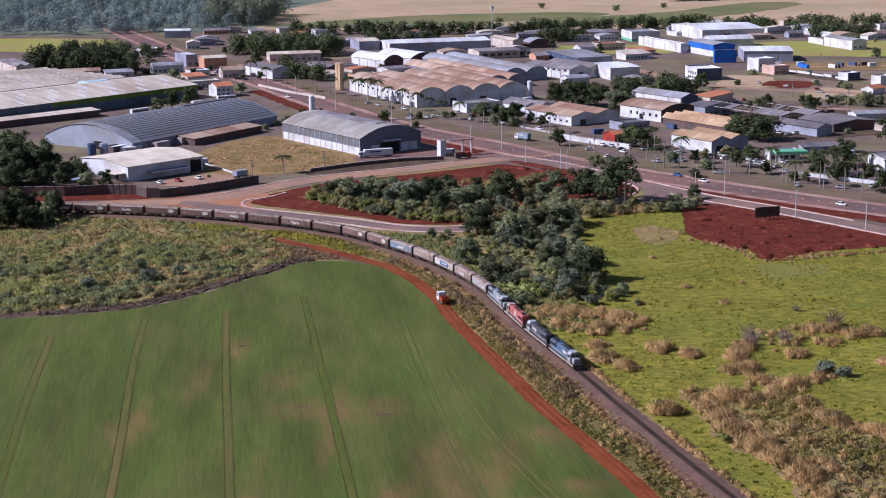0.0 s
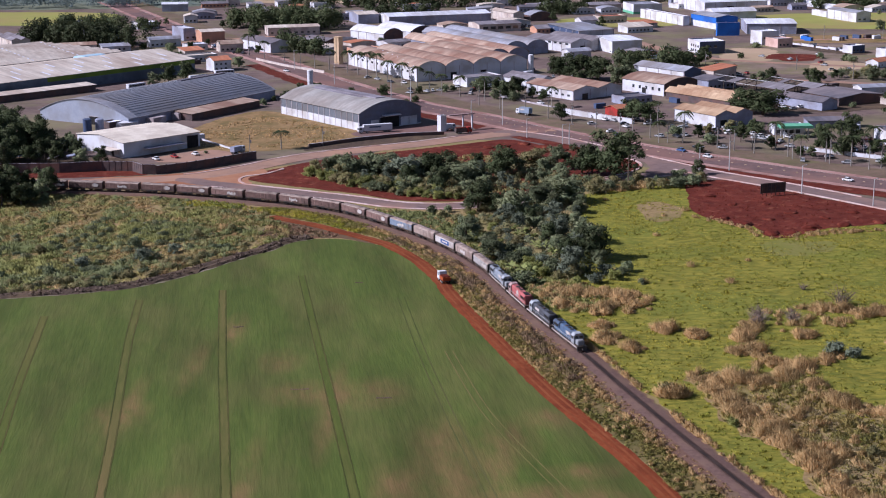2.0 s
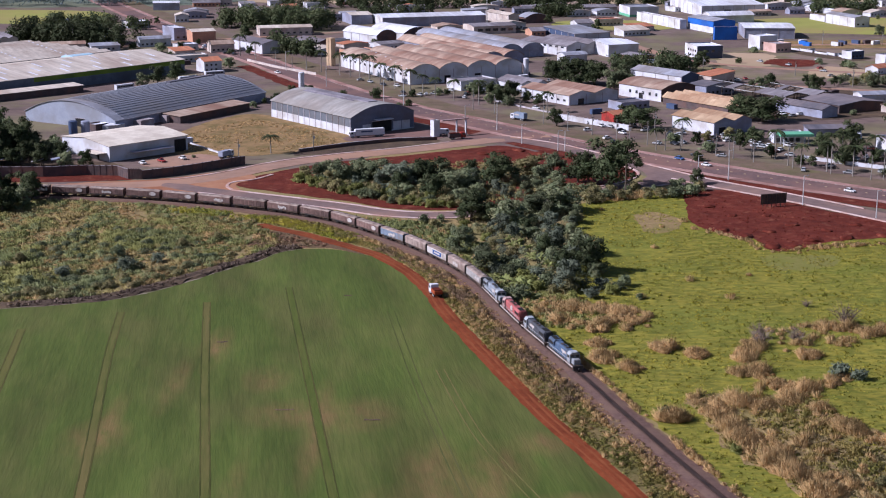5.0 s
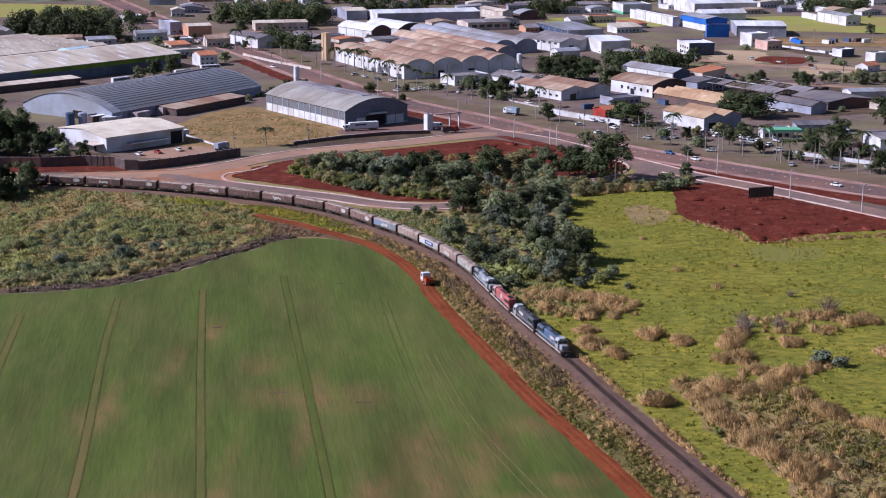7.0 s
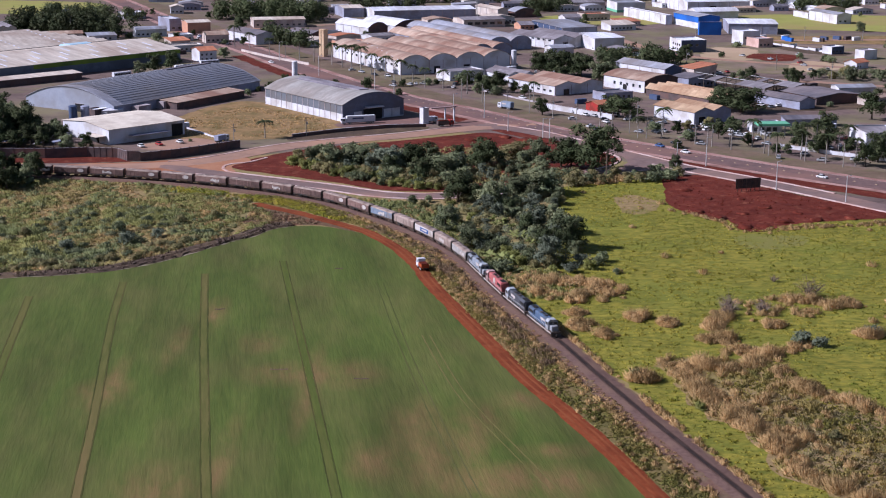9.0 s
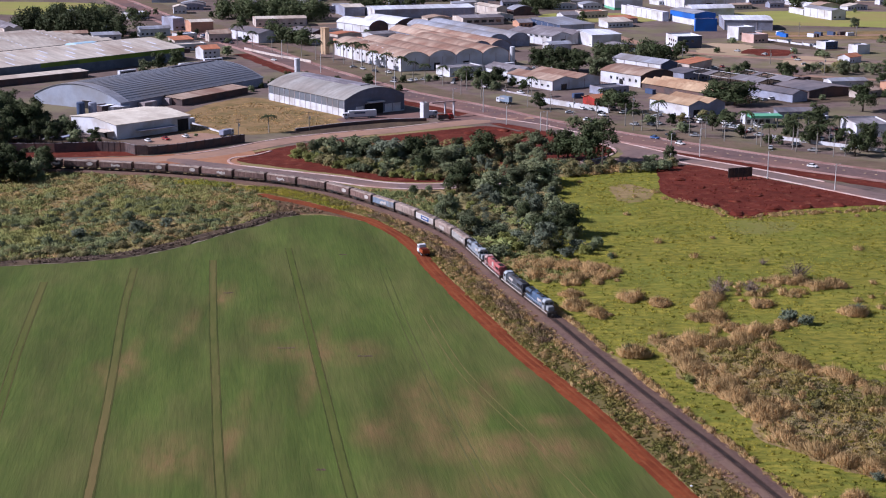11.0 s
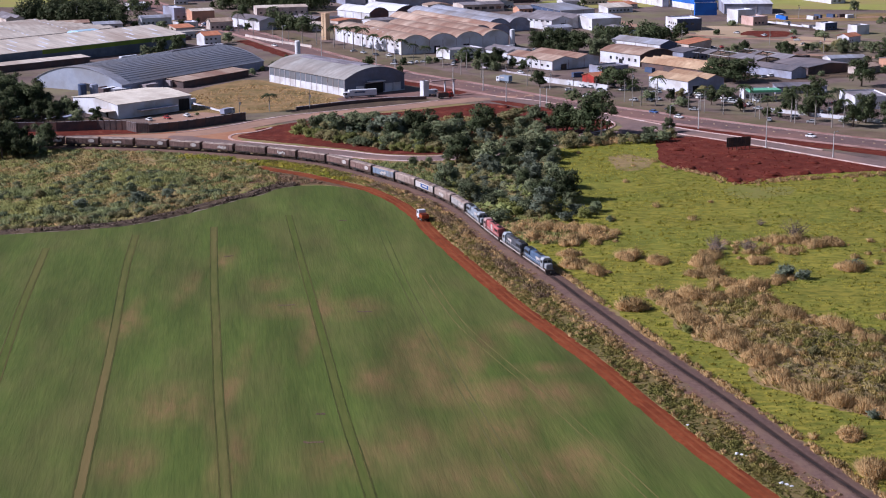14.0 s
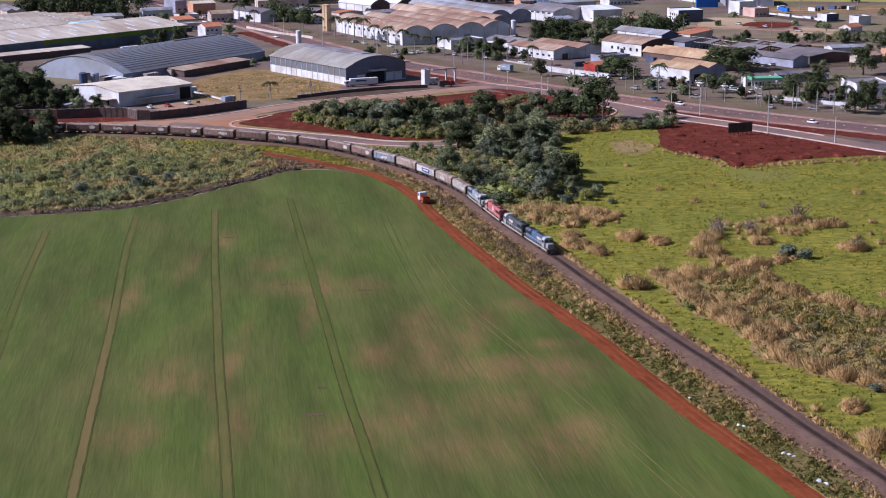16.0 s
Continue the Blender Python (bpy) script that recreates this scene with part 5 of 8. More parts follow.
tufts("margin_grass", "thin bleached grass on the track margin", "straw", [([(p.x, p.y) for p in shifted(TRACK, 3.0)[::4] if 180 < p.y < 480] + [(p.x, p.y) for p in shifted(TRACK, 6.0)[::4] if 180 < p.y < 480][::-1], 900)], 52, 0.15, 0.5, 18, 1.5, 0.06, 0.2)
tufts("island_grass", "rough yellow-green grass at the foot of the island trees", "weed", [([(-64, 610), (-44, 586), (-16, 564), (4, 560), (22, 572), (44, 594), (36, 640), (0, 652), (-40, 634)], 2200)], 26, 0.4, 1.3, 22, 0.95, 0.10, 0.0)
tufts("lush_grass", "fresh green grass beside the track", "weed_green", [(EAST, 1500)], 28, 0.5, 1.3, 22, 0.9, 0.10, 0.05)
tufts("yard_grass", "short dry grass in the yard", "straw", [([(-122, 676), (-96, 668), (-62, 682), (-48, 698), (-60, 728), (-98, 765), (-122, 720)], 900)], 30, 0.3, 0.8, 10, 1.2, 0.10)
tufts("straw_fringe", "thin straw tufts along track and soil edges", "straw", [([(p.x, p.y) for p in shifted(TRACK, 5.4)[::4] if 180 < p.y < 512] + [(p.x, p.y) for p in shifted(TRACK, 7.0)[::4] if 180 < p.y < 512][::-1], 380), ([(p.x, p.y) for p in shifted(TRACK, -3.3)[::4] if 180 < p.y < 400] + [(p.x, p.y) for p in shifted(TRACK, -4.6)[::4] if 180 < p.y < 400][::-1], 300), (STRIP, 160), (EAST, 220), ([(84, 528), (101, 507), (103, 493), (124, 502), (160, 510), (160, 504), (124, 497), (108, 488), (99, 492), (98, 506), (82, 524)], 200)], 29, 0.5, 1.4, 40, 0.8, 0.06)
for x, y, s in ((27, 477, 1.3), (22, 500, 1.2), (24.7, 491, 1.3), (19.5, 448, 1.4), (29.5, 475, 1.2), (20, 495, 1.1), (16, 452, 1.2), (22, 446, 1.3), (25, 481, 1.2), (13, 474, 1.0), (17, 508, 1.0), (30, 470, 1.1), (19, 504, 1.2)):
    plant("banana", x, y, s, 14, "banana clumps beside the track")
for x, y, s, k in ((107, 412, 1.2, "bare"), (81, 398, 1.0, "bare"), (90, 396, 0.9, "bare"), (80, 392, 0.9, "bare"), (100, 428, 0.5, "bare"), (94.6, 367, 1.0, "shrub_blue"), (98.5, 364, 0.8, "shrub_blue"), (115, 375, 0.9, "shrub_blue"), (48, 337, 0.9, "shrub_olive"), (86, 298, 0.6, "shrub_olive"), (54, 436, 0.5, "shrub_mid"), (60, 316, 0.6, "shrub_fresh"), (88, 256, 0.6, "shrub_blue"),
                   (-100, 470, 1.2, "shrub_blue"), (-118, 462, 1.1, "shrub_blue"), (-92, 480, 1.0, "shrub_blue"), (-106, 486, 1.1, "shrub_mid"), (-88, 500, 0.9, "shrub_olive"), (-126, 452, 1.0, "shrub_mid"), (-78, 510, 0.8, "shrub_olive"), (-110, 505, 0.8, "shrub_mid"), (-136, 480, 1.0, "shrub_olive")):
    plant(k, x, y, s, 12, "single shrubs in the grass")


# ---- train ----
def track_at(s):
    """Place and heading on the track, s metres from its southern end."""
    d = 0.0
    for i in range(len(TRACK) - 1):
        seg = (TRACK[i + 1] - TRACK[i]).length
        if d + seg >= s:
            return TRACK[i].lerp(TRACK[i + 1], (s - d) / seg)
        d += seg
    return TRACK[-1]


def on_track(front, length):
    a, b = track_at(front + length * 0.15), track_at(front + length * 0.85)
    d = a - b
    mid = (a + b) / 2
    return pose(mid.x, mid.y, 0.48, 0, 0, math.degrees(math.atan2(d.y, d.x)))


def bogie(parent, x, axles, gauge=0.55, r=0.46):
    b = part("bogie", box(box(bx(x - axles * 0.85, x + axles * 0.85, -0.95, -0.75, 0.30, 0.75, bevel=0.06), x - axles * 0.85, x + axles * 0.85, 0.75, 0.95, 0.30, 0.75, bevel=0.06), x - 0.3, x + 0.3, -0.8, 0.8, 0.35, 0.8), "steel", parent)
    for i in range(axles):
        ax = x + (i - (axles - 1) / 2) * 1.6
        bm = bmesh.new()
        for s in (-1, 1):
            cyl(bm, ax, r, s * gauge - 0.08, s * gauge + 0.08, r, seg=14, axis="y")
        cyl(bm, ax, r, -gauge, gauge, 0.09, seg=8, axis="y")
        part("wheelset", bm, "steel", b)


def locomotive(m, paint, label, logo, cab_paint):
    L = 19.0
    o = thing("locomotive", label, "locomotive", m, "locomotives of the train")
    part("frame", box(box(bx(-L / 2 + 0.5, L / 2 - 0.5, -1.4, 1.4, 1.05, 1.40, bevel=0.04), L / 2 - 0.5, L / 2 - 0.25, -1.35, 1.35, 0.5, 1.40, bevel=0.05), -L / 2 + 0.25, -L / 2 + 0.5, -1.35, 1.35, 0.5, 1.40, bevel=0.05), "steel", o)
    part("hood", extrude(bmesh.new(), [(-0.95, 1.4), (0.95, 1.4), (0.95, 3.55), (0.7, 3.9), (-0.7, 3.9), (-0.95, 3.55)], -L / 2 + 1.2, L / 2 - 4.6, "x"), paint, o)
    part("radiator_section", extrude(bmesh.new(), [(-1.25, 2.6), (1.25, 2.6), (1.3, 3.6), (0.9, 4.05), (-0.9, 4.05), (-1.3, 3.6)], -L / 2 + 1.4, -L / 2 + 5.2, "x"), paint, o)
    cab = part("cab", extrude(bmesh.new(), [(-1.38, 1.4), (1.38, 1.4), (1.38, 3.55), (0.85, 4.15), (-0.85, 4.15), (-1.38, 3.55)], L / 2 - 4.6, L / 2 - 2.6, "x"), cab_paint, o)
    for s in (-1, 1):
        part("side_window", bx(L / 2 - 4.3, L / 2 - 2.95, s * 1.385 - 0.02, s * 1.385 + 0.02, 2.65, 3.4), "glass", cab)
        part("windscreen", bx(L / 2 - 2.62, L / 2 - 2.57, s * 0.62 - 0.5, s * 0.62 + 0.5, 2.85, 3.5), "glass", cab)
    part("nose", box(bmesh.new(), L / 2 - 2.6, L / 2 - 0.9, -0.95, 0.95, 1.4, 2.75, bevel=0.14), cab_paint, o)
    part("headlight", box(bmesh.new(), L / 2 - 2.6, L / 2 - 2.5, -0.35, 0.35, 3.65, 3.95, bevel=0.04), "paint_white", o)
    part("pilot", extrude(bmesh.new(), [(L / 2 - 0.6, 0.15), (L / 2 - 0.1, 0.15), (L / 2 - 0.25, 0.95), (L / 2 - 0.6, 0.95)], -1.3, 1.3, "y"), "steel", o)
    part("fuel_tank", box(bmesh.new(), -2.4, 2.4, -1.25, 1.25, 0.3, 1.05, bevel=0.15), "steel", o)
    for x in (-1.2, 0.4, 2.0):
        part("exhaust_fan" if x != 0.4 else "exhaust_stack", cyl(bmesh.new(), x, 0, 3.88, 4.08, 0.5 if x != 0.4 else 0.35, seg=14), "steel", o)
    part("roof_vent", box(bmesh.new(), -L / 2 + 1.9, -L / 2 + 4.7, -0.65, 0.65, 4.03, 4.16, bevel=0.04), "black", o)
    for s in (-1, 1):
        bm = bmesh.new()
        for i in range(9):
            x = -L / 2 + 1.3 + i * 1.65
            if x < L / 2 - 4.7:
                box(bm, x - 0.03, x + 0.03, s * 1.36 - 0.03, s * 1.36 + 0.03, 1.4, 2.3)
        box(bm, -L / 2 + 1.0, L / 2 - 4.7, s * 1.36 - 0.03, s * 1.36 + 0.03, 2.25, 2.32)
        part("handrail", bm, "lamp_paint", o)
        part("side_sill", bx(-L / 2 + 0.6, L / 2 - 0.6, s * 1.42 - 0.03, s * 1.42 + 0.03, 1.02, 1.30), "paint_white", o)
        part("grille", bx(-L / 2 + 1.7, -L / 2 + 4.9, s * 1.30 - 0.02, s * 1.30 + 0.02, 2.75, 3.45), "black", o)
        if logo == "disc":
            bm = cyl(bmesh.new(), -0.6, 2.75, s * 0.96 - 0.02, s * 0.96 + 0.02, 0.95, seg=20, axis="y")
            part("logo", bm, "paint_white", o)
        else:
            part("logo", box(bx(0.2, 3.4, s * 0.96 - 0.02, s * 0.96 + 0.02, 2.6, 3.25), 0.8, 1.4, s * 0.96 - 0.02, s * 0.96 + 0.02, 2.25, 2.6), "paint_white", o)
        for i in range(4):
            part("hood_door", box(bmesh.new(), -3.6 + i * 0.9, -2.85 + i * 0.9, s * 0.965 - 0.015, s * 0.965 + 0.015, 1.55, 2.4), paint, o)
    bogie(o, -L / 2 + 4.0, 3)
    bogie(o, L / 2 - 4.0, 3)
    part("coupler", bx(L / 2 - 0.4, L / 2 + 0.4, -0.15, 0.15, 0.55, 0.85), "steel", o)
    return o


def hopper(m, paint, label, mark, seed):
    L = 14.3
    rng = random.Random(seed)
    o = thing("hopper_wagon", label, "wagon", m, "hopper wagons of the train")
    body = part("body", extrude(bmesh.new(), [(-0.8, 0.85), (0.8, 0.85), (1.38, 1.5), (1.38, 3.35), (1.0, 3.72), (-1.0, 3.72), (-1.38, 3.35), (-1.38, 1.5)], -L / 2 + 0.35, L / 2 - 0.35, "x"), paint, o)
    for s in (-1, 1):
        part("side_sill", bx(-L / 2 + 0.3, L / 2 - 0.3, s * 1.4 - 0.05, s * 1.4 + 0.05, 1.05, 1.4), "steel", o)
        for i in range(9):
            x = -L / 2 + 0.5 + i * (L - 1.0) / 8
            part("rib", bx(x - 0.07, x + 0.07, s * 1.38 - 0.07, s * 1.38 + 0.07, 1.45, 3.4), paint, body)
    part("roof_deck", extrude(bmesh.new(), [(1.32, 3.40), (1.38, 3.42), (1.02, 3.76), (-1.02, 3.76), (-1.38, 3.42), (-1.32, 3.40), (-0.98, 3.73), (0.98, 3.73)], -L / 2 + 0.31, L / 2 - 0.31, "x"), "w_roof", o)
    part("underframe", box(bmesh.new(), -L / 2 + 0.2, L / 2 - 0.2, -0.5, 0.5, 0.75, 1.05, bevel=0.04), "steel", o)
    for i in range(4):
        x = -L / 2 + 2.3 + i * (L - 4.6) / 3
        part("hatch", box(bmesh.new(), x - 1.0, x + 1.0, -0.55, 0.55, 3.70, 3.86, bevel=0.04), "w_roof", o)
    part("walkway", bx(-L / 2 + 0.8, L / 2 - 0.8, 0.62, 0.95, 3.74, 3.79), "steel", o)
    for x in (-1.8, 1.8):
        part("discharge_chute", extrude(bmesh.new(), [(x - 1.2, 0.95), (x + 1.2, 0.95), (x + 0.45, 0.2), (x - 0.45, 0.2)], -0.6, 0.6, "y"), "steel", o)
    for e in (-1, 1):
        part("end_ladder", box(bx(e * (L / 2 - 0.22) - 0.04, e * (L / 2 - 0.22) + 0.04, -1.3, -0.9, 1.1, 3.5), e * (L / 2 - 0.3) - 0.2, e * (L / 2 - 0.3) + 0.2, -1.35, 1.35, 1.05, 1.15), "steel", o)
        part("coupler", bx(e * L / 2 - 0.45, e * L / 2 + 0.45, -0.14, 0.14, 0.55, 0.85), "steel", o)
    if mark:
        for s in (-1, 1):
            x = rng.uniform(-3, 3) if mark != "panel" else 0.4
            if mark == "oval":
                bm = cyl(bmesh.new(), 0, 0, s * 1.465 - 0.02, s * 1.465 + 0.02, 0.85, seg=18, axis="y")
                bmesh.ops.transform(bm, matrix=Matrix.Translation((L / 2 - 3.2, 0, 2.45)) @ Matrix.Diagonal((1.6, 1, 0.85, 1)), verts=bm.verts)
                part("painted_patch", bm, "paint_white", o, "faded white painted oval")
            elif mark == "panel":
                part("painted_panel", bx(-2.6, 3.4, s * 1.465 - 0.02, s * 1.465 + 0.02, 1.8, 3.1), "paint_navy", o, "dark blue painted panel")
                part("lettering_bar", bx(-1.6, 2.4, s * 1.495 - 0.01, s * 1.495 + 0.01, 2.25, 2.75), "paint_white", o, "white bar of lettering")
            else:
                bm = bmesh.new()
                for i in range(6):
                    bq = cyl(bmesh.new(), 0, 0, s * 1.465 - 0.02 + i * 0.003, s * 1.465 + 0.02 + i * 0.003, 0.5, seg=12, axis="y")
                    bmesh.ops.transform(bq, matrix=Matrix.Translation((x + i * 0.62, 0, 2.3 + rng.uniform(-0.25, 0.25))) @ Matrix.Diagonal((rng.uniform(0.5, 0.9), 1, rng.uniform(0.7, 1.4), 1)), verts=bq.verts)
                    tmp = bpy.data.meshes.new("tmp")
                    bq.to_mesh(tmp)
                    bm.from_mesh(tmp)
                    bpy.data.meshes.remove(tmp)
                part("painted_patch", bm, "paint_white", o, "smeared white paint")
    bogie(o, -L / 2 + 2.2, 2, r=0.42)
    bogie(o, L / 2 - 2.2, 2, r=0.42)
    return o


_front = next(i for i, p in enumerate(TRACK) if p.y > 368)
S = sum((TRACK[i + 1] - TRACK[i]).length for i in range(_front))
for paint, label, logo, cab_paint, back in (("loco_blue", "blue diesel locomotive with a pale grey cab leading the train", "bar", "loco_pale", 0), ("loco_grey", "dark grey diesel locomotive coupled second, cab to the rear", "bar", "loco_pale", 180), ("loco_red", "faded red diesel locomotive with a white disc", "disc", "loco_rose", 180), ("loco_steel", "pale blue-grey diesel locomotive coupled fourth", "bar", "loco_pale", 0)):
    locomotive(on_track(S, 19.0) @ pose(0, 0, 0, 0, 0, back), paint, label, logo, cab_paint)
    S += 19.8
for i, (paint, mark) in enumerate([("w_grey", "bars"), ("w_tan", "bars"), ("w_pale", "panel"), ("w_tan", ""), ("w_blue", "bars"), ("w_brown", "oval"), ("w_brown", "oval"), ("w_brown", ""), ("w_brown", "bars"), ("w_brown", ""), ("w_brown", "bars"), ("w_brown", "oval"), ("w_brown", "oval"), ("w_brown", "bars"), ("w_brown", "oval"), ("w_brown", "bars"), ("w_brown", ""), ("w_brown", "bars")]):
    lab = {"w_grey": "dusty pale grey covered hopper wagon", "w_brown": "weathered dark brown hopper wagon", "w_blue": "faded blue covered hopper wagon", "w_pale": "cream white covered hopper wagon", "w_tan": "dusty grey-brown covered hopper wagon"}[paint]
    hopper(on_track(S, 14.3), paint, lab + {"panel": " with a blue panel", "oval": " with a white oval", "bars": " with white paint", "": " on the track"}[mark], mark, i)
    S += 15.0


# ---- buildings ----
def arc(w, h, rise, n=14):
    """Points of a vault's curve over a width."""
    r = (w * w / 4 + rise * rise) / (2 * rise)
    a = math.asin(min(1, w / 2 / r))
    return [(w / 2 + r * math.sin(-a + 2 * a * i / n), h + rise - r + r * math.cos(-a + 2 * a * i / n)) for i in range(n + 1)]


def top_line(kind, w, h, rise, n):
    if kind == "arch":
        out = []
        for k in range(n):
            out += [(s + k * w / n, z) for s, z in arc(w / n, h, rise)][(1 if k else 0):]
        return out
    if kind == "gable":
        out = [(0, h)]
        for k in range(n):
            out += [((k + 0.5) * w / n, h + rise), ((k + 1) * w / n, h)]
        return out
    if kind == "mono":
        return [(0, h), (w, h + rise)]
    return [(0, h), (w, h)]


FOOT = []          # plans of the buildings: corner, turn, lengths


def blocked(x, y, gap=1.0):
    """Whether a spot lies inside or close to a building."""
    for fx, fy, fa, fl, fw in FOOT:
        ca, sa = math.cos(fa), math.sin(fa)
        u, v = (x - fx) * ca + (y - fy) * sa, -(x - fx) * sa + (y - fy) * ca
        if -gap < u < fl + gap and -gap < v < fw + gap:
            return True
    return False


def building(name, label, x, y, yaw, lx, ly, h, roof="gable", axis="x", rise=1.5, wall="white", cover="zinc", n=1, skirt=None, doors=(), windows=(), over=0.5, ends=None, category="building", group="", lights=0, z0=0.0, chimney=False):
    """A block with its near corner at (x, y), lx along the yaw and ly to the left of it; roof ridge along an axis.
    doors: (side, at, width, height); windows: (side, first, step, count, width, height, sill); skirt: (material, height)."""
    o = thing(name, label, category, pose(x, y, z0, 0, 0, yaw), group)
    FOOT.append((x, y, radians(yaw), lx, ly))
    cover = cover + "_" + axis if cover in _ROOFS else cover
    w, span = (ly, lx) if axis == "x" else (lx, ly)
    line = top_line(roof, w, h, rise, n)
    t = 0.25
    prof = [(0, -0.3), (w, -0.3)] + line[::-1]
    par = h + 0.7 if roof == "flat" else h
    side_top = {0: line[0][1] if roof != "flat" else par, 1: line[-1][1] if roof != "flat" else par}
    for e in (0, 1):
        d = e * (span - t)
        if roof == "flat":
            bm = bx(*((d, d + t, 0, w) if axis == "x" else (0, w, d, d + t)), -0.3, par)
        else:
            bm = extrude(bmesh.new(), prof, d, d + t, axis)
        part("end_wall", bm, ends or wall, o)
        sd = e * (w - t)
        part("side_wall", bx(*((t, span - t, sd, sd + t) if axis == "x" else (sd, sd + t, t, span - t)), -0.3, side_top[e]), wall, o)
    if roof == "flat":
        part("roof", bx(t, lx - t, t, ly - t, h - 0.1, h + 0.12), cover, o)
    else:
        up = [(s + (-over if i == 0 else over if i == len(line) - 1 else 0), z + 0.22 - (over * (rise / (w / n / 2)) * 0.5 if i in (0, len(line) - 1) else 0)) for i, (s, z) in enumerate(line)]
        dn = [(s, z - 0.18) for s, z in up]
        rf = part("roof", extrude(bmesh.new(), up + dn[::-1], -over, span + over, axis), cover, o)
        rng = random.Random(int(x + y))
        for i in range(lights):
            k = i % (len(line) - 1)
            (s0, z0_), (s1, z1_) = up[k], up[k + 1]
            d0 = (i + 0.5) * span / lights
            ln_ = min(8, span / 10)
            bm = bmesh.new()
            u0, u1 = 0.3, 0.7
            extrude(bm, [(s0 + (s1 - s0) * u0, z0_ + (z1_ - z0_) * u0 + 0.03), (s0 + (s1 - s0) * u1, z0_ + (z1_ - z0_) * u1 + 0.03), (s0 + (s1 - s0) * u1, z0_ + (z1_ - z0_) * u1 + 0.09), (s0 + (s1 - s0) * u0, z0_ + (z1_ - z0_) * u0 + 0.09)], d0, d0 + 0.9, axis)
            part("skylight", bm, "whiteroof", rf)
    if skirt:
        for sd, b in (("f", (0, lx, -0.04, 0)), ("l", (-0.04, 0, 0, ly)), ("b", (0, lx, ly, ly + 0.04)), ("r", (lx, lx + 0.04, 0, ly))):
            part("plinth", bx(*b, -0.3, skirt[1] if sd in "lr" or name != "hangar" else 0.5), skirt[0], o)

    def face(side, a, wd, za, zb, dep, out=0.03):
        return {"f": (a, a + wd, -out - 0.03, dep), "b": (a, a + wd, ly - dep, ly + out), "l": (-out - 0.03, dep, a, a + wd), "r": (lx - dep, lx + out, a, a + wd)}[side] + (za, zb)
    for side, a, wd, hh in doors:
        # tall doorways are closed slabs coloured like a shaded interior
        dr = part("door", bx(*face(side, a, wd, -0.2, hh, 0.2, 0.05)), "opening" if hh > 3 else "steel", o)
        part("door_frame", bx(*face(side, a - 0.2, wd + 0.4, hh, hh + 0.25, 0.2, 0.12)), "concrete", dr)
    for side, a, st, cnt, wd, hh, sill in windows:
        for i in range(cnt):
            wn = part("window", bx(*face(side, a + i * st, wd, sill, sill + hh, 0.2, 0.05)), "glass", o)
            part("window_sill", bx(*face(side, a + i * st - 0.1, wd + 0.2, sill - 0.12, sill, 0.2, 0.12)), "concrete", wn)
    if max(lx, ly) > 38 and h > 4.4 and name not in ("hangar", "factory", "sawtooth_hall", "vault_warehouse", "blue_hall", "storage_shed"):
        # pilasters between the wall panels of the halls
        for side, run in (("f", lx), ("l", ly)):
            k = max(1, int(run // 9))
            for i in range(k + 1):
                part("pilaster", bx(*face(side, min(run - 0.4, i * run / k), 0.4, -0.2, h - 0.15, 0.1, 0.14)), "concrete", o)
    if roof == "flat":
        part("roof_edge", box(box(bx(-0.05, lx + 0.05, -0.05, 0.3, par, par + 0.08), -0.05, lx + 0.05, ly - 0.3, ly + 0.05, par, par + 0.08), -0.05, 0.3, 0.3, ly - 0.3, par, par + 0.08), "concrete", o)
    return o


shed = building("storage_shed", "white metal storage shed with a pale tan low gable roof", -143.7, 650, 45, 40, 37, 6.6, "gable", "x", 1.8, "white", "shedroof", windows=(), doors=(("f", 33, 6, 5.5), ("l", 8, 9, 3.6)))
building("vault_warehouse", "long grey vaulted warehouse with dark panel rows", -158, 730, 58, 113, 60, 4.6, "arch", "x", 7.4, "greywall", "zinc", ends="vault_front", doors=(("l", 20, 6, 4),))
building("factory", "large factory with a tan low-pitch roof and green wall band", -300, 778, 49.8, 216, 66, 8.0, "gable", "x", 4.0, "factorywall", "tanroof")
building("sawtooth_hall", "factory hall with many low pale roof ridges", -343, 829, 49.8, 200, 90, 8.6, "gable", "x", 1.1, "factorywall", "tanroof", n=9, lights=108)
building("loading_annex", "long low annex with a pale tan roof", -260, 805, 45, 80, 10, 3.6, "mono", "x", 0.6, "wallsoot", "tanroof")
building("hangar", "grey vaulted hangar with white lower walls", -46, 716, 37.4, 36, 71, 8.1, "arch", "y", 4.9, "hangar_side", "hangar_roof", skirt=("white", 3.8), ends="hangar_front", doors=(("f", 12, 11, 5.2),))
building("vault_row_warehouse", "row of four rusty tan vaulted warehouses with white walls", -22.6, 887.7, 28, 74, 97, 7.9, "arch", "y", 3.4, "white", "rust", n=4, lights=10, windows=(("l", 4, 7, 12, 2.5, 1.2, 4.5),), doors=(("f", 22, 4, 4), ("f", 42, 4, 4)))
# rear rows: grey wall colour stands in for white fronts in shade
building("vault_row_warehouse", "second row of weathered vaulted warehouses behind the first", 20.5, 978.9, 28, 30.0, 120.0, 4.7, "arch", "y", 3.2, "greywall", "rust", n=2)
building("vault_row_warehouse", "wide zinc vaulted warehouse behind the rusty rows", 32.5, 1010.9, 28, 33.0, 120.0, 5.7, "arch", "y", 3.4, "greywall", "zinc", n=2)


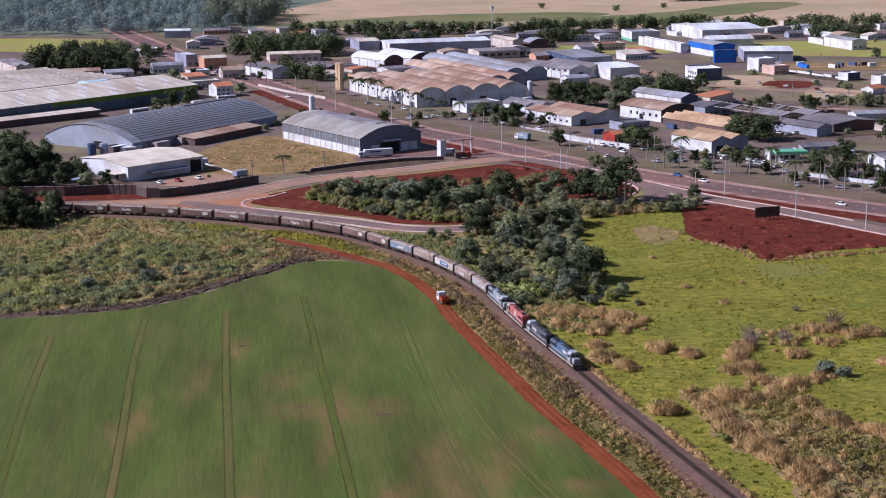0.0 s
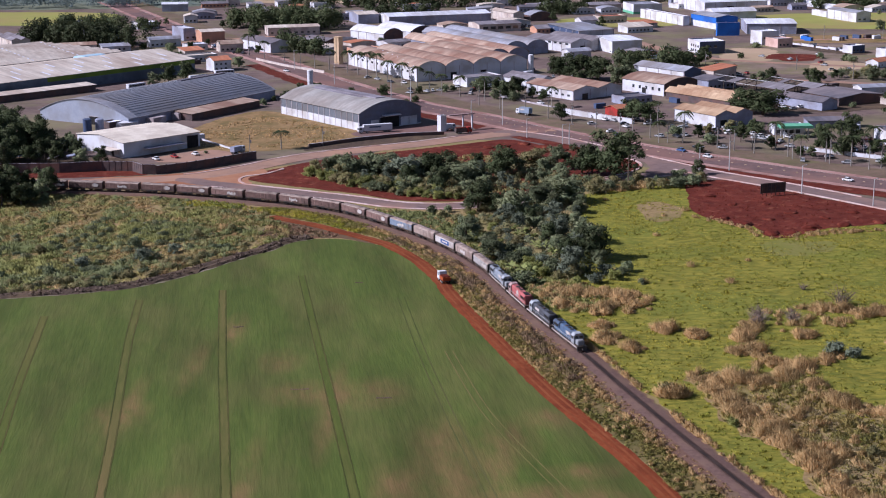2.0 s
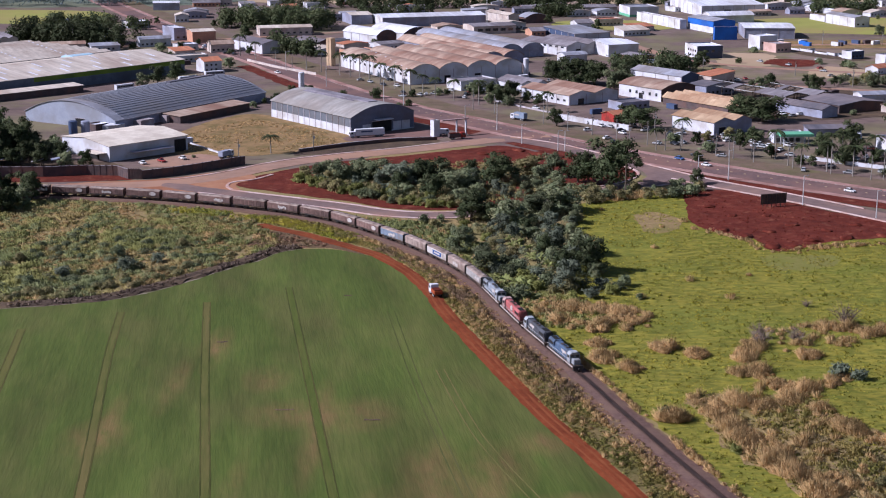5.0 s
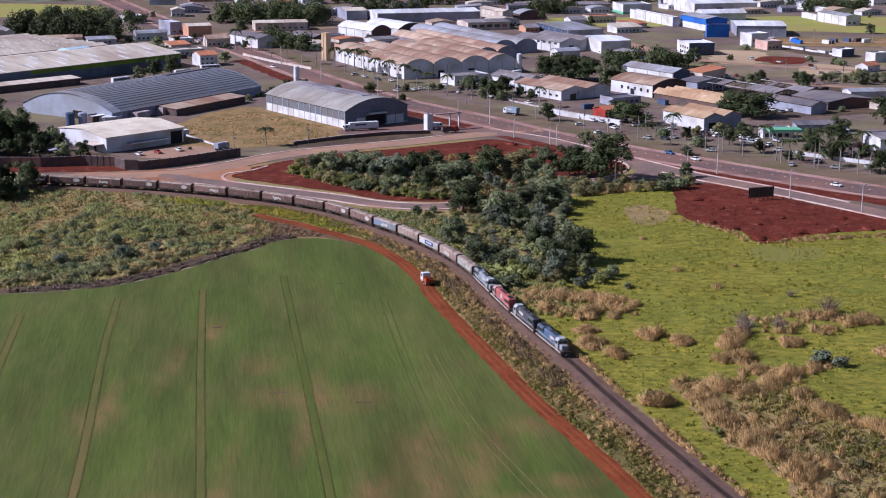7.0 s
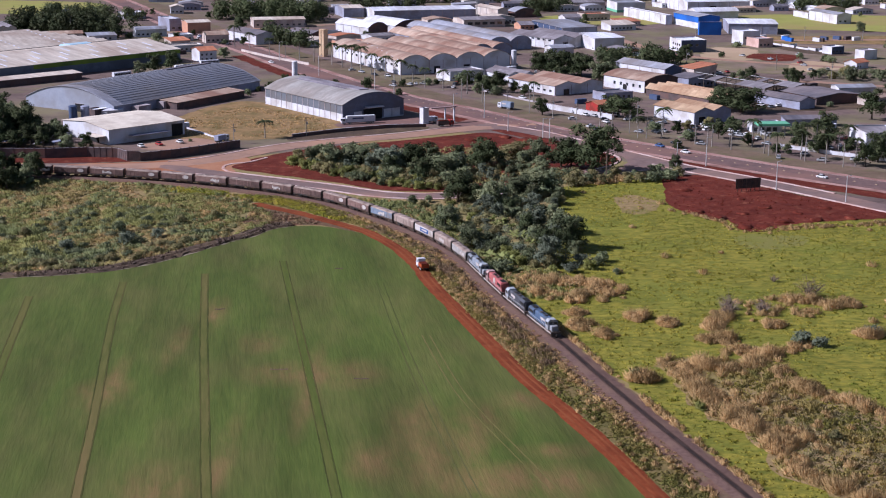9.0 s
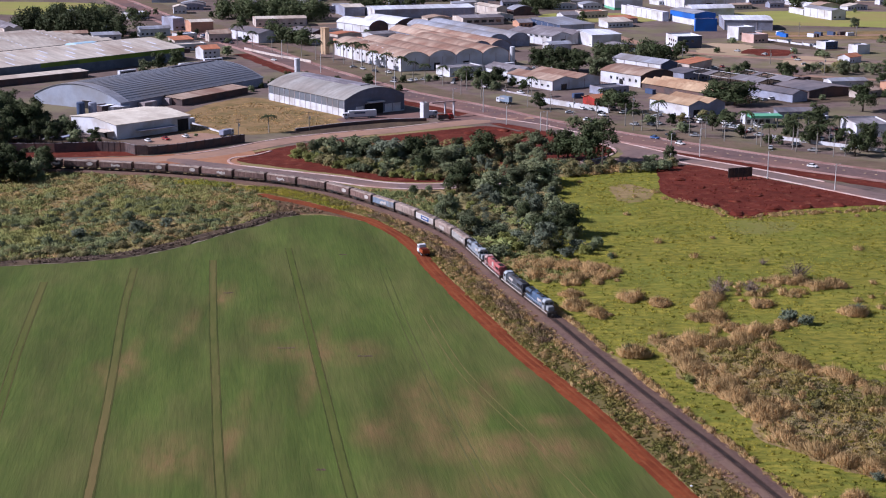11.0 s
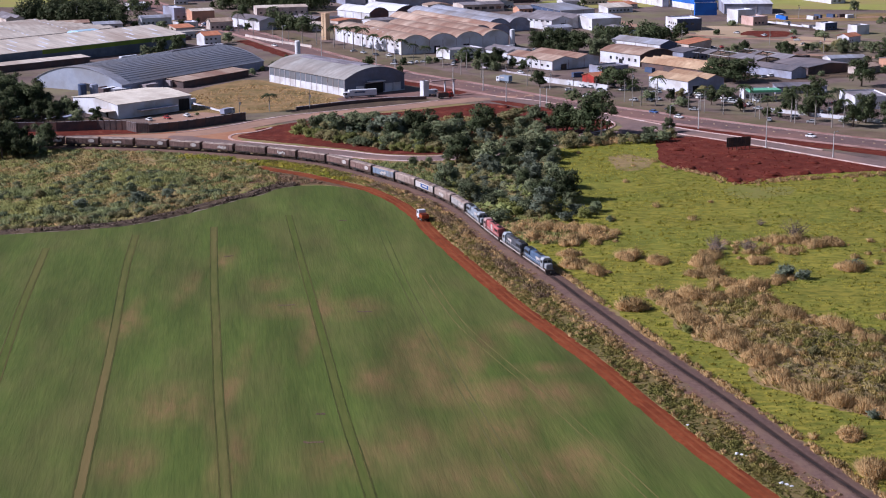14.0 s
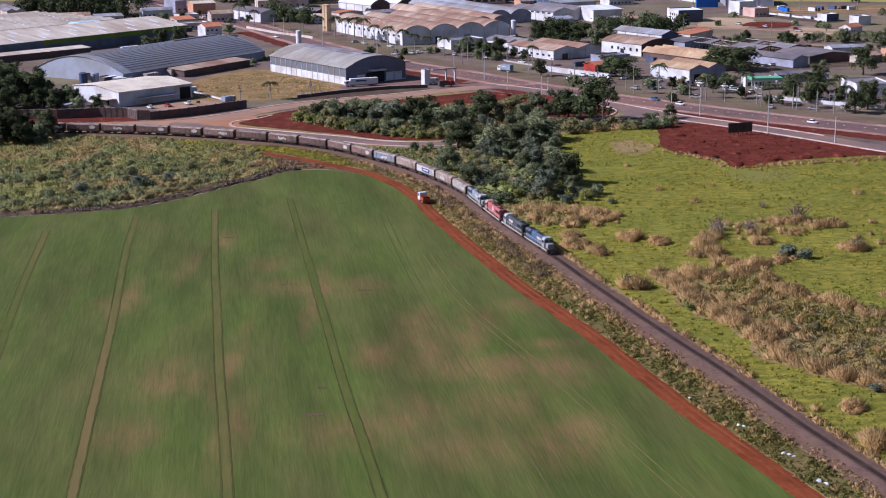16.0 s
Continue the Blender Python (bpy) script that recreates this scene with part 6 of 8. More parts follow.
# rows of dark panels over the long vault
_v = next(o for o in bpy.data.objects if o.name == "vault_warehouse")
_a = arc(60, 4.6, 7.4, 28)
for i in range(0, 17):
    (s0, z0), (s1, z1) = _a[i], _a[i + 1]
    k = 0.7
    part("roof_panel", extrude(bmesh.new(), [(s0, z0 + 0.27), (s0 + (s1 - s0) * k, z0 + (z1 - z0) * k + 0.27), (s0 + (s1 - s0) * k, z0 + (z1 - z0) * k + 0.42), (s0, z0 + 0.42)], 6, 112, "x"), "panel", _v, "long dark panel row")
part("ridge_vent", box(bmesh.new(), 72, 108, 30, 33, 11.8, 12.9, bevel=0.1), "darkroof", _v)
for x in (12, 30, 52, 70):
    part("side_annex", box(bmesh.new(), x, x + 9, -5, -0.05, -0.2, 3.6, bevel=0.05), "concrete", _v)
# hangar: pilasters, canopy, roof strip
_h = next(o for o in bpy.data.objects if o.name == "hangar")
for i in range(15):
    part("pilaster", bx(-0.16, 0, 0.3 + i * 5.0, 0.6 + i * 5.0, -0.2, 8.0), "concrete", _h)
_a = arc(36, 8.1, 4.9, 14)
for i in (5, 7):
    (s0, z0), (s1, z1) = _a[i], _a[i + 1]
    part("roof_strip", extrude(bmesh.new(), [(s0 + 0.5, z0 + 0.28), (s0 + 2.0, z0 + (z1 - z0) * 0.75 + 0.28), (s0 + 2.0, z0 + (z1 - z0) * 0.75 + 0.4), (s0 + 0.5, z0 + 0.4)], 18, 62, "y"), "fibre", _h, "darker roof strip")
part("canopy", box(bmesh.new(), 13, 22, -3.5, -0.1, 6.0, 6.4, bevel=0.05), "white", _h)
for x in (6.5, 24, 29):
    part("wall_panel", bx(x, x + 4.6, -0.12, -0.05, -0.2, 4.3), "white", _h)
part("roof_vent", box(bmesh.new(), 15.2, 20.8, 8, 63, 12.85, 13.55, bevel=0.15), "fibre", _h, "raised ridge vent")
# factory: coloured wall band, roof clutter
_f = next(o for o in bpy.data.objects if o.name == "factory")
part("wall_band", bx(108, 216, -0.1, -0.02, 5.4, 7.9), "lawn", _f, "green painted wall band")
part("roof_tarpaulin", extrude(bmesh.new(), [(44, 9.6), (58, 9.2), (56, 10.6), (51, 11.3), (46, 10.9)], 168, 184, "x"), "tarp", _f, "pale blue tarpaulin over roof plant")
rng = random.Random(31)
for i in range(30):
    x, y = 6 + (i * 7.1) % 205, (6, 17, 26)[i % 3] + rng.uniform(-2, 2)
    z = 8.25 + y / 33 * 4.0
    part("skylight", extrude(bmesh.new(), [(y - 4.5, z - 0.54), (y + 4.5, z + 0.55), (y + 4.5, z + 0.62), (y - 4.5, z - 0.47)], x, x + 1.3, "x"), "whiteroof", _f)
# shed: awnings
_s = next(o for o in bpy.data.objects if o.name == "storage_shed")
part("awning", box(bmesh.new(), -5.0, -0.05, 2, 12, 3.5, 3.75, bevel=0.05), "tanroof", _s)
part("awning", box(bmesh.new(), 10, 30, -4.0, -0.05, 3.2, 3.4, bevel=0.05), "greywall", _s)


# ---- palms, posts, vehicles ----
def palm_proto(h, seed):
    rng = random.Random(seed)
    o = thing("palm_tree", "tall royal palm with a grey trunk", "palm tree", group="palms along the highway")
    bm = bmesh.new()
    cyl(bm, 0, 0, -0.2, h * 0.5, 0.30, 0.25, 8)
    cyl(bm, 0, 0, h * 0.5, h - 1.6, 0.25, 0.17, 8)
    part("trunk", bm, "palm_trunk", o)
    part("crownshaft", cyl(bmesh.new(), 0, 0, h - 1.7, h, 0.24, 0.12, 8), "leaf_fresh", o)
    v, f = [], []
    for i in range(22):
        a = 6.283 * i / 22 + rng.uniform(-0.15, 0.15)
        lift = rng.uniform(-0.5, 1.0)
        pts = []
        for k in range(6):
            r = k * 0.82
            pts.append((r * math.cos(a), r * math.sin(a), h - 0.2 + r * lift * 0.6 - 0.16 * r * r))
        for k in range(5):
            for s in (-1, 1):
                for q in range(3):
                    u = q / 3
                    p = [pts[k][j] + (pts[k + 1][j] - pts[k][j]) * u for j in range(3)]
                    L = 1.15 * (1 - 0.10 * k)
                    b = len(v)
                    ca, sa = math.cos(a + s * 1.1), math.sin(a + s * 1.1)
                    v += [tuple(p), (p[0] + math.cos(a) * 0.5, p[1] + math.sin(a) * 0.5, p[2]), (p[0] + ca * L, p[1] + sa * L, p[2] - 0.45)]
                    f.append((b, b + 1, b + 2))
    part("fronds", raw("fronds", v, f, "leaf_dark"), None, o)
    return o


PALM = palm_proto(13.5, 1)
_first = True
PALMS = [(-66, 932), (-59, 922), (-53, 914), (-47, 907), (-40, 892), (-31, 873), (-15, 855), (-8, 837), (15, 812), (49, 784), (103, 687), (90, 676), (119, 660), (128, 656), (138, 656), (144, 634), (153, 627), (161, 617), (172, 612), (-138, 1027), (-118, 1062), (-126, 1012), (-110, 985), (-98, 968), (-88, 956), (-78, 945), (2, 826), (-22, 862), (188, 596), (200, 590), (172, 640), (160, 648), (166, 655), (178, 648)]
rng = random.Random(5)
for i, (x, y) in enumerate(PALMS):
    s = rng.uniform(0.72, 1.1) if y > 700 else rng.uniform(0.7, 0.95)
    if _first:
        PALM.matrix_basis = pose(x, y, 0)
        _first = False
    else:
        PALM.scale = (s * 1.05, s * 1.05, s)
        copy_thing(PALM, pose(x, y, 0, 0, 0, rng.uniform(0, 360)))
        PALM.scale = (1, 1, 1)
PALM.scale = (0.95, 0.95, 0.6)
tagged(copy_thing(PALM, pose(-78, 670, 0)), "single palm standing in the dry yard", group="yard palm")
PALM.scale = (1, 1, 1)


def lamp_post(x, y, h, yaw=0, name="street_lamp"):
    o = thing(name, "pale metal street lamp beside the road" if name == "street_lamp" else "concrete utility pole with crossarms", "street lamp" if name == "street_lamp" else "pole", pose(x, y, 0, 0, 0, yaw), "posts along the roads")
    part("post", cyl(bmesh.new(), 0, 0, -0.3, h, 0.24, 0.12, 8), "lamp_paint" if name == "street_lamp" else "palm_trunk", o)
    if name == "street_lamp":
        part("arm", box(bmesh.new(), -0.1, 2.6, -0.07, 0.07, h - 0.2, h - 0.05), "lamp_paint", o)
        part("lamp_head", box(bmesh.new(), 1.9, 2.9, -0.2, 0.2, h - 0.32, h - 0.1, bevel=0.06), "lamp_paint", o)
    else:
        for z in (h - 0.6, h - 1.8):
            part("crossarm", bx(-1.1, 1.1, -0.08, 0.08, z, z + 0.15), "bark", o)
        part("transformer", cyl(bmesh.new(), 0.45, 0, h - 3.6, h - 2.4, 0.35, seg=10), "lamp_paint", o)


for x, y, h in ((110, 610, 12), (97, 604, 11), (129, 563, 11), (47, 675, 9), (50, 675, 9), (32, 693, 9), (22, 730, 14), (7, 730, 12), (-35, 819, 12), (-24, 801, 13), (175, 535, 11), (150, 541, 10), (-70, 880, 12), (-100, 950, 12)):
    lamp_post(x, y, h, 45)
for i, q in enumerate(shifted(HIGHWAY, 25)):
    if 600 < q.y < 800 and i % 3 == 0:
        lamp_post(q.x, q.y, 9.5 + (i % 4) * 0.5, 42, "utility_pole")
for x, y, h in ((95, 719, 11), (-16, 929, 10), (153, 942, 10), (227, 877, 11), (94, 676, 10), (80, 691, 10), (180, 1075, 10), (260, 1090, 10), (205, 925, 9), (-200, 985, 10), (-160, 1040, 10), (120, 655, 10), (140, 640, 10), (300, 1085, 10), (-90, 655, 9), (-60, 676, 9), (270, 900, 10)):
    lamp_post(x, y, h, 30, "utility_pole")


def wheel(parent, x, y, r=0.33, w=0.22):
    t = part("wheel", cyl(bmesh.new(), x, r, y - w / 2, y + w / 2, r, seg=14, axis="y"), "black", parent)
    part("rim", cyl(bmesh.new(), x, r, y - w / 2 - 0.02, y + w / 2 + 0.02, r * 0.55, seg=10, axis="y"), "lamp_paint", t)


def car(paint, label, group="parked cars"):
    o = thing("car", label, "car", group=group)
    part("body", extrude(bmesh.new(), [(-2.1, 0.3), (2.05, 0.3), (2.15, 0.7), (1.1, 0.92), (-1.6, 0.98), (-2.15, 0.85)], -0.85, 0.85, "y"), paint, o)
    cb = part("cabin", extrude(bmesh.new(), [(1.1, 0.9), (0.45, 1.42), (-1.2, 1.45), (-1.75, 0.95)], -0.74, 0.74, "y"), "glass", o)
    part("roof_panel", box(bmesh.new(), -1.15, 0.4, -0.72, 0.72, 1.42, 1.5, bevel=0.03), paint, cb)
    for x in (-1.3, 1.3):
        for y in (-0.78, 0.78):
            wheel(o, x, y)
    return o


CARS = {k: car("car_" + k, lab) for k, lab in (("white", "white hatchback car parked by the shops"), ("silver", "silver grey car parked by the shops"), ("dark", "dark car parked by the shops"), ("red", "red car parked by the shops"), ("blue", "blue car parked by the shops"))}
_cu = set()


def put_car(kind, x, y, yaw, label=""):
    ob = CARS[kind]
    if kind in _cu:
        ob = copy_thing(ob, pose(x, y, 0.2, 0, 0, yaw))
    else:
        _cu.add(kind)
        ob.matrix_basis = pose(x, y, 0.2, 0, 0, yaw)
    if label:
        ob["label"] = label
    return ob


for k, x, y, a in (("blue", 97, 654, -48), ("white", 106, 639, -48), ("white", 152, 586, -42)):
    tagged(put_car(k, x, y, a, k + " car driving on the highway"), group="cars on the highway")
rng = random.Random(9)
for x, y in ((121, 704), (125, 698), (129, 692), (116, 692), (135, 695), (100, 690), (157, 637), (30, 905), (-35, 905), (-104, 939), (57, 850), (80, 719), (175, 775), (72, 740), (156, 1001), (162, 995), (132, 702), (138, 689), (141, 684), (126, 706), (104, 694), (-46, 897), (-38, 885), (-30, 880), (-52, 905), (150, 690), (20, 893), (34, 880), (44, 796), (-190, 1098), (-180, 1090), (-170, 1085), (-160, 1110), (-150, 955), (170, 770), (166, 776), (180, 790), (205, 840), (236, 1000), (-129, 645), (-122, 650), (-114, 656)):
    put_car(rng.choice(["white", "white", "silver", "dark", "silver", "red", "white"]), x, y, rng.choice([35, -50, 40, 125]) + rng.uniform(-8, 8))


def truck(name, label, m, cab_mat, box_mat, L, H, semi=False, bars=None, low=False):
    o = thing(name, label, "truck", m)
    part("chassis", bx(-L / 2, L / 2, -0.5, 0.5, 0.6, 0.95), "steel", o)
    cb = part("cab", extrude(bmesh.new(), [(L / 2 - 2.3, 0.6), (L / 2 - 0.05, 0.6), (L / 2, 1.6), (L / 2 - 0.35, 2.9), (L / 2 - 2.3, 3.0)], -1.15, 1.15, "y"), cab_mat, o)
    part("windscreen", extrude(bmesh.new(), [(L / 2 + 0.0, 1.75), (L / 2 + 0.03, 1.75), (L / 2 - 0.22, 2.65), (L / 2 - 0.26, 2.65)], -1.0, 1.0, "y"), "glass", cb)
    for s in (-1, 1):
        part("side_window", bx(L / 2 - 1.6, L / 2 - 0.6, s * 1.155 - 0.02, s * 1.155 + 0.02, 1.75, 2.6), "glass", cb)
    bd = part("cargo_box", box(bmesh.new(), -L / 2, L / 2 - 2.6, -1.25, 1.25, 1.0, H, bevel=0.05), box_mat, o)
    if low:
        part("load", box(bmesh.new(), -L / 2 + 0.2, L / 2 - 2.8, -1.1, 1.1, H - 0.1, H + 0.25, bevel=0.12), "redsoil", o)
    if bars:
        for s in (-1, 1):
            part("lettering_bar", bx(-L * 0.15, L * 0.18, s * 1.26 - 0.01, s * 1.26 + 0.01, H * 0.62, H * 0.8), bars, bd, "bar of lettering")
    xs = [L / 2 - 1.3, -L / 2 + 1.2, -L / 2 + 2.4] + ([-L / 2 + 3.6, L / 2 - 4.2] if semi else [])
    for x in xs:
        for y in (-1.0, 1.0):
            wheel(o, x, y, 0.48, 0.3)
    return o


truck("semi_trailer_truck", "white articulated truck with a long box trailer", pose(-38.5, 711.5, 0.1, 0, 0, 199), "white", "white", 16.5, 3.9, True, "navy")
truck("box_truck", "box truck with a pale blue body on the highway", pose(33.6, 760, 0.25, 0, 0, 132), "white", "w_blue", 9.5, 3.8, False, "paint_white")
truck("tipper_truck", "small orange tipper truck with a white cab", pose(-4.6, 440, 0.2, 0, 0, 107), "white", "orange", 6.2, 2.0, low=True)
truck("parked_truck", "white truck parked in the shed yard", pose(-96, 660, 0.1, 0, 0, 60), "white", "greywall", 8, 3.2)
truck("dump_truck", "dark red dump truck beside the gate", pose(3, 706, 0.2, 0, 0, 20), "redpaint", "wallsoot", 8, 2.6, low=True)
truck("parked_truck", "white truck parked at the hangar gate", pose(-4, 716, 0.1, 0, 0, 35), "white", "white", 7, 3.0)


def bus(x, y, yaw):
    o = thing("bus", "white coach with dark windows parked by the factory", "bus", pose(x, y, 0.05, 0, 0, yaw), "parked buses")
    b = part("body", box(bmesh.new(), -6, 6, -1.25, 1.25, 0.4, 3.4, bevel=0.15), "white", o)
    for s in (-1, 1):
        for i in range(6):
            part("window", bx(-5.4 + i * 1.8, -3.8 + i * 1.8, s * 1.26 - 0.02, s * 1.26 + 0.02, 1.8, 2.8), "glass", b)
        for xx in (-3.8, 4.0):
            wheel(o, xx, s * 1.1, 0.5, 0.3)


bus(-182, 868, 48)
bus(-152, 902, 40)
bus(-140, 925, 30)


# an araucaria with tiered flat boughs
ara = thing("araucaria_tree", "tall dark araucaria with tiered boughs", "tree", pose(66, 581, 0))
part("trunk", cyl(bmesh.new(), 0, 0, -0.3, 15.5, 0.35, 0.18, 8), "bark", ara)
bm = bmesh.new()
lob = []
for i, (a, r, z) in enumerate([(0.2, 4.6, 13.2), (0.9, 4.0, 14.4), (-0.5, 4.8, 12.4), (2.2, 3.0, 14.0), (3.4, 2.6, 15.0), (-1.4, 3.2, 13.6), (0.3, 5.6, 11.4), (4.3, 2.4, 14.8)]):
    tip = Vector((math.cos(a) * r, math.sin(a) * r, z))
    base = Vector((0, 0, z - 2.0))
    q = (tip - base).to_track_quat("Z", "Y").to_matrix().to_4x4()
    bmesh.ops.create_cone(bm, cap_ends=False, segments=5, radius1=0.12, radius2=0.05, depth=(tip - base).length, matrix=Matrix.Translation((tip + base) / 2) @ q)
    lob.append((tip.x, tip.y, tip.z, 1.5, 0.75))
part("boughs", bm, "bark", ara)
_v2, _f2, _n2 = leaf_cloud(77, lob, 1900, 0.34)
part("crown", raw("crown", _v2, _f2, "leaf_dark", _n2), None, ara)


# ---- towers, gate, billboard, walls ----
def tower(name, label, x, y, h, r, m, seg=20, square=False, yaw=0):
    o = thing(name, label, "water tower", pose(x, y, 0, 0, 0, yaw))
    part("shaft", bx(-r, r, -r, r, -0.3, h) if square else cyl(bmesh.new(), 0, 0, -0.3, h, r, seg=seg), m, o)
    part("cap", box(bmesh.new(), -r * 1.08, r * 1.08, -r * 1.08, r * 1.08, h, h + 0.4, bevel=0.1) if square else cyl(bmesh.new(), 0, 0, h, h + 0.4, r * 1.06, r * 0.7, seg), m, o)
    part("ladder", box(bx(-0.25, -0.2, -r - 0.12, -r - 0.05, 0, h), 0.2, 0.25, -r - 0.12, -r - 0.05, 0, h), "steel", o)


tower("water_tower", "white cylindrical water tower behind the hangar", -77, 806, 17.5, 1.5, "white")
tower("water_tower", "tan square water tower among the warehouses", -74.5, 977, 16.9, 2.0, "tower_tan", square=True, yaw=-38)
tower("silo", "white cylindrical silo beside the vaulted row", 45, 921, 11, 1.6, "white")
tower("silo", "grey-blue steel silo beside the vaulted warehouse", -172, 705, 8.5, 2.0, "navy")
tower("silo", "second grey-blue steel silo beside the vaulted warehouse", -167, 708, 8.0, 2.0, "greywall")
tower("water_tower", "pale water tower in the grove", -262, 1090, 13, 1.4, "concrete")
mast = thing("radio_mast", "slender lattice radio mast among the halls", "mast", pose(29, 1215, 0))
part("lattice", cyl(cyl(cyl(bmesh.new(), -0.5, -0.3, 0, 36, 0.16, 0.08, 5), 0.5, -0.3, 0, 36, 0.16, 0.08, 5), 0, 0.55, 0, 36, 0.16, 0.08, 5), "lamp_paint", mast)
part("antenna_ring", cyl(bmesh.new(), 0, 0, 33, 36.5, 1.3, 1.6, 10), "lamp_paint", mast)

tank = thing("storage_tank", "low white round storage tank", "tank", pose(-161, 734, 0))
part("body", cyl(bmesh.new(), 0, 0, -0.2, 3.0, 6.5, seg=28), "white", tank)
part("lid", cyl(bmesh.new(), 0, 0, 3.0, 3.9, 6.7, 0.6, 28), "whiteroof", tank)
gate = thing("entrance_gate", "weathered pinkish steel entrance portal on white pillars", "gate", pose(-4, 712, 0, 0, 0, 30))
for x in (8, 13):
    part("pillar", bx(x - 0.3, x + 0.3, -0.3, 0.3, -0.3, 7.6), "white", gate)
part("beam", box(bmesh.new(), 0, 14, -0.9, 0.9, 7.3, 7.8, bevel=0.1), "loco_rose", gate)
board = thing("billboard", "dark back of a billboard on short posts", "billboard", pose(112.7, 558.7, 0, 0, 0, 18))
part("panel", box(bmesh.new(), 0, 10.5, -0.1, 0.1, 1.2, 5.0, bevel=0.03), "steel", board)
for i in range(6):
    part("post", bx(0.6 + i * 1.85, 0.8 + i * 1.85, -0.25, -0.11, -0.3, 4.9), "bark", board)


def wall_line(name, label, pts, h, m, t=0.25, pillars=0):
    for (x0, y0), (x1, y1) in zip(pts, pts[1:]):
        L, a = math.hypot(x1 - x0, y1 - y0), math.degrees(math.atan2(y1 - y0, x1 - x0))
        o = thing(name, label, "wall", pose(x0, y0, 0, 0, 0, a))
        part("wall_panel", bx(0, L, -t / 2, t / 2, -0.3, h), m, o)
        part("coping", bx(0, L, -t / 2 - 0.05, t / 2 + 0.05, h, h + 0.1), "concrete", o)
        for i in range(pillars):
            part("pillar", bx(i * L / pillars, i * L / pillars + 0.4, -t / 2 - 0.08, t / 2 + 0.08, -0.3, h + 0.3), m, o)


wall_line("yard_wall", "dark soiled yard wall along the road, shade in its colour", [(-240, 626), (-186, 618), (-163.7, 618), (-147, 621.6), (-134, 620.2), (-128.6, 613.4), (-123.3, 613.1)], 4.1, "wallsoot", pillars=5)
wall_line("yard_wall", "dark soiled retaining wall beside the shed yard, shade in its colour", [(-123.3, 613.1), (-111.8, 620.4), (-101.6, 629.6), (-91.3, 640.4), (-86, 645)], 3.5, "wallsoot", pillars=3)
wall_line("yard_wall", "low white wall between shed and yard", [(-119, 697), (-102, 672), (-93, 660)], 0.8, "white")
wall_line("garden_wall", "white wall with pillars along the highway shops", [(53, 764), (66, 749), (84, 729)], 2.6, "white", pillars=8)
wall_line("garden_wall", "low white kerb wall before the palms", [(24, 823), (45, 790), (62, 768)], 0.7, "concrete")
wall_line("garden_wall", "pale wall in front of the dark-roofed store", [(-130, 1000), (-108, 965), (-80, 930)], 1.6, "cream")
wall_line("yard_wall", "white wall before the roadside store", [(150, 655), (172, 636), (190, 622)], 1.6, "white", pillars=6)
wall_line("yard_wall", "dark fence wall in the crowded yard", [(160, 800), (185, 815), (215, 800)], 2.4, "wallsoot")
wall_line("retaining_wall", "dark earth retaining bank below the hangar yard", [(-66, 672), (-46, 688), (-24, 700), (-6, 703)], 1.6, "wallsoot", 0.6)

canopy = thing("station_canopy", "green and white petrol station canopy on columns", "canopy", pose(146, 684, 0, 0, 0, 4))
part("fascia", box(bmesh.new(), 0, 15, 0, 8, 4.6, 5.7, bevel=0.06), "green", canopy)
part("ceiling", bx(0.3, 14.7, 0.3, 7.7, 4.45, 4.6), "white", canopy)
for x in (2, 13):
    for y in (1.5, 6.5):
        part("column", bx(x - 0.2, x + 0.2, y - 0.2, y + 0.2, -0.2, 4.5), "white", canopy)

# ---- rest of the town ----
building("blue_hall", "bright blue metal hall with a white lower wall", 196.3, 1165.7, 20, 18.5, 39.2, 9.0, "gable", "y", 1.5, "blue", "zinc", skirt=("white", 4.5))
building("blue_block", "bright blue cubic block in front of the blue hall", 189.8, 1121.1, 4, 16.5, 3.5, 8.7, "flat", "x", 0, "blue", "zinc")
building("grey_hall", "long grey metal hall with a white roof edge", 213.2, 1131.3, -4, 35.8, 40.0, 7.5, "gable", "x", 1.2, "greywall", "whiteroof")
building("white_hall", "large white warehouse with a low pale roof", 209.5, 1302.0, 14, 56.5, 70.0, 8.6, "gable", "x", 2.5, "white", "whiteroof", doors=(("f", 20, 6, 5),))
building("white_hall", "white vaulted annex hall", 206.9, 1241.8, 14, 37.0, 17.5, 5.9, "arch", "x", 2.5, "white", "whiteroof")
building("low_hall", "long low pale grey hall", 176.4, 1197.8, 20, 5.5, 73.2, 6.6, "flat", "x", 0, "white", "zinc")
building("office_block", "two-storey white office block with a navy wall", 159.8, 1009.3, 12, 17.8, 22.0, 7.5, "flat", "x", 0, "navy", "whiteroof", ends="white", windows=(("l", 2, 4, 4, 2, 1.4, 1.2), ("l", 2, 4, 4, 2, 1.4, 4.2), ("f", 2, 4, 3, 2, 1.3, 4.2)))
building("house", "white two-storey house with a stepped roof", 210.3, 1059.8, 25, 14.2, 13.2, 8.6, "flat", "x", 0, "white", "whiteroof", windows=(("f", 1.5, 3, 2, 1.4, 1.2, 4),))
building("house", "salmon pink house with a flat roof", 217.6, 1041.8, 25, 12.2, 14.0, 5.4, "flat", "x", 0, "salmon", "concrete", windows=(("f", 1.5, 3, 3, 1.4, 1.2, 1.2),))
building("workshop", "white workshop hall with grey base", 312.9, 1209.4, 20, 13.0, 40.0, 7.5, "gable", "y", 1.2, "white", "zinc", windows=(("f", 2, 4.5, 2, 2, 1.2, 1.6),))
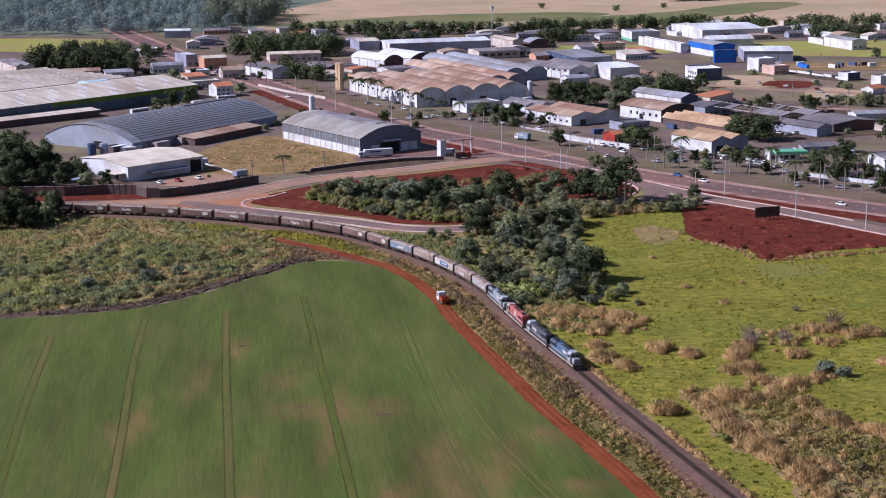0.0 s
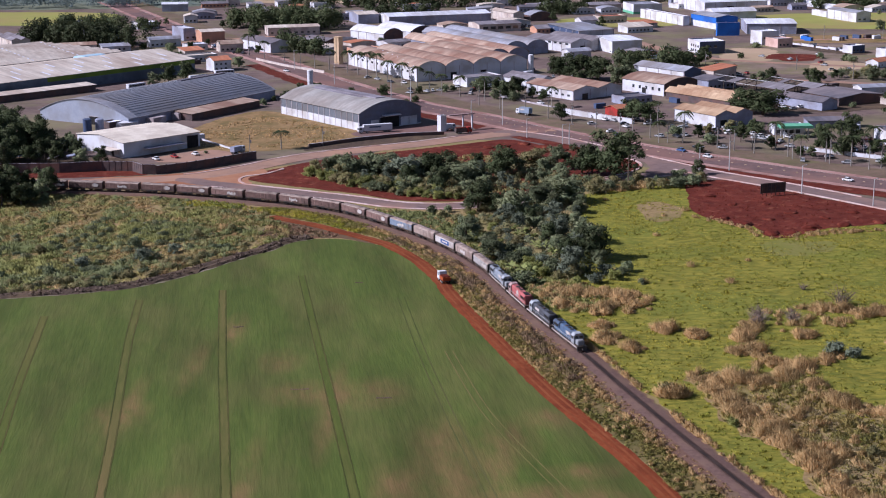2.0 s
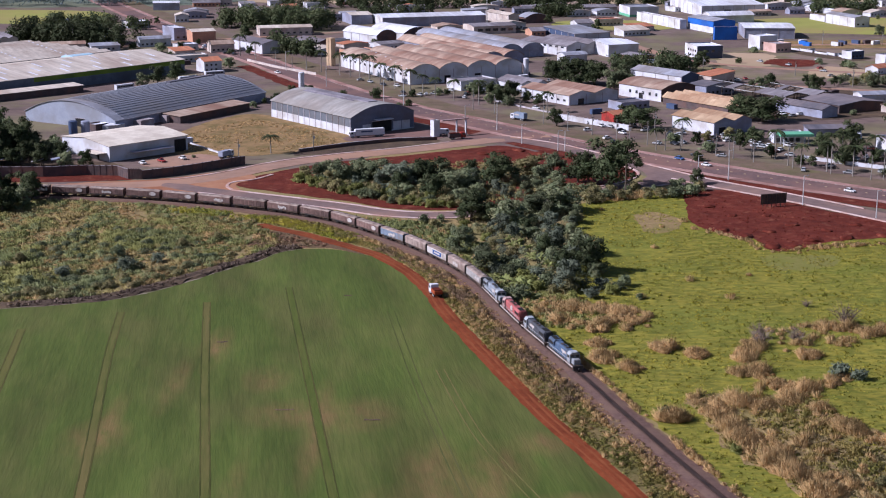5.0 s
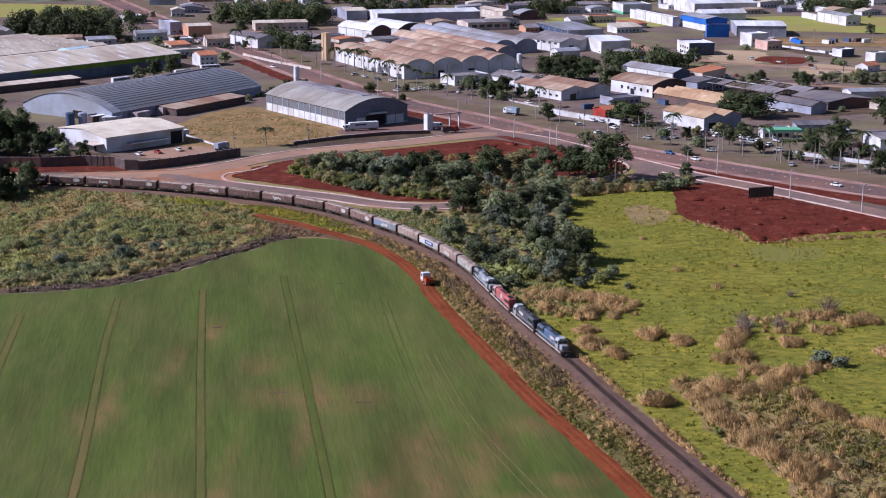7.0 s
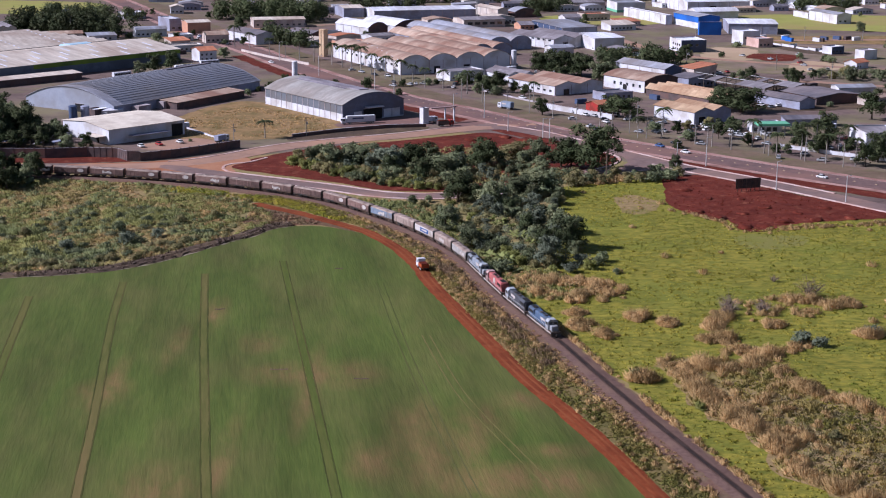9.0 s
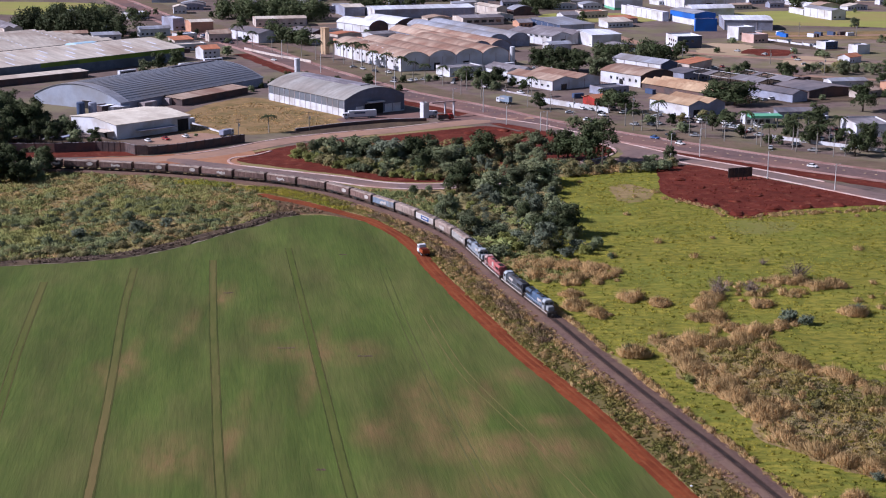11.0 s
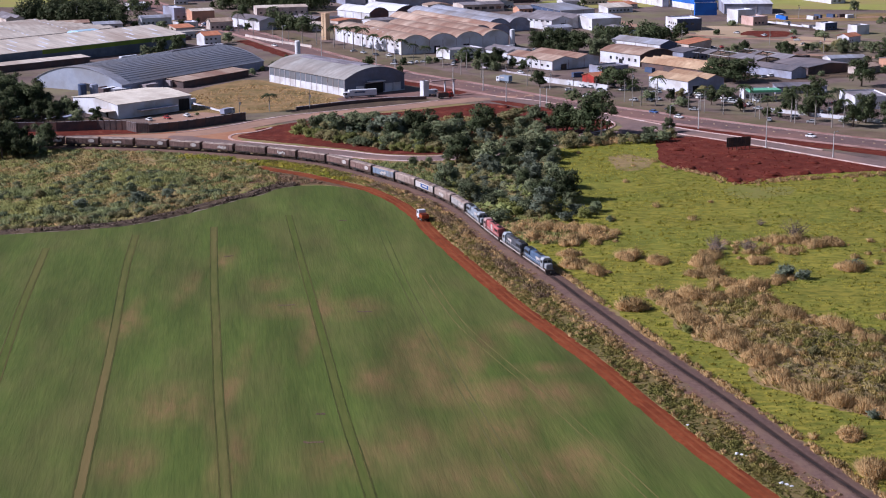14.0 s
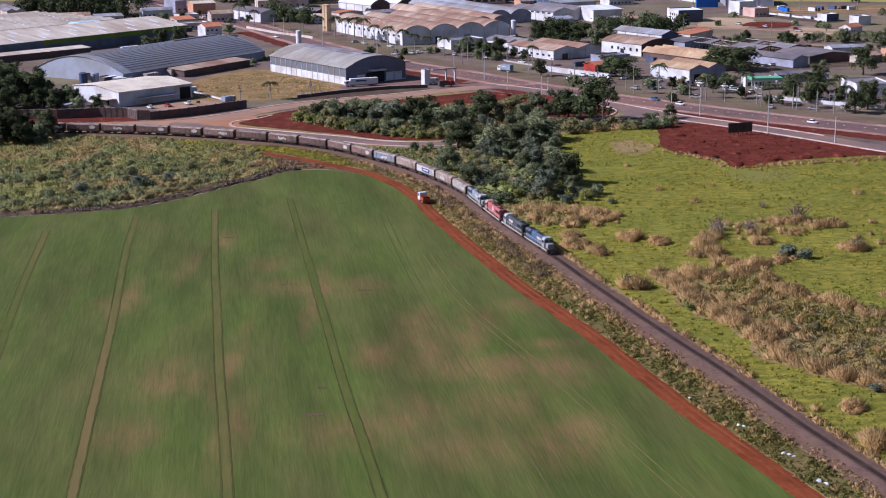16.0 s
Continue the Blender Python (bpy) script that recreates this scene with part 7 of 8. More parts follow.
building("long_shed", "long white low shed", 325.1, 1307.6, 20, 5.5, 56.0, 3.3, "gable", "y", 1, "white", "whiteroof")
building("low_house", "low white house among green lots", 300.0, 1253.3, 15, 3.0, 25.0, 3.7, "flat", "x", 0, "white", "concrete")
building("house", "small white house with an orange clay roof", 255.1, 928.7, 40, 12.2, 9.0, 3.8, "gable", "x", 1.8, "white", "tile", windows=(("f", 1, 2.5, 2, 1, 1, 1),))
building("white_store", "plain white store building", 272.6, 976.8, 30, 11.0, 8.5, 5.4, "flat", "x", 0, "white", "concrete")
building("white_store", "white warehouse wall with a grey roof", 215.8, 814.4, 10, 21.0, 11.0, 4.3, "gable", "x", 1.2, "white", "zinc")
for k, (x, y, lx, yaw) in enumerate(((231, 1062, 9, -58), (236, 1053, 12, -60), (240, 1048, 7, 30), (243, 1040, 12, -62), (249, 1031, 10, -60), (252, 1022, 8, 28), (254, 1020, 9, -62))):
    o = thing("unfinished_wall", "low white block wall of an unfinished house", "wall", pose(x, y, 0, 0, 0, yaw), "unfinished walls on the building lot")
    part("footing", bx(-0.2, lx + 0.2, -0.25, 0.45, -0.3, 0.25), "concrete", o)
    part("blockwork", bx(0, lx, 0, 0.2, 0.25, 1.3 + (k % 3) * 0.4), "white", o)
    part("corner_post", bx(-0.1, 0.15, -0.03, 0.23, 0.25, 2.4), "concrete", o)
building("small_store", "small dark blue store with a white end wall", 258.5, 1004.5, 30, 11.0, 9.0, 4.4, "flat", "x", 0, "navy", "whiteroof", ends="white", windows=(("f", 1, 3, 3, 1.4, 1.2, 1.2),))
patch("ground_dry_lot", [(176.6, 1022), (186, 1040), (212, 1034), (206, 992), (192, 967), (171, 974)], 0.105, "tan", "dry pale grass lot between the town blocks", wob=2.0)
patch("ground_dry_lot", [(217, 952), (236, 968), (253, 957), (243, 926), (223, 914), (215.6, 926)], 0.105, "tan", "dry pale grass lot between the town blocks", wob=2.0)
patch("ground_red_lot", [(205.5, 991), (221, 1003), (231, 993), (225, 970), (207, 968)], 0.115, "redsoil", "red soil heap ground beside the dry lot", wob=1.2)
undergrowth("lot_bushes", "dark green bushes along the dry lot", [(215, 892), (230, 912), (270, 906), (262, 884), (236, 880)], 34, "leaf_mid", 71, 3.2, 6.0)
patch("ground_building_lot", [(222, 1064), (236, 1068), (262, 1030), (272, 1008), (258, 998), (236, 1022)], 0.11, "ditch", "dark churned building lot", wob=1.0)
building("blue_gable_hall", "hall with a grey gable roof and blue end wall", 131.0, 881.2, 37, 14.0, 41.2, 5.3, "gable", "y", 2.2, "white", "zinc", ends="navy")
# dark end walls paint the shade on the face turned from the sun
building("rusty_hall", "white hall with a rust-streaked pale roof", 111.5, 819.9, 37, 25.2, 32.8, 6.5, "arch", "y", 2.6, "white", "rust", windows=(("l", 3, 5, 5, 1.6, 1.6, 2.6),), ends="wallsoot", doors=(("l", 14, 3, 3.2),))
building("twin_gable_hall", "white hall with twin grey gables", 76.7, 1024.6, 36, 35.5, 47.5, 6.5, "gable", "y", 2.4, "white", "fibre", n=2, windows=(("l", 3, 6, 8, 3, 1, 5),), doors=(("f", 8, 4, 4),))
building("white_side_hall", "white side hall with a bright flat roof", 103.6, 1019.5, 20, 21.8, 36.0, 7.9, "gable", "x", 1, "white", "whiteroof")
building("navy_roof_hall", "hall with a blue-grey roof and dark parapet", 89.6, 1120.8, 24, 29.0, 48.5, 4.5, "mono", "x", 1.2, "white", "zinc", ends="navy")
building("small_factory", "low cream factory with dark windows", 18.1, 1162.7, 18, 33.5, 26.0, 5.6, "gable", "x", 1.2, "cream", "fibre", windows=(("f", 3, 6, 7, 4, 2, 2),))
building("long_white_hall", "very long white warehouse with a pale blue side", -51.9, 1216.3, 16, 83.8, 34.0, 7.2, "gable", "x", 1.6, "greywall", "whiteroof", ends="white")
building("cream_hall", "cream hall with a tan roof", 46.8, 1240.8, 26, 9.2, 39.8, 6.8, "gable", "y", 1.5, "cream", "tanroof")
building("vault_hall", "vaulted hall with a dark front", 60.7, 1244.4, 22, 19.2, 14.2, 4.6, "arch", "y", 3, "wallsoot", "zinc")
building("green_front_store", "white store with a green band", 149.1, 1296.8, 12, 25.0, 28.0, 7.6, "flat", "x", 0, "white", "zinc", skirt=("green", 2))
building("dark_roof_hall", "low hall with a dark roof", 114.9, 1331.9, 12, 28.8, 22.2, 4.9, "gable", "x", 1.5, "cream", "fibre")
building("vault_hall", "pale vaulted hall with a dark end", -51.0, 1093.0, 38, 17.0, 41.5, 6.5, "arch", "y", 3.6, "white", "whiteroof", ends="wallsoot")
building("vault_hall", "second pale vaulted hall with a dark end", -32.7, 1118.1, 38, 23.5, 42.2, 5.4, "arch", "y", 3.8, "white", "whiteroof", ends="wallsoot")
building("tan_hall", "hall with a tan roof in front of the grove", -77.4, 1236.8, 18, 17.0, 30.0, 7.3, "gable", "x", 1.4, "greywall", "tanroof")
building("shop_row", "row of low shops with a tan roof", -139.5, 1149.9, 14, 38.8, 20.0, 5.9, "gable", "x", 1.2, "cream", "tanroof", windows=(("f", 2, 4.5, 9, 2, 1.2, 1.6),))
building("dark_roof_store", "white store with a dark gable roof", -124.7, 1038.3, 36, 17.2, 42.5, 6.5, "gable", "y", 2.2, "white", "darkroof")
building("dark_roof_store", "low store with a dark roof", -100.7, 1067.5, 34, 23.8, 31.0, 3.6, "gable", "y", 2, "wallsoot", "fibre", n=2)
building("pale_blue_shop", "white and pale blue shop front", -198.0, 1122.6, 30, 8.8, 24.0, 8.3, "flat", "x", 0, "greywall", "whiteroof", windows=(("f", 2, 4.5, 2, 2, 1.2, 1.6),))
building("orange_shop", "orange painted shop with a pale roof", -182.1, 1106.1, 22, 16.8, 18.0, 7.8, "gable", "x", 1.2, "brickwall", "tanroof")
building("grey_depot", "grey depot hall at the edge of town", -258.1, 1365.5, 4, 22.5, 3.0, 6.5, "gable", "x", 1.5, "greywall", "whiteroof")
building("house", "white house with an orange clay roof beside the highway", -148.6, 942.3, 30, 11.2, 13.5, 6.7, "gable", "x", 2, "white", "tile", windows=(("f", 1, 3, 3, 1.2, 1.1, 1.2), ("f", 1, 3, 3, 1.2, 1.1, 4.0)))
building("low_sheds", "low tan-roofed sheds beside the grove", -310.0, 1075.0, 30, 12.8, 47.8, 6.4, "gable", "y", 1.5, "cream", "fibre", n=2)
building("dark_roof_store", "weathered dark store behind the palms", 49.0, 866.4, 36, 6.8, 32.0, 3.6, "gable", "y", 1.6, "white", "fibre")
building("twin_gable_shop", "white shop with twin tan gables", 62.0, 807.7, 36, 34.0, 40.0, 5.2, "gable", "y", 2.0, "white", "rust", n=2, doors=(("f", 6, 4, 3),), windows=(("l", 3, 5, 5, 2, 1, 1.8),))
building("small_shop", "small red shop with an orange tile roof", 78.8, 746.0, 36, 9.0, 9.0, 4.6, "gable", "x", 1.4, "redpaint", "tile", windows=(("f", 1.5, 3, 3, 1.6, 1.4, 1),))
building("tan_gable_hall", "white and blue hall with twin tan gables", 121.6, 713.9, 33, 23.5, 29.2, 6.0, "gable", "y", 2.0, "white", "goldroof", n=2, ends="greywall", doors=(("f", 3, 4, 3.6),))
building("tan_roof_hall", "wide hall with rusty tan gabled roofs", 138.5, 773.7, 36, 19.0, 46.5, 4.0, "gable", "y", 2.4, "wallsoot", "goldroof", n=3)
building("dark_shed", "dark-roofed shed in a crowded yard", 183.2, 764.2, 34, 11.0, 37.5, 4.3, "gable", "y", 1.8, "greywall", "darkroof")
building("dark_shed", "long dark shed with a pale ridge", 195.4, 779.6, 28, 29.5, 30.8, 4.0, "gable", "y", 1.6, "wallsoot", "darkroof")
def frame_hall(x, y, yaw, lx, ly, h):
    """A hall of bare posts, rafters and purlins, partly covered with sheets."""
    o = thing("steel_frame_hall", "open rusty steel hall frame, partly covered with grey sheets", "steel frame", pose(x, y, 0, 0, 0, yaw))
    n = 9
    for i in range(n):
        d = i * ly / (n - 1)
        for e in (0, lx):
            part("post", bx(e - 0.15, e + 0.15, d - 0.15, d + 0.15, -0.2, h), "steel", o)
        part("rafter", extrude(bmesh.new(), [(-0.3, h), (lx / 2, h + 1.5), (lx + 0.3, h), (lx + 0.3, h + 0.35), (lx / 2, h + 1.9), (-0.3, h + 0.35)], d - 0.12, d + 0.12, "y"), "steel", o)
    for k in range(9):
        u = k / 8
        z = h + 0.35 + 1.55 * (1 - abs(2 * u - 1))
        part("purlin", bx(lx * u - 0.12, lx * u + 0.12, -0.5, ly + 0.5, z, z + 0.2), "lamp_paint" if k in (0, 4, 8) else "steel", o)
    for a, b in ((0.0, 0.36), (0.62, 0.72)):
        part("roof_sheet", extrude(bmesh.new(), [(-0.5, h + 0.45), (lx / 2, h + 2.15), (lx + 0.5, h + 0.45), (lx + 0.5, h + 0.53), (lx / 2, h + 2.23), (-0.5, h + 0.53)], ly * a, ly * b, "y"), "fibre_y", o)
    FOOT.append((x, y, radians(yaw), lx, ly))
    return o


frame_hall(172, 800, 33, 17, 62, 5.0)
frame_hall(190, 809, 33, 15, 40, 4.6)
building("petrol_station", "white station shop with wide windows", 145.2, 694.3, 4, 13.8, 8.0, 3.9, "flat", "x", 0, "white", "concrete", windows=(("f", 1, 3, 4, 2, 1.8, 0.6),))
building("canopy_store", "long low store with a bluish roof", 164.3, 710.5, 6, 25.2, 6.8, 3.5, "mono", "x", 1.0, "greywall", "darkroof")
building("roadside_store", "store with a white roof edge beside the palms", 189.0, 659.3, 4, 16.5, 22.5, 5.2, "flat", "x", 0, "white", "fibre")
building("white_row", "low white row building behind the palms", 6.1, 862.6, 30, 23.2, 16.0, 4.8, "flat", "x", 0, "white", "fibre", windows=(("f", 2, 4, 6, 2, 1.2, 1.2),))
building("grey_store", "grey-roofed store beside the big trees", 39.4, 857.0, 36, 8.2, 22.2, 4.5, "gable", "y", 1.5, "white", "fibre")
building("gate_block", "white gate pillar block", -7.5, 711.0, 35, 3.2, 3.0, 7.0, "flat", "x", 0, "white", "concrete")
building("lean_to", "tan-roofed lean-to beside the vaulted warehouse", -130.9, 750.8, 58, 52.8, 12, 3.4, "mono", "x", 0.8, "wallsoot", "rust")
building("white_canopy", "small store with a bright white roof", -166.3, 725.2, 50, 17.2, 7, 3.0, "flat", "x", 0.8, "wallsoot", "whiteroof")

# low houses and sheds that fill the estate
rng = random.Random(44)
_kinds = [("white", "zinc", "white"), ("white", "fibre", "white"), ("cream", "tile", "cream"), ("white", "whiteroof", "white"), ("brickwall", "fibre", "brick"), ("white", "tanroof", "white"), ("greywall", "darkroof", "grey"), ("cream", "rust", "cream")]
_zones = [((-230, -90), (1240, 1420), 18, 14), ((-60, 130), (1300, 1420), 14, 12), ((300, 420), (1150, 1400), 14, 20), ((190, 330), (1300, 1430), 12, 18), ((-330, -235), (1000, 1240), 8, 25), ((-90, -20), (1010, 1090), 8, 30), ((-215, -150), (960, 1100), 5, 30), ((205, 255), (775, 800), 2, 30), ((60, 150), (780, 900), 3, 36), ((70, 120), (930, 1000), 3, 30), ((-10, 140), (1140, 1240), 8, 18)]
_cn = {"zinc": "a grey roof", "fibre": "a dark cement roof", "tile": "an orange tile roof", "whiteroof": "a white roof", "tanroof": "a tan roof", "darkroof": "a dark roof", "rust": "a rusty roof"}
_boxes = [(o.matrix_world.translation.x, o.matrix_world.translation.y) for o in bpy.data.objects if o.get("category") == "building"]
for (xa, xb), (ya, yb), cnt, yaw in _zones:
    for i in range(cnt):
        for _ in range(30):
            x, y = rng.uniform(xa, xb), rng.uniform(ya, yb)
            if all((x - a) ** 2 + (y - b) ** 2 > (17 if xa in (150, 60) else 24) ** 2 for a, b in _boxes):
                break
        else:
            continue
        _boxes.append((x, y))
        wl, cv, nm = rng.choice(_kinds if xa != 150 else [("greywall", "darkroof", "grey"), ("cream", "fibre", "cream"), ("white", "fibre", "white")])
        lx, ly, h = rng.uniform(9, 24), rng.uniform(8, 18), rng.uniform(3, 5.5)
        building(rng.choice(["house", "workshop", "shed"]), f"{nm} low building with {_cn[cv]} in the estate", x, y, yaw + rng.uniform(-8, 8), lx, ly, h, rng.choice(["gable", "gable", "flat", "mono", "arch"]), rng.choice("xy"), rng.uniform(1, 2.2), wl, cv, windows=(("f", 1.2, 3.2, int(lx // 3.4), 1.5, 1.2, 1.2),), group="low buildings of the estate")

for x, y, s, k in ((60, 892, 1.2, "dark_a"), (100, 874, 1.0, "mid_a"), (92, 873, 1.2, "mid_a"), (98, 880, 1.1, "mid_b"), (51, 742, 0.85, "dark_a"), (84, 738, 0.9, "dark_a"), (212, 735, 1.3, "dark_b"), (176, 612, 1.1, "dark_a"), (184, 622, 1.2, "dark_a"), (190, 606, 1.1, "dark_b"), (100, 940, 1.0, "mid_a"), (104, 918, 0.9, "mid_b"), (222, 888, 0.6, "mid_a"), (230, 884, 0.6, "olive"), (239, 880, 0.7, "mid_a"), (247, 884, 0.65, "mid_b"), (256, 876, 0.75, "mid_a"), (264, 872, 0.9, "dark_a"), (238, 876, 0.9, "mid_b"), (-182, 949, 0.8, "dark_a"), (-137, 966, 0.7, "mid_a"), (127, 936, 0.8, "mid_a"), (118, 930, 0.8, "olive"), (110, 950, 0.9, "dark_a"), (162, 905, 0.6, "dark_a"), (220, 1052, 0.5, "dark_a"), (-110, 660, 0.4, "shrub_mid"), (110, 690, 0.5, "dark_a"), (140, 700, 0.6, "mid_b"), (128, 712, 0.6, "olive"), (-170, 640, 0.8, "dark_b"), (-178, 650, 0.9, "dark_a"), (-172, 668, 0.7, "mid_a"), (-160, 690, 0.6, "mid_a"), (-160, 905, 0.9, "dark_a"), (-168, 893, 0.9, "dark_a"), (-175, 884, 0.8, "mid_b"), (-78, 850, 0.6, "mid_a"), (-86, 842, 0.6, "dark_a"), (164, 642, 0.75, "dark_a"), (170, 650, 0.85, "dark_b"), (158, 652, 0.7, "dark_a"), (176, 640, 0.7, "dark_a"), (150, 640, 0.5, "mid_b"), (15, 838, 0.75, "dark_a"), (22, 830, 0.75, "dark_b"), (28, 826, 0.7, "dark_a"), (34, 836, 0.7, "dark_a"), (-150, 634, 0.6, "dark_b"), (-160, 640, 0.8, "mid_b"), (-182, 642, 0.8, "dark_a"), (-196, 648, 0.9, "dark_b"), (-165, 655, 0.7, "dark_a"), (240, 896, 0.8, "olive"), (116, 700, 0.6, "olive"), (-184, 668, 1.3, "dark_b"), (-190, 662, 1.3, "dark_a"), (-182, 660, 1.25, "dark_b"), (-194, 674, 1.3, "dark_a"), (-176, 668, 0.8, "mid_b"), (-199, 664, 1.4, "dark_b")):
    if not blocked(x, y, 1.0):
        plant(k, x, y, s, 30, "trees among the buildings")
for x, y, s, sz in ((68, 889, 2.1, 1.3), (82, 884, 1.9, 1.2), (91, 733, 1.6, 1.05), (152, 755, 2.2, 1.15), (146, 768, 1.6, 1.0)):
    plant("dark_a", x, y, s, 34, "wide spreading trees in town", sz)


def woods(name, label, poly, count, h, w, leaf, seed):
    """Far woodland as one mesh of leaf sprays."""
    rs = np.random.RandomState(seed)
    xs, ys = [p[0] for p in poly], [p[1] for p in poly]
    V, F, N, made = [], [], [], 0
    while made < count:
        x, y = rs.uniform(min(xs), max(xs)), rs.uniform(min(ys), max(ys))
        if not inside(x, y, poly):
            continue
        made += 1
        s = rs.uniform(0.7, 1.3)
        v, f, sn = leaf_cloud(int(seed * 1000 + made), [(x, y, h * s * 0.55, w * s * 0.45, h * s * 0.45), (x + rs.uniform(-2, 2), y + rs.uniform(-2, 2), h * s * 0.75, w * s * 0.3, h * s * 0.25), (x + rs.uniform(-3, 3), y + rs.uniform(-3, 3), h * s * 0.3, w * s * 0.4, h * s * 0.3)], 230, 0.95)
        b = len(V)
        V += v
        N += sn
        F += [tuple(i + b for i in q) for q in f]
    return tagged(new(name, raw(name, V, F, leaf, N)), label, "woodland", kind="stuff")


woods("grove", "dark grove beside the factory", [(-315, 1110), (-270, 1080), (-222, 1072), (-215, 1095), (-260, 1130), (-310, 1140)], 95, 13, 11, "leaf_dark", 51)
woods("grove", "dark grove behind the shops", [(-178, 1215), (-140, 1185), (-95, 1190), (-85, 1215), (-120, 1240), (-170, 1250)], 100, 13, 11, "leaf_dark", 52)
for _k, _poly in enumerate([[(60, 1290), (110, 1300), (112, 1330), (64, 1325)], [(195, 1405), (280, 1395), (285, 1440), (200, 1450)], [(295, 1330), (360, 1320), (370, 1350), (300, 1360)], [(-75, 1255), (-15, 1310), (-10, 1330), (-70, 1290)], [(-330, 1240), (-230, 1190), (-225, 1210), (-320, 1260)], [(105, 925), (140, 930), (150, 960), (100, 960)], [(-125, 1062), (-95, 1020), (-88, 1028), (-118, 1070)]]):
    woods("grove", "group of dark trees in the estate", _poly, 22, 9, 9, "leaf_dark", 53 + _k)
patch("ground_woodland", [(-760, 1405), (-320, 1398), (-225, 1430), (-186, 1500), (-190, 1700), (-176, 2100), (-950, 2170)], 0.07, "woodfloor", "far woodland floor, distance haze painted into its grey-green", wob=3, step=25)
woods("woodland", "wooded slopes in the distance, haze painted into their grey-green", [(-720, 1420), (-320, 1400), (-230, 1430), (-190, 1500), (-200, 1700), (-180, 2100), (-900, 2150)], 1150, 13, 15, "leaf_far", 41)
woods("woodland", "tall eucalyptus stand at the edge of the fields", [(-240, 1470), (-190, 1490), (-175, 1640), (-260, 1640)], 160, 20, 9, "leaf_blue", 42)
woods("woodland", "line of dark trees behind the halls", [(-150, 1385), (-20, 1375), (140, 1395), (240, 1440), (230, 1462), (120, 1425), (-20, 1400), (-150, 1412)], 130, 9, 9, "leaf_dark", 43)
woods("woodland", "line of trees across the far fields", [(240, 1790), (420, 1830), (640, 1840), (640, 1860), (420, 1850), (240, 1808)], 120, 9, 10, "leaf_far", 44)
woods("woodland", "scattered trees along the estate's far edge", [(240, 1400), (420, 1400), (520, 1440), (520, 1460), (240, 1430)], 70, 9, 9, "leaf_dark", 45)
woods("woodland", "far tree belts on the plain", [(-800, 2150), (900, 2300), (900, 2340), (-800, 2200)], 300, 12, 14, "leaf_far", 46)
for x, y in ((95, 1700), (172, 1650), (228, 1690)):
    plant("mid_a", x, y, 0.8, 50, "lone trees in the far fields")


# ---- yards: containers, shrubs, more parked cars ----
def container(x, y, yaw, m, i):
    o = thing("storage_container", {"navy": "dark blue ribbed storage container in a yard", "white": "white ribbed storage container in a yard", "wallsoot": "rusty brown storage container in a yard", "blue": "blue ribbed storage container in a yard"}[m], "container", pose(x, y, 0, 0, 0, yaw), "containers in the yards")
    b = part("body", bx(0, 6, 0, 2.4, 0.1, 2.6), m, o)
    for k in range(10):
        part("rib", bx(0.25 + k * 0.6, 0.45 + k * 0.6, -0.06, 0, 0.15, 2.55), m, b)
    part("base_frame", bx(-0.03, 6.03, -0.03, 2.43, -0.05, 0.12), "steel", o)


for x, y, yaw, m in ((-182, 641, 10, "white"), (-174, 638, -6, "concrete"), (-166, 641, 20, "greywall"), (-190, 640, 0, "greywall")):
    shelter = thing("lean_to_shelter", "small pale sheet-roofed shelter behind the yard wall", "shelter", pose(x, y, 0, 0, 0, yaw), "shelters behind the yard wall")
    part("roof", extrude(bmesh.new(), [(0, 2.3), (4, 3.0), (4, 3.08), (0, 2.38)], 0, 5, "y"), m, shelter)
    for sx, sz in ((0.2, 2.35), (3.7, 2.95)):
        for sy in (0.2, 4.7):
            part("post", bx(sx - 0.07, sx + 0.07, sy - 0.07, sy + 0.07, -0.2, sz), "steel", shelter)
rng = random.Random(71)


def free_spot(areas, gap):
    """A random spot in one of the areas that no building covers."""
    for _ in range(40):
        xa, xb, ya, yb = rng.choice(areas)
        x, y = rng.uniform(xa, xb), rng.uniform(ya, yb)
        if not blocked(x, y, gap):
            break
    return x, y


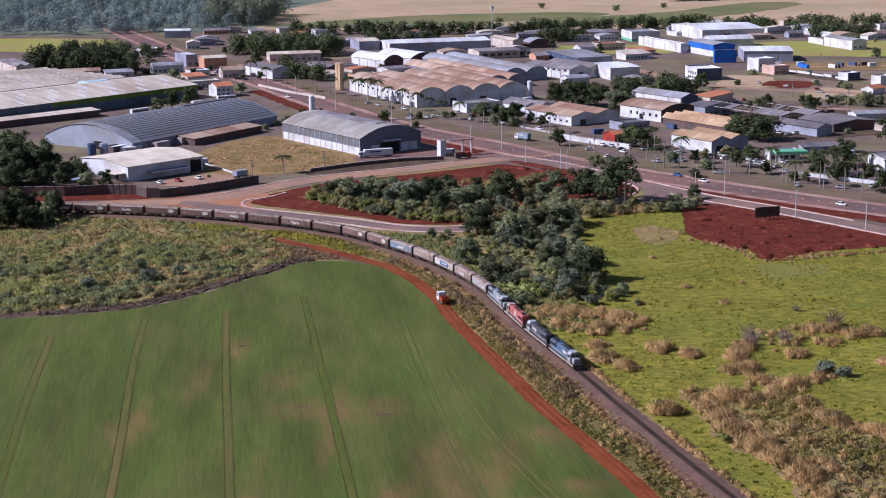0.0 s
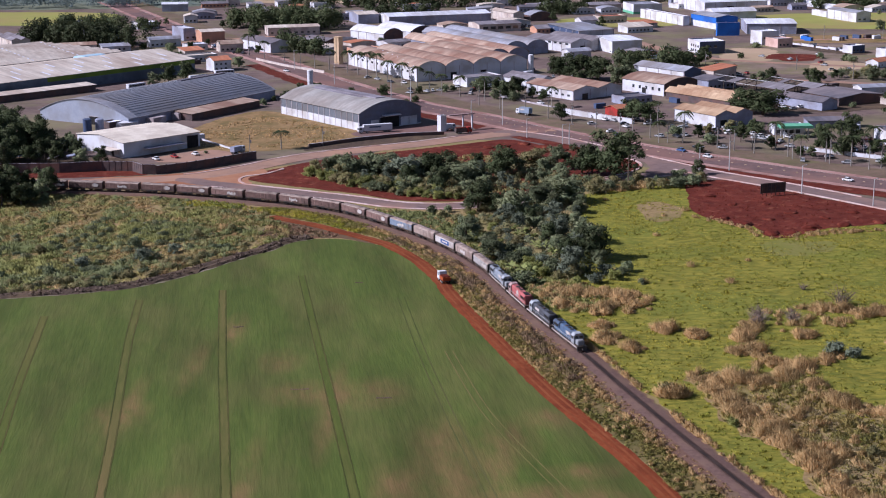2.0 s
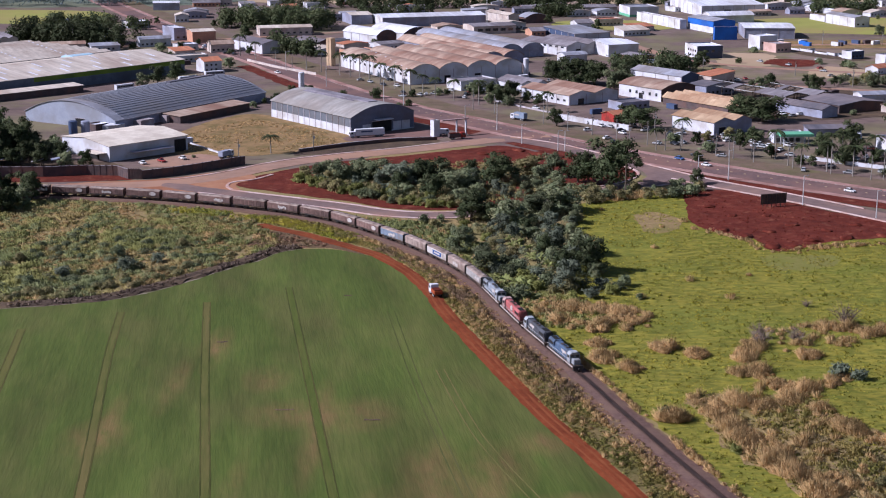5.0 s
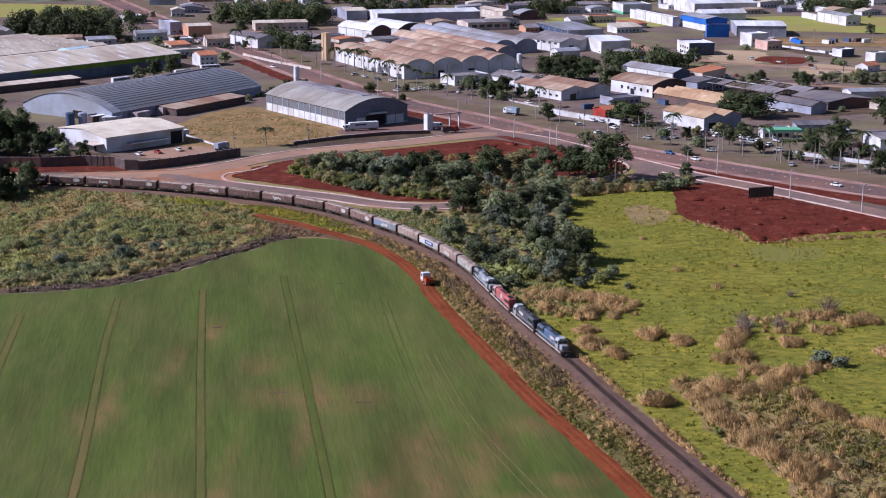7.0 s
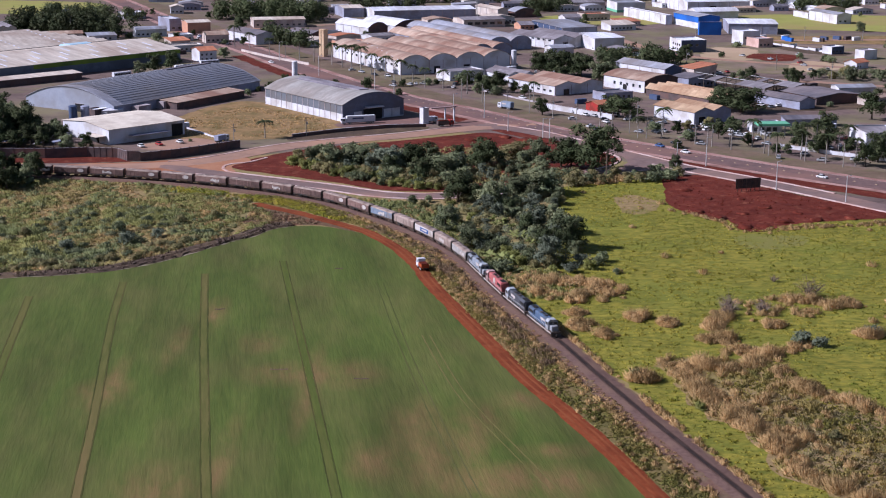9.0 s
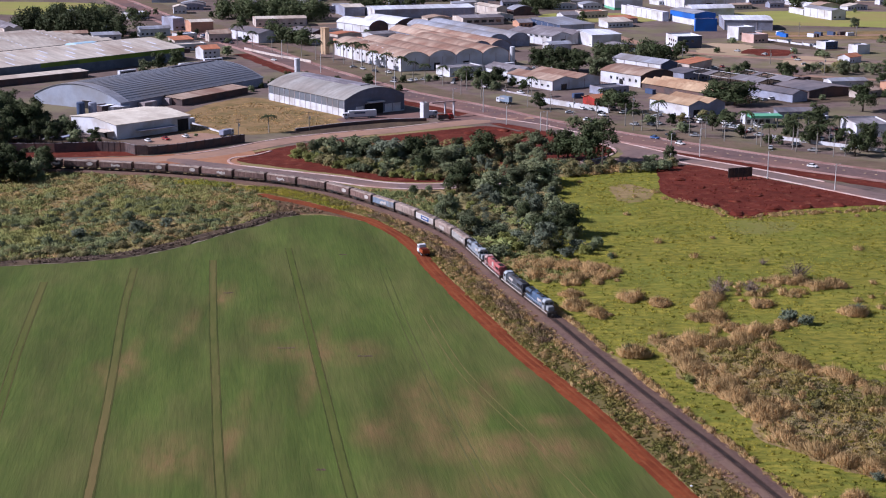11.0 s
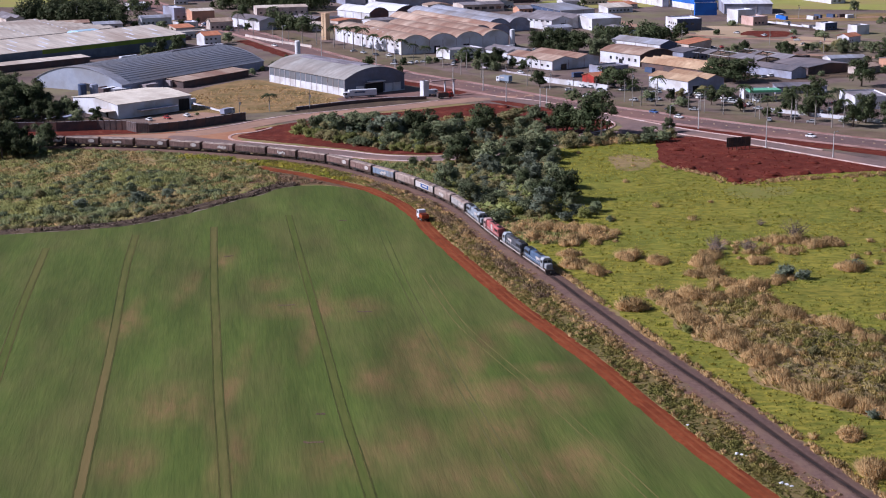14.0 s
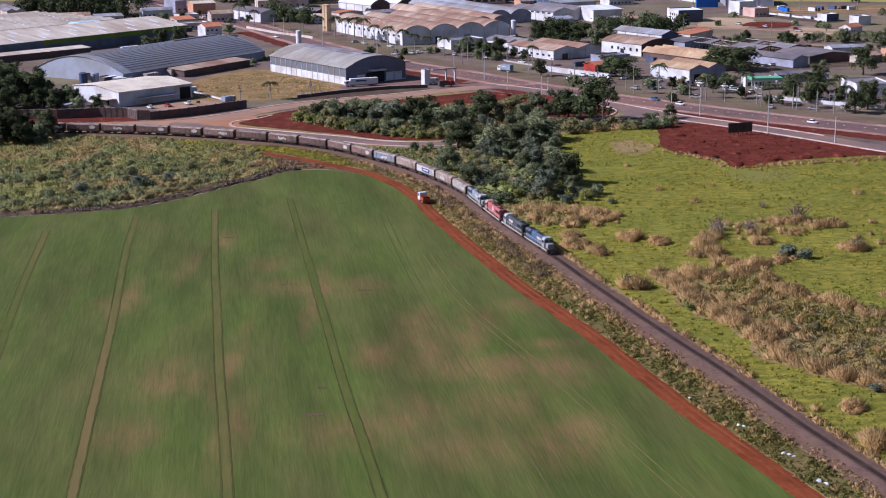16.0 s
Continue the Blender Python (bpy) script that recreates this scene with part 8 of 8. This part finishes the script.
for i in range(34):
    x, y = free_spot([(150, 215, 770, 850), (20, 70, 860, 950), (-60, -20, 1000, 1080), (60, 130, 760, 800), (-180, -120, 660, 700), (140, 190, 690, 730), (-210, -160, 960, 1090), (230, 300, 1080, 1100)], 5.0)
    container(x, y, rng.choice([36, 126, 30]) + rng.uniform(-6, 6), rng.choice(["navy", "white", "wallsoot", "wallsoot", "blue", "white"]), i)
for i in range(70):
    x, y = free_spot([(150, 215, 750, 850), (20, 70, 820, 950), (100, 150, 660, 720), (60, 110, 690, 760), (-40, 20, 830, 880), (140, 200, 620, 690), (160, 240, 900, 1000), (-210, -140, 960, 1090)], 2.4)
    put_car(rng.choice(["white", "white", "silver", "dark", "silver", "red"]), x, y, rng.uniform(0, 180))
for i in range(70):
    x, y = free_spot([(140, 260, 740, 940), (20, 110, 780, 960), (100, 180, 640, 720), (-120, -60, 780, 850), (-60, 40, 800, 860), (180, 330, 930, 1080), (-220, -140, 930, 1100), (-200, -150, 650, 700)], 2.6)
    plant(rng.choice(["shrub_mid", "shrub_dark", "shrub_dark", "shrub_mid"]), x, y, rng.uniform(0.7, 1.5), 72, "shrubs in the yards")

# dark trees scattered through the blocks
for i in range(46):
    x, y = free_spot([(50, 110, 850, 960), (-60, 40, 1020, 1080), (100, 160, 940, 1010), (-30, 120, 1150, 1290), (-200, -100, 1000, 1090), (150, 260, 830, 900), (220, 330, 880, 930), (280, 420, 1130, 1380), (-240, -120, 1120, 1300), (120, 175, 650, 690), (20, 50, 800, 830)], 4.0)
    plant(rng.choice(["dark_a", "dark_b", "dark_a", "mid_b"]), x, y, rng.uniform(0.45, 0.95), 73, "trees between the shops")


# pale rubbish thrown beside the farm road
for k, (x, y, s) in enumerate(((50.4, 253, 0.35), (57.2, 237.4, 0.55), (58.1, 236.8, 0.4), (58.8, 236.2, 0.3), (62.6, 222.9, 0.5), (63.4, 222.2, 0.4), (64.1, 221.4, 0.35), (65.9, 209.9, 0.6), (66.9, 208.6, 0.5))):
    bm = bmesh.new()
    bmesh.ops.create_icosphere(bm, subdivisions=2, radius=1.0)
    for vt in bm.verts:
        q = noise.noise(vt.co * 2.3 + Vector((k * 2.7, 1, 0))) * 0.5
        vt.co = Vector((vt.co.x * s * (1.1 + q), vt.co.y * s * (0.8 + q), max(-0.05, vt.co.z * s * 0.5 * (1 + q))))
    bag = tagged(new("litter_bag", from_bm("litter_bag", bm, "white")), "crumpled pale rubbish bag in the weeds", "rubbish", "rubbish beside the farm road")
    bag.matrix_world = pose(x, y, 0.06, 0, 0, k * 61)
